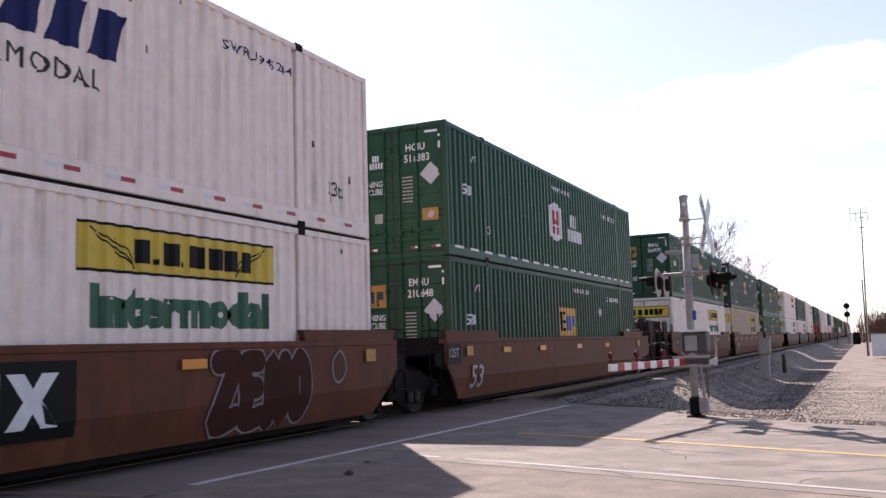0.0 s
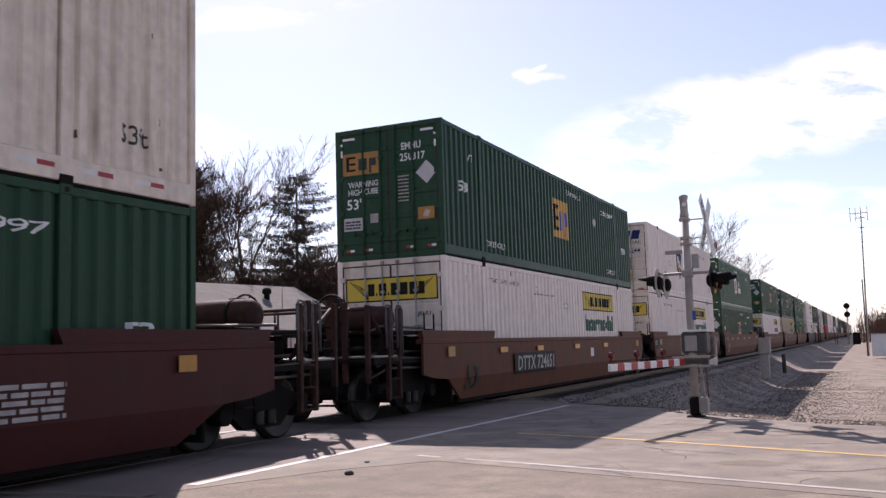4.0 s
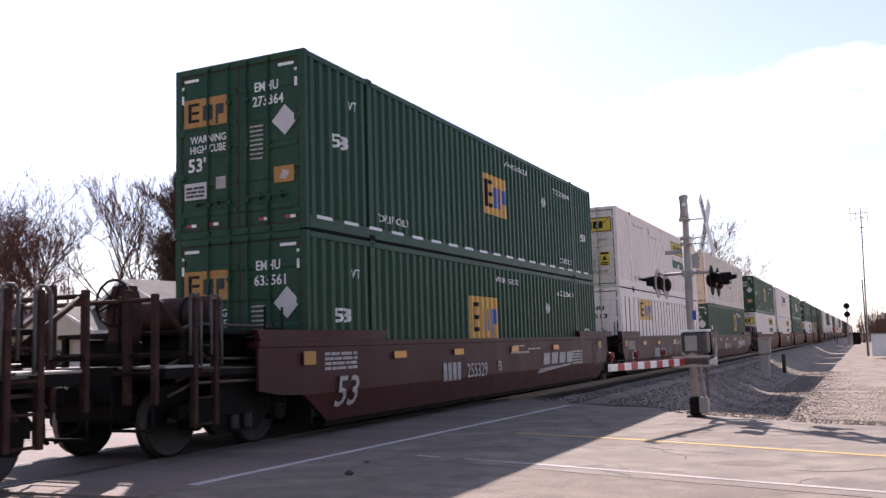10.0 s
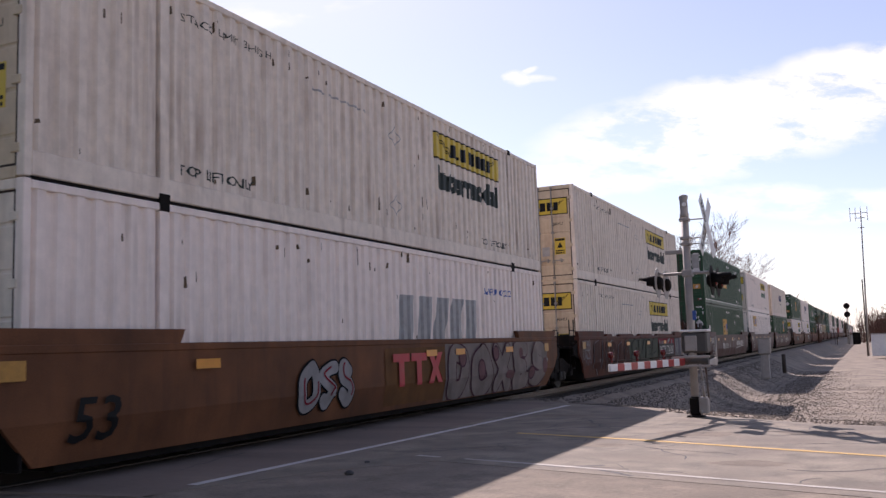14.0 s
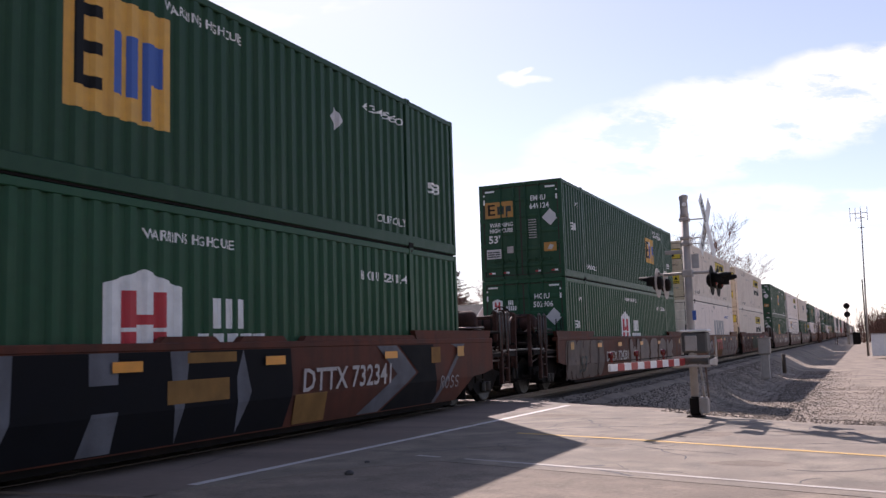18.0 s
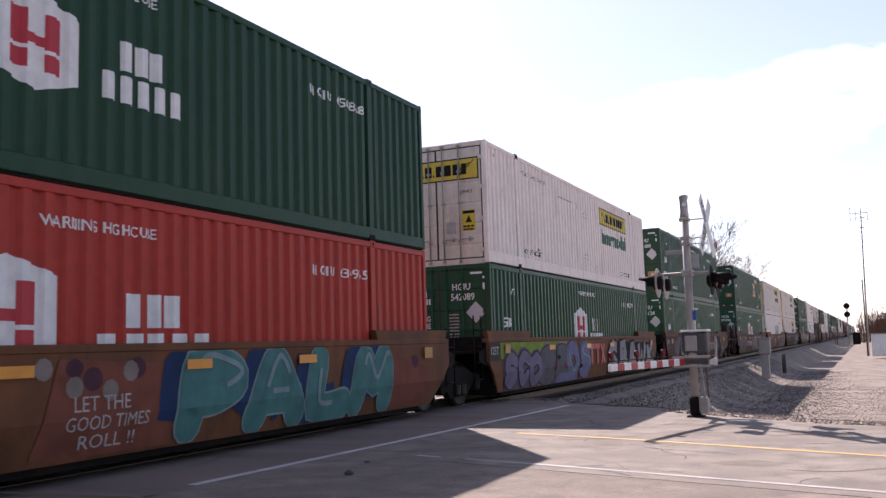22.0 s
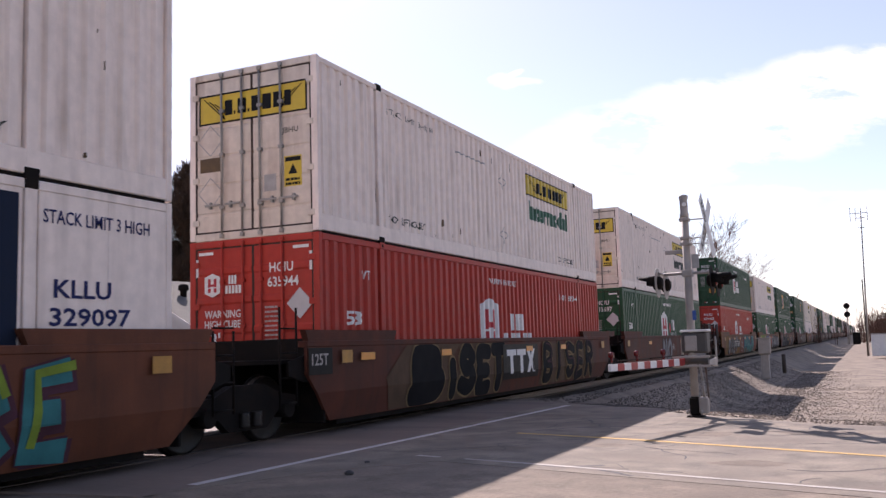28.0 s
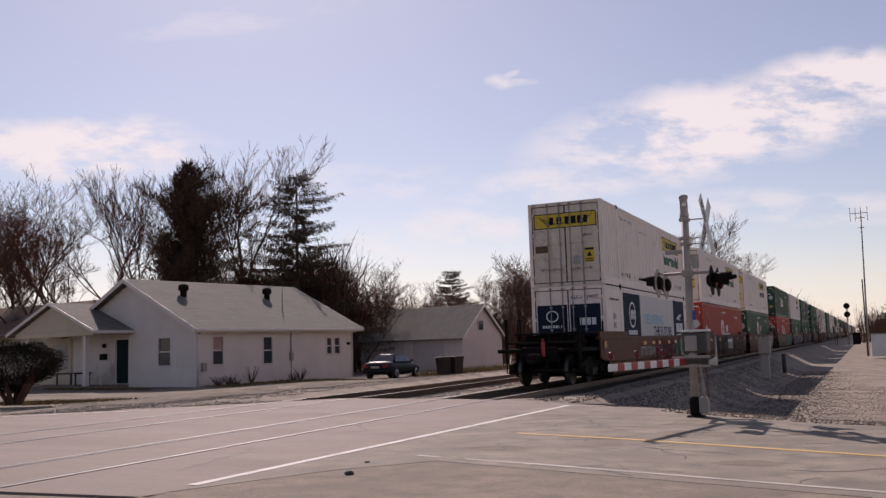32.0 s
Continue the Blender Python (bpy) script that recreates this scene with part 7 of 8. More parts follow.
def evergreen(seed, height, radius, material, label, rise=0.0, droop=0.2, power=0.62, low=0.06, step=0.30, per=7, ragged=0.35, hang=0.7, belly=None, gap=0.17, sprays=8, puff=0.0):
    """A straight trunk with whorls of limbs, each limb hung with short fine sprays."""
    rnd = random.Random(seed)
    t = thing("tree", label, "tree", "evergreens")
    part("trunk", Mesh().tube((0, 0, -0.3), (0, 0, height * 0.98), height * 0.016, 0.02, n=8), "bark", t)
    limbs = Mesh()
    vs, fs = [], []
    z = height * low
    while z < height * 0.985:
        f = 1 - z / height
        reach = radius * (f ** power if belly is None else min(1.0, (f / belly) ** power))
        for k in range(per):
            a = rnd.uniform(0, 2 * math.pi)
            uneven = 1 + ragged * noise.noise(Vector((math.cos(a) * 1.3, math.sin(a) * 1.3, z * 0.55 + seed)))
            ln = (reach * uneven + 0.22) * rnd.uniform(0.5, 1.06)
            d = Vector((math.cos(a), math.sin(a), rise + 0.25 * (1 - f)))
            p0 = Vector((0, 0, z + rnd.uniform(-0.15, 0.15)))
            n = max(3, int(ln / gap))
            last = p0
            for j in range(1, n + 1):
                q = j / n
                c = p0 + d * (ln * q) + Vector((0, 0, ln * droop * (0.5 * q ** 3 - q)))
                if j % 3 == 0 or j == n:
                    limbs.tube(last, c, 0.012 + 0.03 * f * (1 - q), 0.008 + 0.02 * f * (1 - q), n=3, caps=False)
                    last = c
                if q < 0.12:
                    continue
                wide = 0.14 + 0.42 * (1 - q) * min(1.0, ln / 3)
                for h in range(sprays):
                    side = Vector((-d.y, d.x, 0)) * rnd.uniform(-1, 1) * wide * (1 + puff)
                    side += Vector((0, 0, rnd.gauss(0, 0.28) * puff))
                    b = c + side * 0.6 + Vector((0, 0, -abs(rnd.gauss(0, 0.07)) * hang))
                    s = side * 0.5 + d.normalized() * rnd.uniform(0.04, 0.26) + Vector((rnd.uniform(-.08, .08), rnd.uniform(-.08, .08), rnd.uniform(-0.30, 0.06) * hang + 0.16 * (rise > 0.2)))
                    w = s.cross(Vector((rnd.uniform(-1, 1), rnd.uniform(-1, 1), rnd.uniform(-1, 1)))).normalized() * rnd.uniform(0.025, 0.06)
                    o = len(vs)
                    vs += [b - w * 0.6, b + w * 0.6, b + s]
                    fs.append((o, o + 1, o + 2))
        z += step * rnd.uniform(0.75, 1.3)
    part("branch_work", limbs, "bark", t, fix=False)
    m = Mesh()
    m.add(vs, fs)
    part("crown", m, material, t, fix=False)
    return t


def put_tree(t, x, y, z=-0.3, turn=0, size=1.0, first=False):
    m = pose(x, y, z, 0, 0, turn) @ Matrix.Scale(size, 4)
    if first:
        t.matrix_basis = m
        return t
    return copy_thing(t, m @ Matrix.Scale(1 / t.matrix_basis.to_scale()[0], 4))


b_wide = bare_tree(5, 12.0, 0.72, 2, depth=6, twig_n=2)
put_tree(b_wide, -57.0, 45.0, turn=20, first=True, size=1.42)
b_tall = bare_tree(9, 12.6, 0.50, 1, depth=6, twig_n=2)
put_tree(b_tall, -52.8, 49.0, turn=0, first=True, size=1.12)
b_slim = bare_tree(14, 11.0, 0.24, 1, depth=6, twig_n=2)
put_tree(b_slim, -48.6, 52.0, turn=40, first=True, size=1.35)
b_lean = bare_tree(23, 13.6, 0.46, 1, lean=(0.06, 0.0), depth=6, twig_n=2)
put_tree(b_lean, -43.2, 55.0, turn=0, first=True, size=1.5)
b_bushy = bare_tree(31, 8.0, 0.75, 4, depth=6, twig_n=2)
put_tree(b_bushy, -33.5, 58.5, turn=0, first=True)
for x, y, turn, size, kind in ((-63, 44.5, 140, 1.5, b_wide), (-54, 44.5, 200, 1.3, b_wide), (-58.5, 53, 80, 1.2, b_tall), (-50.2, 50.5, 120, 1.27, b_tall), (-46.6, 51.0, 220, 0.95, b_slim),
                               (-37.0, 60, 90, 0.95, b_bushy), (-33.5, 63.0, 200, 0.8, b_bushy), (-28.0, 72, 10, 1.1, b_bushy), (-25.6, 71.0, 130, 1.15, b_bushy), (-24.0, 75, 77, 1.15, b_bushy),
                               (-17.4, 90, 50, 0.85, b_tall), (-18.6, 95, 150, 0.85, b_wide), (-15.2, 108, 70, 0.95, b_wide), (-16.9, 118, 10, 1.05, b_tall), (-21.6, 113, 160, 1.5, b_tall), (-17.3, 125, 200, 1.2, b_wide), (-18.8, 110, 270, 1.3, b_tall), (-18.0, 145, 20, 1.4, b_wide),
                               (-70, 48, 11, 1.2, b_tall), (-66, 56, 99, 1.2, b_wide), (-44, 56, 33, 0.95, b_tall), (-33.5, 68.0, 40, 0.9, b_bushy)):
    put_tree(kind, x, y, turn=turn, size=size)
sp = evergreen(41, 14.6, 6.6, "needle", "dark spruce with long drooping branches", rise=0.02, droop=0.2, power=0.58, step=0.46, per=10, ragged=0.6, hang=1.3, sprays=8)
put_tree(sp, -35.9, 52.9, first=True)
put_tree(sp, -38.3, 84.5, turn=120, size=0.66)
ce = evergreen(51, 14.8, 3.0, "cedar", "dense brownish cedar with a ragged top", rise=0.30, droop=0.05, power=0.75, belly=0.36, step=0.24, per=10, ragged=1.7, hang=0.4, gap=0.16, sprays=12, puff=1.0)
put_tree(ce, -40.4, 46.8, first=True, size=0.95)
put_tree(ce, 3.6, 122, turn=60, size=0.42, z=-1.0)


def brush_band(name, label, spots, seed, count, tall, material="brush"):
    """Undergrowth and far woods: slender upright stems with side twigs, too many to count."""
    rnd = random.Random(seed)
    vs, fs = [], []
    for k in range(count):
        (x0, y0), (x1, y1), depth = spots[rnd.randrange(len(spots))]
        f = rnd.random()
        p = Vector((x0 + (x1 - x0) * f + rnd.uniform(-depth, depth), y0 + (y1 - y0) * f + rnd.uniform(-depth, depth), -0.6))
        h = tall * rnd.uniform(0.45, 1.0) * (0.8 + 0.35 * noise.noise(Vector((p.x * 0.15, p.y * 0.15, 3))))
        d = Vector((rnd.uniform(-0.18, 0.18), rnd.uniform(-0.18, 0.18), 1))
        r = 0.012 * tall ** 0.5
        for j in range(7):
            f0 = 0.0 if j == 0 else rnd.uniform(0.25, 0.9)
            a = p + d * (h * f0)
            b = p + d * h if j == 0 else a + (d + Vector((rnd.uniform(-1, 1), rnd.uniform(-1, 1), rnd.uniform(0, 0.5)))).normalized() * h * rnd.uniform(0.15, 0.35)
            o = len(vs)
            w = Vector((rnd.uniform(-1, 1), rnd.uniform(-1, 1), 0)).normalized() * (r * 1.6 if j == 0 else r)
            vs += [a + w, a - w, b]
            fs.append((o, o + 1, o + 2))
    m = Mesh()
    m.add(vs, fs)
    tagged(part(name, m, material, fix=False), label, "brush", kind="stuff")


brush_band("undergrowth", "bare brown undergrowth behind the houses", [((-75, 52), (-26, 68), 4.0), ((-60, 62), (-24, 78), 4.0)], 61, 2600, 5.0)
brush_band("undergrowth", "dense bare thicket behind the white house", [((-46, 57), (-36, 60), 1.6), ((-42, 54.5), (-35, 56), 1.2)], 64, 4600, 11.0)
brush_band("far_woods", "distant bare woods along the horizon", [((-90, 100), (-30, 135), 10.0), ((-60, 135), (-14, 170), 10.0), ((-14, 170), (-9, 420), 2.0)], 62, 6500, 10.0)
brush_band("far_woods", "distant bare woods along the horizon", [((2, 180), (10, 420), 4.0), ((-200, 300), (60, 700), 20.0)], 63, 3000, 9.0)


def shrub(x, y):
    rnd = random.Random(71)
    t = thing("shrub", "dark brown rounded evergreen shrub, thick to its base", "shrub", m=pose(x, y, -0.1))
    st = Mesh()
    for k in range(14):
        a = rnd.uniform(0, 2 * math.pi)
        st.tube((0.16 * math.cos(a), 0.16 * math.sin(a), 0), (0.9 * math.cos(a), 0.9 * math.sin(a), 1.15), 0.09, 0.02, n=5, caps=False)
    part("stems", st, "bark", t, fix=False)
    vs, fs = [], []
    for k in range(30000):
        p = Vector((rnd.gauss(0, 1), rnd.gauss(0, 1), rnd.gauss(0, 1))).normalized() * rnd.uniform(0.35, 1.0) ** 0.4
        lump = 1 + 0.22 * noise.noise(p * 2.4) + 0.1 * noise.noise(p * 6.0)
        wide = 1.0 if p.z > -0.2 else 1.0 + (p.z + 0.2) * 0.75
        c = Vector((p.x * 1.42 * lump * wide, p.y * 1.42 * lump * wide, 1.22 + p.z * (0.72 if p.z > 0 else 0.85) * lump))
        s = (p + Vector((rnd.uniform(-1, 1), rnd.uniform(-1, 1), rnd.uniform(-1, 1))) * 0.8).normalized() * rnd.uniform(0.04, 0.11)
        w = s.cross(Vector((rnd.uniform(-1, 1), rnd.uniform(-1, 1), rnd.uniform(-1, 1)))).normalized() * rnd.uniform(0.006, 0.015)
        o = len(vs)
        vs += [c, c + s * 0.5 + w, c + s, c + s * 0.5 - w]
        fs.append((o, o + 1, o + 2, o + 3))
    m = Mesh()
    m.add(vs, fs)
    part("crown", m, "leaf", t, fix=False)


shrub(-24.9, 20.6)
# ---- the wells that pass, from the one beside the camera at the start to the last of the train
W_LABEL = "white corrugated container with a yellow name panel and green lettering"
O_LABEL = "stained white corrugated container with a yellow name panel"
G_LABEL = "dark green corrugated container with an orange name panel"
H_LABEL = "dark green corrugated container with a white hexagon badge"
R_LABEL = "red corrugated container with a white badge, low in its well"
UP, LOW = FLOOR_HIGH, FLOOR_LOW
HUB_LOW = dict(badge=(6.6, 0.85, 7.85, 2.05), words=(8.1, 0.92, 9.6, 1.75))

# well 0
container("plate", "white", "door_white", "clean white container with a blue shield emblem, upper tier", UP, 0, carrier_white("945244") + rust(211, 16))
container("plate", "white", "door_white", W_LABEL, LOW, 0, white_hauler("ink_green", "JBHU", seed=11) + rust(201, 16))
well_car("brown", 0, "brown articulated well car tagged in black and silver", car_marks("", ton=True, reflect=(5.3, 11.3)) + three_marks(7.4, 0.62, 9.5, 1.17) +
         tag("ZENO", 11.9, 0.28, 14.1, 1.34, "umber", "silver", None, 0.30, 0.15, rim=0.03) + tag_lines("O", 14.6, 0.8, 15.2, 1.3, "silver", 0.03))
# well 1
container("wave", "green", "green", G_LABEL, UP, 1, green_pool("250317", square=(7.3, 1.1, 8.73, 2.2)))
container("plate", "white", "door_white", W_LABEL, LOW, 1, white_hauler("ink_green", "JBHU", seed=13) + rust(202, 16))
well_car("brown", 1, "brown articulated well car with a black number panel", car_marks("53", "DTTX 724651", (3.5, 0.68, 6.2, 1.03), rear_ink="ink_grey") + patch("paper_notice", "ink_white", rect(9.9, 0.87, 10.22, 1.12)))
# well 2
container("plate", "white_old", "cream", "rust-streaked cream container with navy lettering, upper tier", UP, 2, carrier_white("948205", False) + rust(212, 30))
container("wave", "green", "green", G_LABEL, LOW, 2, green_pool("643997", square=(10.35, 1.4, 11.6, 2.45), code="EMHU"))
well_car("maroon", 2, "maroon articulated well car with a pale italic mark", maroon_marks("A") + tag_lines("SIES", 8.9, 0.5, 9.4, 1.34, "silver", 0.03))
# well 3
container("plate", "white", "door_white", W_LABEL, UP, 3, white_hauler("ink_green", "JBHU", seed=17) + rust(203, 16))
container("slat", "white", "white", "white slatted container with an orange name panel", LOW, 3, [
    ("lettering", "end", text_in("EMHU", -0.1, 2.10, 0.7, 2.26, 0.02), "ink", 0.004), ("lettering", "end", text_in("243513", -0.2, 1.82, 0.8, 1.98, 0.02), "ink", 0.004),
    ("lettering", "side", text_in("EMHU 243513", 12.4, 2.42, 13.95, 2.58, 0.01), "ink", 0.004), ("lettering", "side", text_in("53/102", 8.3, 2.5, 8.78, 2.64, 0.01), "ink", 0.004),
    ("placard_frame", "side", diamond_line(8.0, 1.5, 0.17), "grille", 0.006), ("placard_frame", "side", diamond_line(10.6, 2.2, 0.13), "grille", 0.006)] + green_square("side", 2.9, 1.78, 5.04, 2.57))
well_car("maroon", 3, "maroon articulated well car with a pale italic mark", maroon_marks("C"))
# well 4
container("wave", "green", "green", "dark green container with an orange panel and white tape", UP, 4, green_pool("273364", square=(7.3, 1.15, 8.85, 2.1)) + tape_row())
container("wave", "green", "green", G_LABEL, LOW, 4, green_pool("633561", square=(6.3, 1.15, 7.95, 2.1)))
well_car("maroon", 4, "maroon articulated well car with a pale italic mark", maroon_marks("B") + tag_lines("SRA", 15.2, 0.6, 16.0, 1.2, "silver", 0.03))
# well 5
container("plate", "white_old", "cream", O_LABEL, UP, 5, white_hauler("ink_grey", "JBHU", seed=19) + rust(204, 60))
container("plate", "white_old", "cream", O_LABEL, LOW, 5, white_hauler("ink_grey", "JBHU", seed=23) + rust(205, 60))
well_car("brown_old", 5, "weathered brown well car covered in faded tags", car_marks("", "DTTX 724281", (10.5, 0.68, 13.2, 1.05)) +
         tag("RMOAS", 0.75, 0.26, 5.55, 1.35, "umber", "silver", None, 0.36, 0.35, rim=0.03, round_=False) + painted("olive", poly((5.5, 0.5), (5.4, 1.35), (10.3, 1.35), (10.3, 0.55), (8.0, 0.4))) + tag("SVEL", 5.7, 0.5, 10.1, 1.3, "olive", "char", None, 0.26, 0.4, rim=0.035) +
         painted("red", rect(10.4, 0.9, 13.6, 1.33)) + tag("XMEL", 10.4, 0.26, 13.6, 1.34, "silver", "plum", None, 0.16, 0.2, round_=False, rim=0.03) + painted("slate", poly((13.65, 0.4), (16.4, 0.5), (16.6, 1.3), (13.8, 1.35))) +
         tag("NUDWM", 13.7, 0.45, 16.6, 1.34, "silver", "grey", None, 0.12, 0.4, rim=0.03) + tag_lines("NKMR", -0.45, 1.05, 0.42, 1.34, "silver", 0.03) + tag_lines("LAZS", -0.42, 0.8, 0.35, 1.05, "silver", 0.03) + tag_lines("ROX", -0.2, 0.6, 0.5, 0.85, "grey", 0.025),
         lugs=((2.5, 3.3), (4.2, 6.3), (7.2, 9.4), (10.3, 13.7)))
# well 6
container("plate", "white_old", "cream", O_LABEL, UP, 6, white_hauler("ink_grey", "JBHU", seed=29) + rust(206, 60))
container("plate", "white", "white_old", "faded white container with worn pale lettering", LOW, 6, [("name_lettering", "side", blocks(8.0, 1.0, 11.8, 2.0, 5, 0.2, .25), "grille", 0.004), ("lettering", "side", text_in("SWRU 101252", 12.3, 2.15, 14.0, 2.3, 0.01), "ink_blue", 0.004),
    ("small_print", "side", bars(14.4, 1.0, 14.9, 1.15, 2, 6), "ink_grey", 0.004)] + rust(230, 60))
well_car("ochre", 6, "brown well car with a large cream and pink tag", car_marks("53", rear_ink="ink", reflect=(2.4, 8.85, 10.2, 13.0)) + three_marks(7.5, 0.62, 9.6, 1.2, None, "ink_red") +
         painted("ochre", rect(7.3, 0.3, 9.74, 1.3), lift=0.002) + painted("cream", poly((9.76, 0.24), (15.6, 0.26), (16.1, 0.9), (15.2, 1.35), (9.76, 1.35))) + tag("DOXES", 9.8, 0.24, 15.9, 1.35, "cream", "plum", None, 0.36, 0.35, seed=4, rim=0.045) +
         spots("pink", 0.034, (10.55, 1.05, 0.16, 0.15), (11.55, 0.78, 0.18, 0.2), (12.4, 1.12, 0.15, 0.14), (13.25, 0.62, 0.28, 0.1), (14.0, 1.1, 0.13, 0.12), (14.75, 0.6, 0.2, 0.13), (15.75, 0.75, 0.18, 0.2)) + spots("plum", 0.032, (10.55, 1.05, 0.20, 0.19), (11.55, 0.78, 0.22, 0.24), (12.4, 1.12, 0.19, 0.18), (14.75, 0.6, 0.24, 0.17)) +
         tag("OSS", 4.7, 0.4, 6.2, 1.15, "white", "char", "red", 0.2, 0.5, rim=0.03))
# well 7
container("wave", "green", "green", G_LABEL, UP, 7, green_pool("649124", square=(10.9, 1.2, 12.4, 2.2)))
container("wave", "green_hub", "green_hub", H_LABEL, LOW, 7, hub_pool("502906", badge=(6.4, 0.85, 7.6, 2.05), words=(7.95, 0.92, 9.35, 1.75)))
well_car("brown_old", 7, "brown well car with faded cream and silver tags", car_marks("53", "DTTX 724281", (3.4, 0.66, 6.3, 0.98), panel=False, rear_ink="ink_grey") + tag("ROLLI", -0.6, 0.26, 3.1, 1.35, "sandy", "umber", None, 0.4, 0.3, cloud="sandy", rim=0.02) +
         tag("WRSCK", 6.6, 0.26, 14.6, 1.35, "cream", "umber", None, 0.44, 0.25, rim=0.04, drop="rust"))
# well 8
container("wave", "green", "green", G_LABEL, UP, 8, green_pool("634560", square=(5.95, 0.9, 7.63, 2.35)))
container("wave", "green_hub", "green_hub", H_LABEL, LOW, 8, hub_pool("520124", **HUB_LOW))
well_car("brown_old", 8, "brown well car with black blocks and grey arrows", car_marks("53", "DTTX 732341", (10.2, 0.70, 12.9, 1.05), panel=False, reflect=(3.5, 6.5, 9.3, 12.7), ton=True, rear_ink="ink_grey") +
         painted("char", poly((1.75, 0.24), (9.85, 0.24), (10.0, 0.8), (9.95, 1.35), (2.42, 1.35))) +
         painted("slate", poly((1.05, 0.24), (1.76, 0.24), (2.45, 1.35), (1.85, 1.35)), poly((4.66, 1.35), (5.24, 1.35), (5.22, 0.7), (5.05, 0.26)), poly((6.2, 1.0), (6.62, 1.0), (6.62, 1.35), (6.2, 1.35)), poly((6.1, 0.25), (6.58, 0.25), (6.62, 0.7), (6.24, 0.7)),
                 poly((7.45, 1.35), (7.8, 1.35), (7.7, 0.7), (7.6, 0.25), (7.52, 0.7)), poly((8.71, 1.0), (8.85, 1.35), (9.02, 0.79), (8.75, 0.26)), poly((3.4, 0.84), (3.88, 0.85), (3.94, 0.25), (3.42, 0.25)), poly((2.9, 0.24), (3.2, 0.24), (3.36, 0.8), (3.2, 0.8)),
                 poly((12.5, 1.35), (13.2, 1.35), (13.95, 0.85), (12.6, 0.24), (11.9, 0.24), (13.2, 0.85)), poly((14.7, 0.24), (14.85, 0.24), (16.2, 1.35), (15.5, 1.35), (15.9, 1.25)), lift=0.006) +
         painted("char", poly((13.3, 1.35), (14.7, 1.35), (14.9, 0.24), (12.7, 0.24), (14.05, 0.85))) + painted("gold", rect(7.75, 1.2, 8.7, 1.33), rect(7.4, 0.72, 8.55, 1.0), rect(10.05, 0.25, 10.9, 0.68), rect(3.3, 1.26, 4.2, 1.35), rect(14.6, 1.0, 15.0, 1.3), lift=0.009) +
         tag_lines("WSR", 0.9, 0.7, 1.5, 1.2, "silver", 0.025) + tag_lines("ROSS", 14.9, 0.5, 15.8, 0.72, "silver", 0.03), lugs=((2.5, 4.3), (7.3, 8.4), (8.8, 9.9), (10.3, 12.3), (13.2, 14.0)))
# well 9
container("plate", "white", "door_white", W_LABEL, UP, 9, white_hauler("ink_green", "JBHU", seed=31) + rust(207, 16))
container("wave", "green_hub", "green_hub", H_LABEL, LOW, 9, hub_pool("542089", **HUB_LOW))
well_car("ochre", 9, "brown well car with a silver tag and a mauve tag", car_marks("", reflect=(3.5, 7.0, 9.7), ton=True) + painted("lime", rect(-0.2, 0.98, 5.5, 1.345)) + painted("grey", poly((0.6, 0.24), (5.4, 0.24), (5.2, 0.9), (4.2, 1.12), (0.8, 0.9))) + painted("ochre", rect(7.1, 0.24, 9.45, 1.30)) +
         tag("SE", 2.7, 0.25, 5.3, 1.25, "grey", "plum", None, 0.36, 0.3, halo="cream", rim=0.035) + tag("OS", 5.0, 0.25, 7.5, 1.345, "peri", "plum", "ice", 0.40, 0.3, halo="cream", seed=2, rim=0.035) + tag("SCO", 0.3, 0.26, 2.9, 1.12, "lilac", "plum", None, 0.28, 0.4, rim=0.04, halo="grey") +
         painted("peri", poly((4.0, 0.24), (6.2, 0.24), (5.6, 0.5), (4.4, 0.48)), lift=0.031) + spots("red", 0.034, (3.95, 0.66, 0.09, 0.08), (4.85, 0.68, 0.1, 0.08)) + spots("char", 0.034, (4.3, 0.92, 0.14, 0.06), (6.35, 0.62, 0.16, 0.06)) +
         three_marks(7.2, 0.62, 9.1, 1.24, None, "ink_red") + painted("char", poly((9.5, 0.24), (16.1, 0.24), (15.7, 1.2), (9.9, 1.3)), lift=0.008) + tag("GRAWK", 9.4, 0.24, 16.3, 1.35, "silver", "black", None, 0.36, 0.18, drop="char", round_=False, rim=0.05, halo="char", shift=(-0.5, -0.2)))
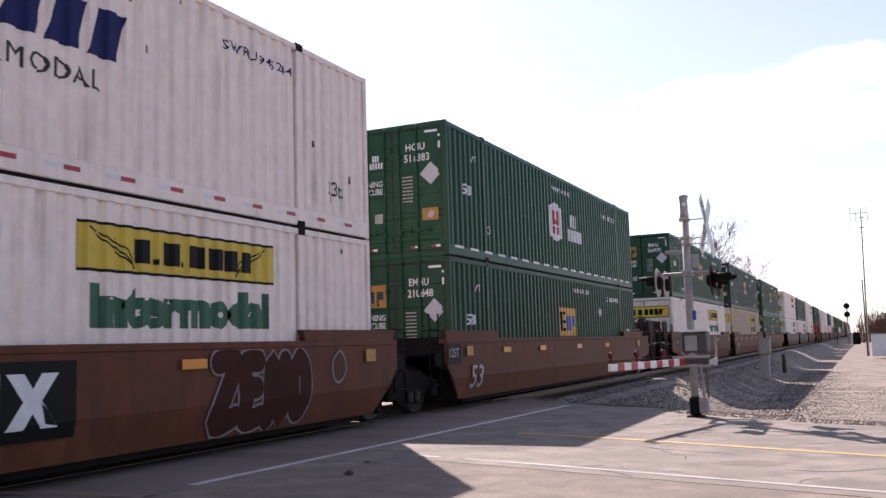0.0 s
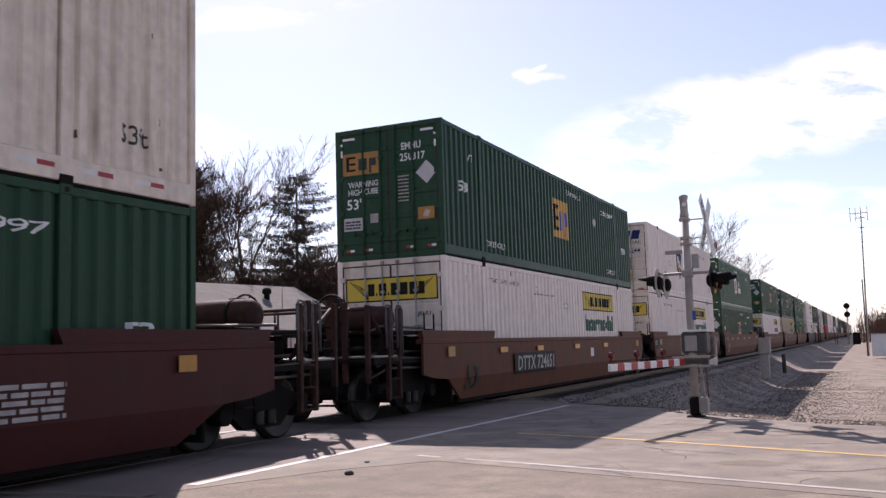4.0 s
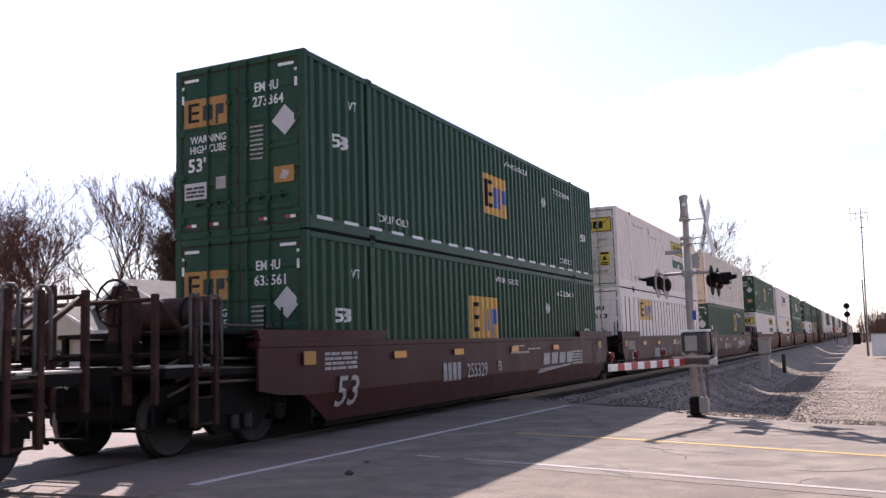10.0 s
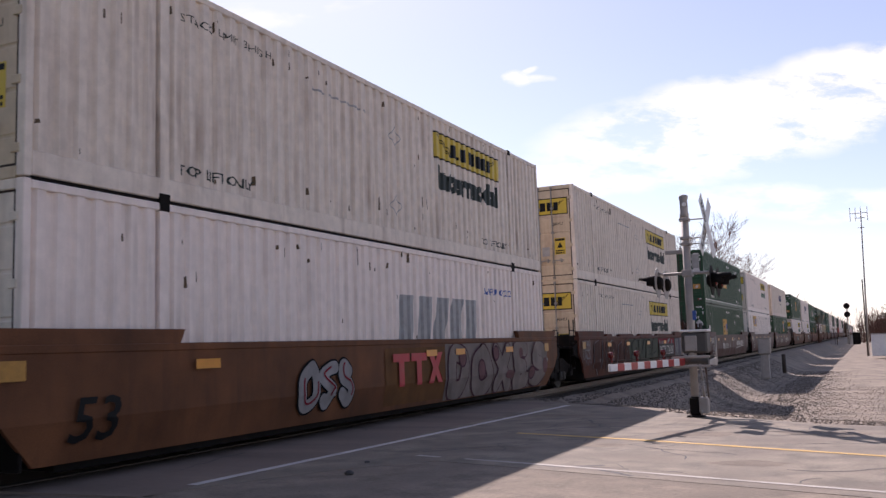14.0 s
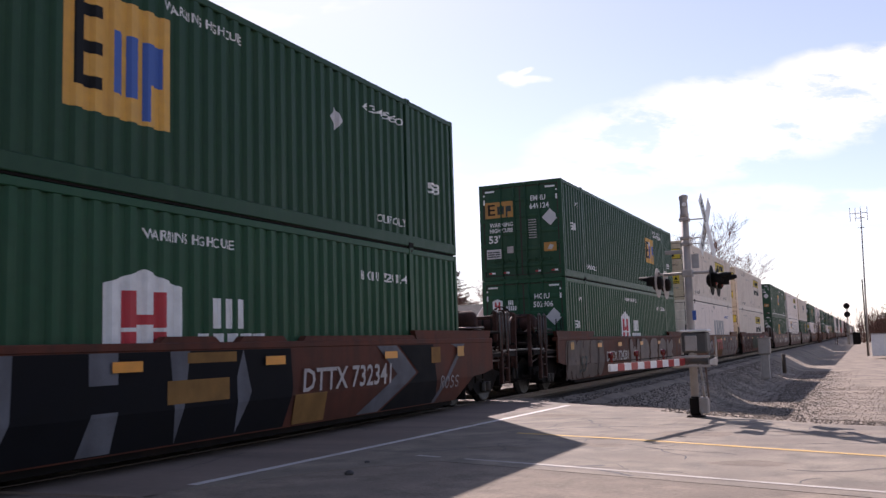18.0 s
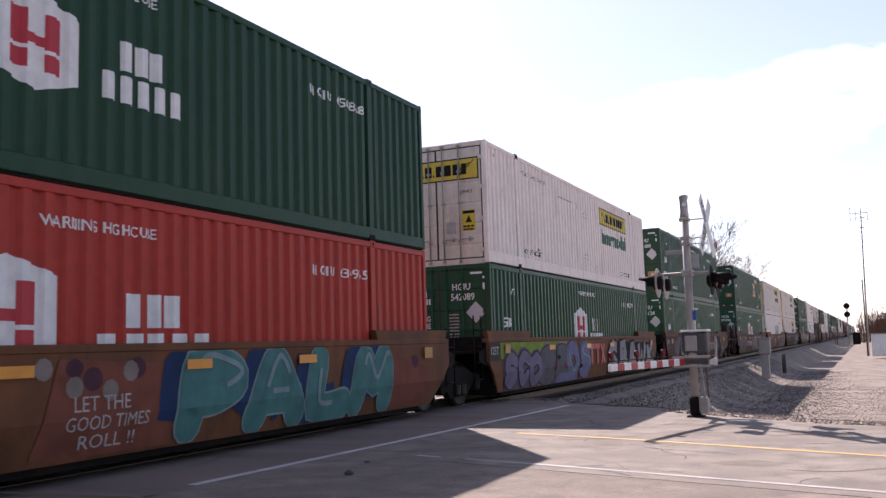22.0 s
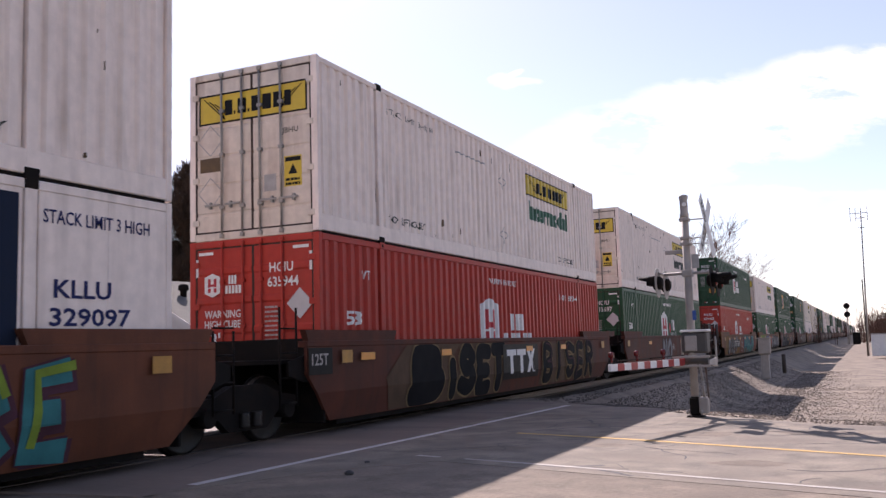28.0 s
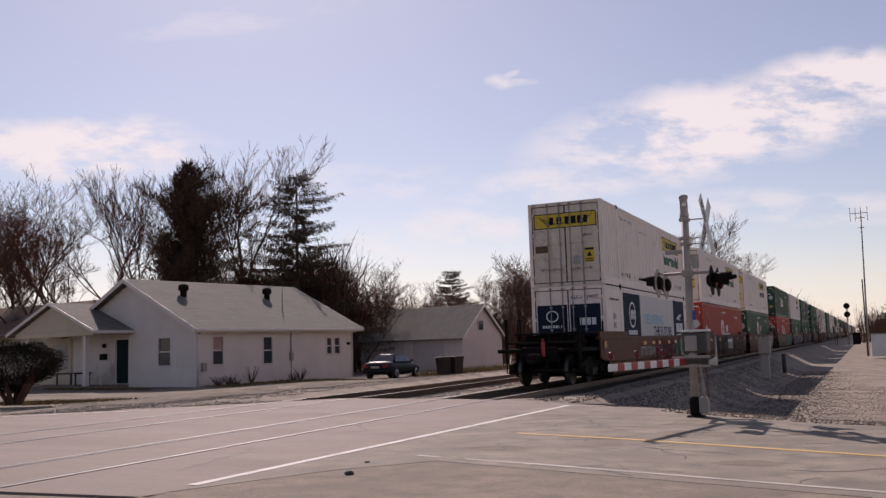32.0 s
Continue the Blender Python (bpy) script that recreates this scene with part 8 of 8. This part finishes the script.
# well 10
container("wave", "green", "green", H_LABEL, UP, 10, hub_pool("650868"))
container("wave", "red", "red", R_LABEL, LOW, 10, hub_pool("634965", badge=(6.15, 0.85, 7.45, 2.1), words=(7.95, 0.92, 9.9, 1.75)))
well_car("ochre", 10, "brown well car with a silver tag and a teal tag", car_marks("53", "DTTX 732341", (3.85, 0.70, 6.2, 1.06), rear_ink="ink", reflect=(1.4, 3.7, 6.5, 9.2, 11.6)) + painted("gold", rect(0.2, 0.3, 1.3, 1.0), rect(5.0, 0.24, 6.6, 0.60), rect(0.4, 1.02, 2.3, 1.34)) +
         tag("ONLV", 1.3, 0.25, 5.4, 1.345, "silver", "black", None, 0.25, 0.3, drop="char", round_=False, rim=0.05) + tag_lines("PEDS", 4.55, 1.1, 5.5, 1.33, "silver", 0.025) +
         [("lettering", text_in("LET THE", 7.5, 0.74, 8.3, 0.90, 0.0), "ink_pale", 0.01), ("lettering", text_in("GOOD TIMES", 7.4, 0.54, 8.6, 0.69, 0.0), "ink_pale", 0.01), ("lettering", text_in("ROLL !!", 7.6, 0.34, 8.4, 0.49, 0.0), "ink_pale", 0.01)] +
         painted("coral", poly((7.0, 0.3), (9.0, 0.26), (9.2, 1.2), (7.3, 1.3))) + painted("cream", *[poly(*[(a + 0.12 * math.cos(q), b + 0.12 * math.sin(q)) for q in [k * 0.7 for k in range(9)]]) for a, b in ((7.5, 1.0), (8.3, 1.15), (8.0, 0.95), (7.1, 1.2))], lift=0.006) +
         painted("coral", poly((7.2, 0.26), (9.0, 0.26), (8.9, 0.9), (8.3, 0.7)), poly((14.3, 0.26), (15.9, 0.3), (16.1, 0.9), (15.1, 1.1), (14.5, 1.3)), lift=0.004) + spots("plum", 0.0045, (7.5, 1.2, 0.12, 0.1), (7.75, 1.08, 0.14, 0.13), (8.4, 1.18, 0.14, 0.12), (15.4, 1.05, 0.12, 0.12)) + tag("PALM", 9.05, 0.24, 14.5, 1.375, "verdigris", "ice", "ice", 0.46, 0.12, drop="navy", rim=0.03, shift=(-0.55, 0.1)))
# well 11
container("plate", "white", "door_white", "white corrugated container with a yellow panel and dark lettering", UP, 11, white_hauler("ink_grey", "JBHU", seed=37) + rust(208, 60))
container("wave", "green_hub", "green_hub", H_LABEL, LOW, 11, hub_pool("515597", badge=(6.55, 0.85, 7.8, 2.2), words=(8.35, 0.9, 9.77, 1.85)) + [("placard", "side", diamond(8.3, 1.5, 0.24), "ink_red", 0.006)])
well_car("brown_old", 11, "brown well car with a white bubble tag", car_marks("", "DTTX 732114", (10.25, 0.68, 12.8, 1.04), panel=False, reflect=(3.0, 9.4, 11.4, 14.3)) + tag("TAST", 12.95, 0.26, 16.9, 1.35, "white", "blue", None, 0.46, 0.12, halo="blue", rim=0.035) +
         tag("NO", 5.6, 0.3, 7.6, 1.34, "silver", "grey", None, 0.22, 0.2) + [("lettering", text_in(".46", 7.6, 0.85, 8.2, 1.1, 0.0), "ink_pale", 0.01)])
# well 12
container("plate", "white", "door_white", W_LABEL, UP, 12, white_hauler("ink_green", "JBHU", seed=41) + rust(209, 16))
container("wave", "red", "red", R_LABEL, LOW, 12, hub_pool("635944", badge=(6.5, 0.85, 7.75, 2.1), words=(7.9, 0.92, 10.0, 1.75)))
well_car("brown_old", 12, "brown well car with dark tags outlined in gold", car_marks("", reflect=(0.9, 4.0, 8.85, 11.6), ton=True) + three_marks(7.5, 0.62, 9.5, 1.18) + painted("tan", poly((2.0, 0.24), (7.2, 0.24), (7.6, 0.8), (7.0, 1.35), (2.6, 1.35), (1.8, 0.8))) +
         tag("B", 2.5, 0.24, 4.35, 1.35, "char", "sand", None, 0.42, 0.2, rim=0.04, seed=3) + tag("I", 4.2, 0.28, 4.95, 1.1, "char", "sand", None, 0.30, 0.1, rim=0.04) + tag("SET", 4.85, 0.24, 7.5, 1.35, "char", "sand", None, 0.34, 0.25, rim=0.04, seed=5) + painted("rust", poly((4.3, 0.9), (4.9, 1.3), (5.2, 1.0), (4.6, 0.7)), lift=0.004) + painted("tan", poly((9.95, 0.26), (14.4, 0.3), (15.0, 0.6), (14.4, 1.2), (10.2, 1.34))) + tag("BISER", 10.1, 0.26, 14.8, 1.34, "char", "sand", "plum", 0.25, 0.3, rim=0.04, seed=1))
# well 13, the last
container("plate", "white", "door_white", W_LABEL, UP, 13, white_hauler("ink_green", "JBHU", seed=43) + rust(210, 16))
container("flat", "white", "white", "white smooth-sided container with dark blue banners", LOW, 13, [
    ("banner", "side", rect(2.35, 0.16, 5.0, 2.72), "navy", 0.003), ("banner", "side", rect(5.0, 0.16, 11.5, 2.72), "pale", 0.003), ("banner", "side", rect(11.5, 0.16, 14.05, 2.72), "navy", 0.003),
    ("ring_emblem", "side", ring(3.7, 1.95, 0.52, 0.48, 0.08), "ink_white", 0.006), ("emblem_bars", "side", merge(blocks(3.35, 1.78, 4.05, 2.12, 3, 0.2, 0.3)), "ink_white", 0.006),
    ("name_lettering", "side", merge(blocks(3.0, 1.22, 4.4, 1.38, 9, 0, .25), blocks(3.2, 0.98, 4.2, 1.14, 6, 0, .25)), "ink_white", 0.006),
    ("lettering", "side", text_in("DELIVERING", 5.6, 1.62, 9.2, 2.02, 0.03), "ink_sky", 0.006), ("lettering", "side", text_in("THE FUTURE", 7.25, 1.15, 10.9, 1.55, 0.03), "ink_navy", 0.006),
    ("emblem", "side", poly((12.1, 1.9), (12.7, 2.1), (13.4, 2.15), (13.2, 2.0), (12.8, 1.95), (13.3, 1.85), (12.6, 1.88)), "pale", 0.006), ("name_lettering", "side", merge(blocks(12.0, 1.32, 13.6, 1.72, 4, 0, .2), blocks(12.0, 1.16, 13.6, 1.24, 12, 0, .3)), "ink_white", 0.006),
    ("lettering", "side", text_in("KLLU", 14.5, 1.66, 15.3, 1.86, 0.02), "ink_navy", 0.006), ("lettering", "side", text_in("329097", 14.45, 1.36, 15.6, 1.56, 0.02), "ink_navy", 0.006), ("lettering", "side", text_in("STACK LIMIT 3 HIGH", 14.35, 2.45, 15.9, 2.6, 0.01), "ink_navy", 0.006),
    ("lettering", "side", text_in("53 ft", 0.9, 1.75, 1.3, 1.95, 0.02), "ink_navy", 0.006), ("lettering", "side", text_in("XHC", 0.9, 1.45, 1.3, 1.65, 0.02), "ink_navy", 0.006), ("small_print", "side", bars(0.5, 2.4, 1.8, 2.5, 1, 3), "ink_grey", 0.006),
    ("banner", "end", rect(-1.1, 1.2, -0.05, 2.28), "navy", 0.004), ("banner", "end", rect(0.06, 1.2, 1.1, 2.28), "navy", 0.004), ("ring_emblem", "end", ring(-0.58, 1.9, 0.22, 0.2, 0.04), "ink_white", 0.008), ("name_lettering", "end", merge(blocks(-0.95, 1.5, -0.2, 1.6, 8, 0, .3)), "ink_white", 0.008),
    ("name_lettering", "end", blocks(0.25, 1.58, 0.95, 1.82, 4, 0, .2), "ink_white", 0.008), ("lettering", "end", text_in("KLLU 329097", 0.1, 2.46, 1.05, 2.58, 0.01), "ink_navy", 0.006)])
last = well_car("brown", 13, "brown well car with red and aqua tags, last of the train", car_marks("", "DTTX 732114", (3.9, 0.72, 6.3, 1.06), panel=False, end_at=-1.2, reflect=(4.4, 5.9, 7.05, 8.95, 10.4, 12.0)) + tag("RENSE", 6.35, 0.25, 10.7, 1.35, "crimson", "white", None, 0.27, 0.2, drop="rust", round_=False, rim=0.022, halo="crimson") + spots("silver", 0.035, (7.15, 0.98, 0.06, 0.05), (7.78, 0.92, 0.03, 0.07), (8.5, 0.8, 0.03, 0.07), (9.3, 1.12, 0.05, 0.05), (10.1, 1.05, 0.05, 0.05)) +
                tag("VSURE", 10.55, 0.28, 14.75, 1.35, "aqua", "plum", "lime", 0.26, 0.2, round_=False, rim=0.025, gleam=0.4, drop="plum", shift=(0.3, -0.2)))
# end-of-train device on the last coupler
part("train_end_device", Mesh().box((0.14, -3.41, 0.88), (0.26, -3.35, 1.34), 0.03).tube((0.2, -3.38, 1.33), (0.2, -3.38, 1.43), 0.035, n=10), "tape_red", last, "red end-of-train device on the coupler")
part("air_hose", Mesh().path([(0.3, -3.2, 0.8), (0.34, -3.5, 0.55), (0.3, -3.45, 0.25)], 0.03, 8), "black", last)

# ---- the wells ahead, far down the line
AHEAD = [("green_hub", "green"), ("green", "white"), ("green_dark", "tan"), ("green", "green_hub"), ("white", "white"), ("green_dark", "white"), ("white", "white"),
         ("green", "red"), ("white", "white"), ("white", "white"), ("green", "white"), ("white", "tan"), ("green", "green")]
for k in range(26):
    i = -1 - k
    a, b = AHEAD[k % len(AHEAD)]
    level = 2 if k == 0 else 1 if k < 5 else 0
    for col, fl in ((a, UP), (b, LOW)):
        white = col in ("white", "tan")
        mk = () if k > 6 else white_hauler("ink_green", "JBHU", seed=50 + k) if white else hub_pool("511383", badge=(6.75, 0.95, 8.0, 2.1), words=(8.4, 1.1, 9.9, 1.9)) + tape_row() if k == 0 and fl == UP else \
            green_pool("210848" if k == 0 else "266975", square=(7.3, 1.2, 8.9, 2.0), seed=k)
        lab = W_LABEL if col == "white" else "tan corrugated container far down the line" if white else H_LABEL if k == 0 and fl == UP else R_LABEL if col == "red" else G_LABEL
        container("plate" if white else "wave", col, "door_white" if white else col, lab, fl, i, mk, fine=level)
    well_car("brown" if k % 6 < 4 else "maroon", i, "brown articulated well car under stacked containers" if k % 6 < 4 else "maroon articulated well car under stacked containers", car_marks("53", ton=True) if k < 4 else (), fine=k < 3)
# ---------------------------------------------------------------- stones, cracks, grass, small things on the ground
def stones(name, label, count, seed, spot, size=(0.025, 0.06), material="stone"):
    """Loose stones: squashed eight-sided lumps, too many to count."""
    rnd = np.random.RandomState(seed)
    base = np.array([(1, 0, 0), (-1, 0, 0), (0, 1, 0), (0, -1, 0), (0, 0, 1), (0, 0, -1)], float)
    tri = np.array([(0, 2, 4), (2, 1, 4), (1, 3, 4), (3, 0, 4), (2, 0, 5), (1, 2, 5), (3, 1, 5), (0, 3, 5)])
    pts = []
    while len(pts) < count:
        p = spot(rnd)
        if p:
            pts.append(p)
    pts = np.array(pts)
    r = rnd.uniform(size[0], size[1], (count, 1, 1)) * rnd.uniform(0.6, 1.3, (count, 6, 1))
    a = rnd.uniform(0, 2 * np.pi, count)
    c, s = np.cos(a)[:, None], np.sin(a)[:, None]
    v = base[None] * r
    x, y = v[..., 0] * c - v[..., 1] * s, v[..., 0] * s + v[..., 1] * c
    v = np.stack([x, y, v[..., 2] * 0.75 + 0.3 * r[:, 0]], -1) + pts[:, None, :]
    f = (tri[None] + 6 * np.arange(count)[:, None, None]).reshape(-1, 3)
    me = bpy.data.meshes.new(name)
    me.from_pydata(v.reshape(-1, 3).tolist(), [], f.tolist())
    me.materials.append(M[material])
    return tagged(new(name, me), label, "gravel", kind="stuff")


def bank_spot(rnd):
    y = 18.6 + 50 * rnd.rand() ** 1.8
    x = -7.6 + 5.2 * rnd.rand() + 0.9 * abs(rnd.randn())
    if y < road_edge(x) + 0.25:
        return None
    return (x, y, ground_z(x, y))


def left_spot(rnd):
    y = 17.0 + 28 * rnd.rand() ** 1.3
    x = -11.2 - 12.5 * rnd.rand() ** 0.9
    edge = 21.3 + (x + 12.98) * 1.05 if x > -18.5 else 15.2
    if y < edge or abs(x + 13.2) < 0.72 or (x < -16 and rnd.rand() < 0.5):
        return None
    return (x, y, ground_z(x, y))


def near_spot(rnd):
    x, y = -6.3 + 6.4 * rnd.rand(), 5.4 + 4.2 * rnd.rand()
    if y > 9.3 - (x + 4.4) * 0.295 or (x < -4.6 and y > 6.9 + (x + 6.2) * 1.6):
        return None
    return (x, y, -0.006)


def pit_spot(rnd):
    x, y = -12 + 5.6 * rnd.rand(), 4.6 + 1.9 * rnd.rand()
    return (x, y, -0.33)


def verge_spot(rnd):
    x = -3.6 + 7.4 * rnd.rand()
    y = road_edge(x) + 0.05 + 34 * rnd.rand() ** 1.6
    return (x, y, ground_z(x, y))


stones("ballast_bank", "grey crushed stone bank beside the track", 26000, 81, bank_spot, (0.012, 0.030))
stones("ballast_far_side", "grey crushed stone between the tracks and the yard", 22000, 82, left_spot, (0.010, 0.030), "stone_pale")
stones("shoulder_gravel", "loose gravel on the broken shoulder", 900, 83, near_spot, (0.003, 0.007), "shoulder")
stones("ballast_pit", "dark crushed stone beside the crossing", 900, 84, pit_spot, (0.03, 0.06))
stones("verge_gravel", "scattered pale gravel on the verge", 15000, 85, verge_spot, (0.008, 0.026), "earth")


def crack(x, y, turn, length, seed, wid=0.018):
    """A dark crack wandering over the asphalt."""
    rnd = random.Random(seed)
    pts, a = [(x, y)], turn
    for k in range(int(length / 0.14)):
        a += rnd.uniform(-0.5, 0.5)
        x, y = x + 0.14 * math.cos(a), y + 0.14 * math.sin(a)
        pts.append((x, y))
    v, f = stroke(pts, wid)
    q = Mesh().add([(p[0] + rnd.uniform(-0.006, 0.006), p[1] + rnd.uniform(-0.006, 0.006), 0.0025) for p in v], f)
    tagged(part("crack", q, "tar", fix=False), "thin dark crack in the asphalt", "crack", "cracks in the road", "structure")


for k, (x, y, turn, ln, wid) in enumerate(((-5.6, 10.2, 0.5, 2.0, 0.03), (-3.4, 9.46, -0.25, 0.9, 0.07), (-2.6, 9.22, -0.3, 0.7, 0.05), (-4.6, 13.5, 1.0, 3.0, 0.025), (-2.5, 11.2, -1.2, 1.4, 0.02), (-5.0, 12.9, 0.0, 2.2, 0.05), (-3.8, 11.9, 0.1, 1.3, 0.03),
                                           (-1.9, 10.2, 1.9, 1.8, 0.02), (-4.2, 10.6, 2.0, 2.2, 0.02), (-1.0, 11.8, 0.6, 2.0, 0.02), (-5.4, 14.6, 0.4, 2.4, 0.03), (-3.0, 14.2, -0.4, 2.2, 0.025), (-0.8, 9.6, -0.2, 1.4, 0.03), (-5.5, 16.6, 0.2, 2.0, 0.03), (-4.5, 15.2, -0.5, 2.5, 0.02),
                                           (-7.6, 12.0, 1.5, 3.0, 0.015), (-7.2, 8.2, 1.4, 2.4, 0.012))):
    crack(x, y, turn, ln, 100 + k, wid)
crack_rnd = random.Random(77)
for k in range(26):
    x = crack_rnd.uniform(-5.4, 1.5)
    crack(x, crack_rnd.uniform(9.2 - 0.3 * (x + 4), 14.2 - 0.3 * (x + 0.7)), crack_rnd.uniform(0, 6.28), crack_rnd.uniform(0.4, 1.5), 300 + k, crack_rnd.uniform(0.008, 0.018))


def patch_shape(x, y, r, seed, material, label):
    rnd = random.Random(seed)
    pts = [(x + r * rnd.uniform(0.6, 1.2) * math.cos(a), y + 0.55 * r * rnd.uniform(0.6, 1.2) * math.sin(a)) for a in [2 * math.pi * k / 16 for k in range(16)]]
    q = Mesh().add([(a, b, 0.0015) for a, b in pts], [tuple(range(16))])
    tagged(part("road_patch", q, material, fix=False), label, "road patch", "patches in the road", "structure")


for k, (x, y, r) in enumerate(((-4.4, 10.9, 0.5), (-2.2, 12.9, 0.7), (-1.2, 10.0, 0.4), (-5.2, 15.8, 0.6), (-3.2, 11.4, 0.35), (-0.6, 13.2, 0.6))):
    patch_shape(x, y, r, 130 + k, "shoulder", "darker worn patch in the asphalt")

lump = thing("debris", "small dark lump of rubbish on the shoulder", "debris", m=pose(-5.05, 8.35, 0.0))
part("lump", Mesh().lathe([(0, 0.045), (0.025, 0.055), (0.05, 0.02)], (0, 0, -0.008), (0, 0, 1), 7), "tar", lump)
lump = thing("debris", "small dark lump of rubbish on the shoulder", "debris", m=pose(-5.35, 9.25, 0.0))
part("lump", Mesh().lathe([(0, 0.03), (0.02, 0.035), (0.03, 0.02)], (0, 0, -0.012), (0, 0, 1), 7), "tar", lump)


def grass(name, label, count, seed, spot, tall=(0.06, 0.16)):
    rnd = random.Random(seed)
    vs, fs = [], []
    while len(fs) < count:
        p = spot(rnd)
        h = rnd.uniform(*tall)
        w = Vector((rnd.uniform(-1, 1), rnd.uniform(-1, 1), 0)).normalized() * rnd.uniform(0.012, 0.03)
        o = len(vs)
        vs += [Vector(p) - w, Vector(p) + w, Vector(p) + Vector((rnd.uniform(-0.06, 0.06), rnd.uniform(-0.06, 0.06), h))]
        fs.append((o, o + 1, o + 2))
    m = Mesh()
    m.add(vs, fs)
    tagged(part(name, m, "grass", fix=False), label, "grass", kind="stuff")


def yard_spot(rnd):
    a, b = rnd.uniform(-9, 12), rnd.uniform(0.2, 2.2)
    p = Vector((-27.35, 32.2, 0)) + U * (a if a > 0 else -2.4) + Vector((0.985, -0.174, 0)) * (b if a > 0 else a * 0.9)
    return (p.x, p.y, ground_z(p.x, p.y))


def garage_spot(rnd):
    x, y = rnd.uniform(-24.5, -17.5), rnd.uniform(47, 56)
    return (x, y, ground_z(x, y))


grass("yard_grass", "thin dry winter grass along the house", 5000, 91, yard_spot)
def shrub_spot(rnd):
    a = rnd.random()
    x, y = -31.5 + 8.2 * a + rnd.uniform(-0.5, 0.5), 19.3 + 4.0 * a + rnd.uniform(-1.0, 1.0)
    return (x, y, ground_z(x, y))


grass("yard_grass", "yellowish winter grass round the shrub", 7000, 93, shrub_spot, (0.03, 0.10))
grass("yard_grass", "dry weeds beside the garage", 3000, 92, garage_spot, (0.1, 0.5))


def hedge_plant(x, y, h, seed):
    rnd = random.Random(seed)
    t = thing("garden_plant", "dry dark plant against the house wall", "plant", "plants along the wall", m=pose(x, y, -0.22))
    q = Mesh()
    for k in range(26):
        a = rnd.uniform(0, 6.28)
        q.tube((0, 0, 0), (rnd.uniform(0.1, 0.5) * math.cos(a), rnd.uniform(0.1, 0.5) * math.sin(a), h * rnd.uniform(0.5, 1.0)), 0.014, 0.005, n=4, caps=False)
    part("stems", q, "bark", t, fix=False)


for k, (s, h) in enumerate(((0.9, 0.5), (1.5, 0.6), (1.9, 0.4), (2.9, 0.9), (5.7, 0.5), (6.2, 0.7))):
    p = Vector((-27.35, 32.2, 0)) + U * s + Vector((0.985, -0.174, 0)) * 0.45
    hedge_plant(p.x, p.y, h, 140 + k)


def motions():
    walk(clouds, [(t, CLOUD_POSE @ Matrix.Translation((-1.75 * UNIT * t, -0.35 * UNIT * t, 0))) for t in (0, 16, 32)])
    for ob, i, floor in TRAIN:
        y = rear_of(i)
        walk(ob, [(t, pose(TRACK_X, y + run(t), floor)) for t in KEY_TIMES])


motions()
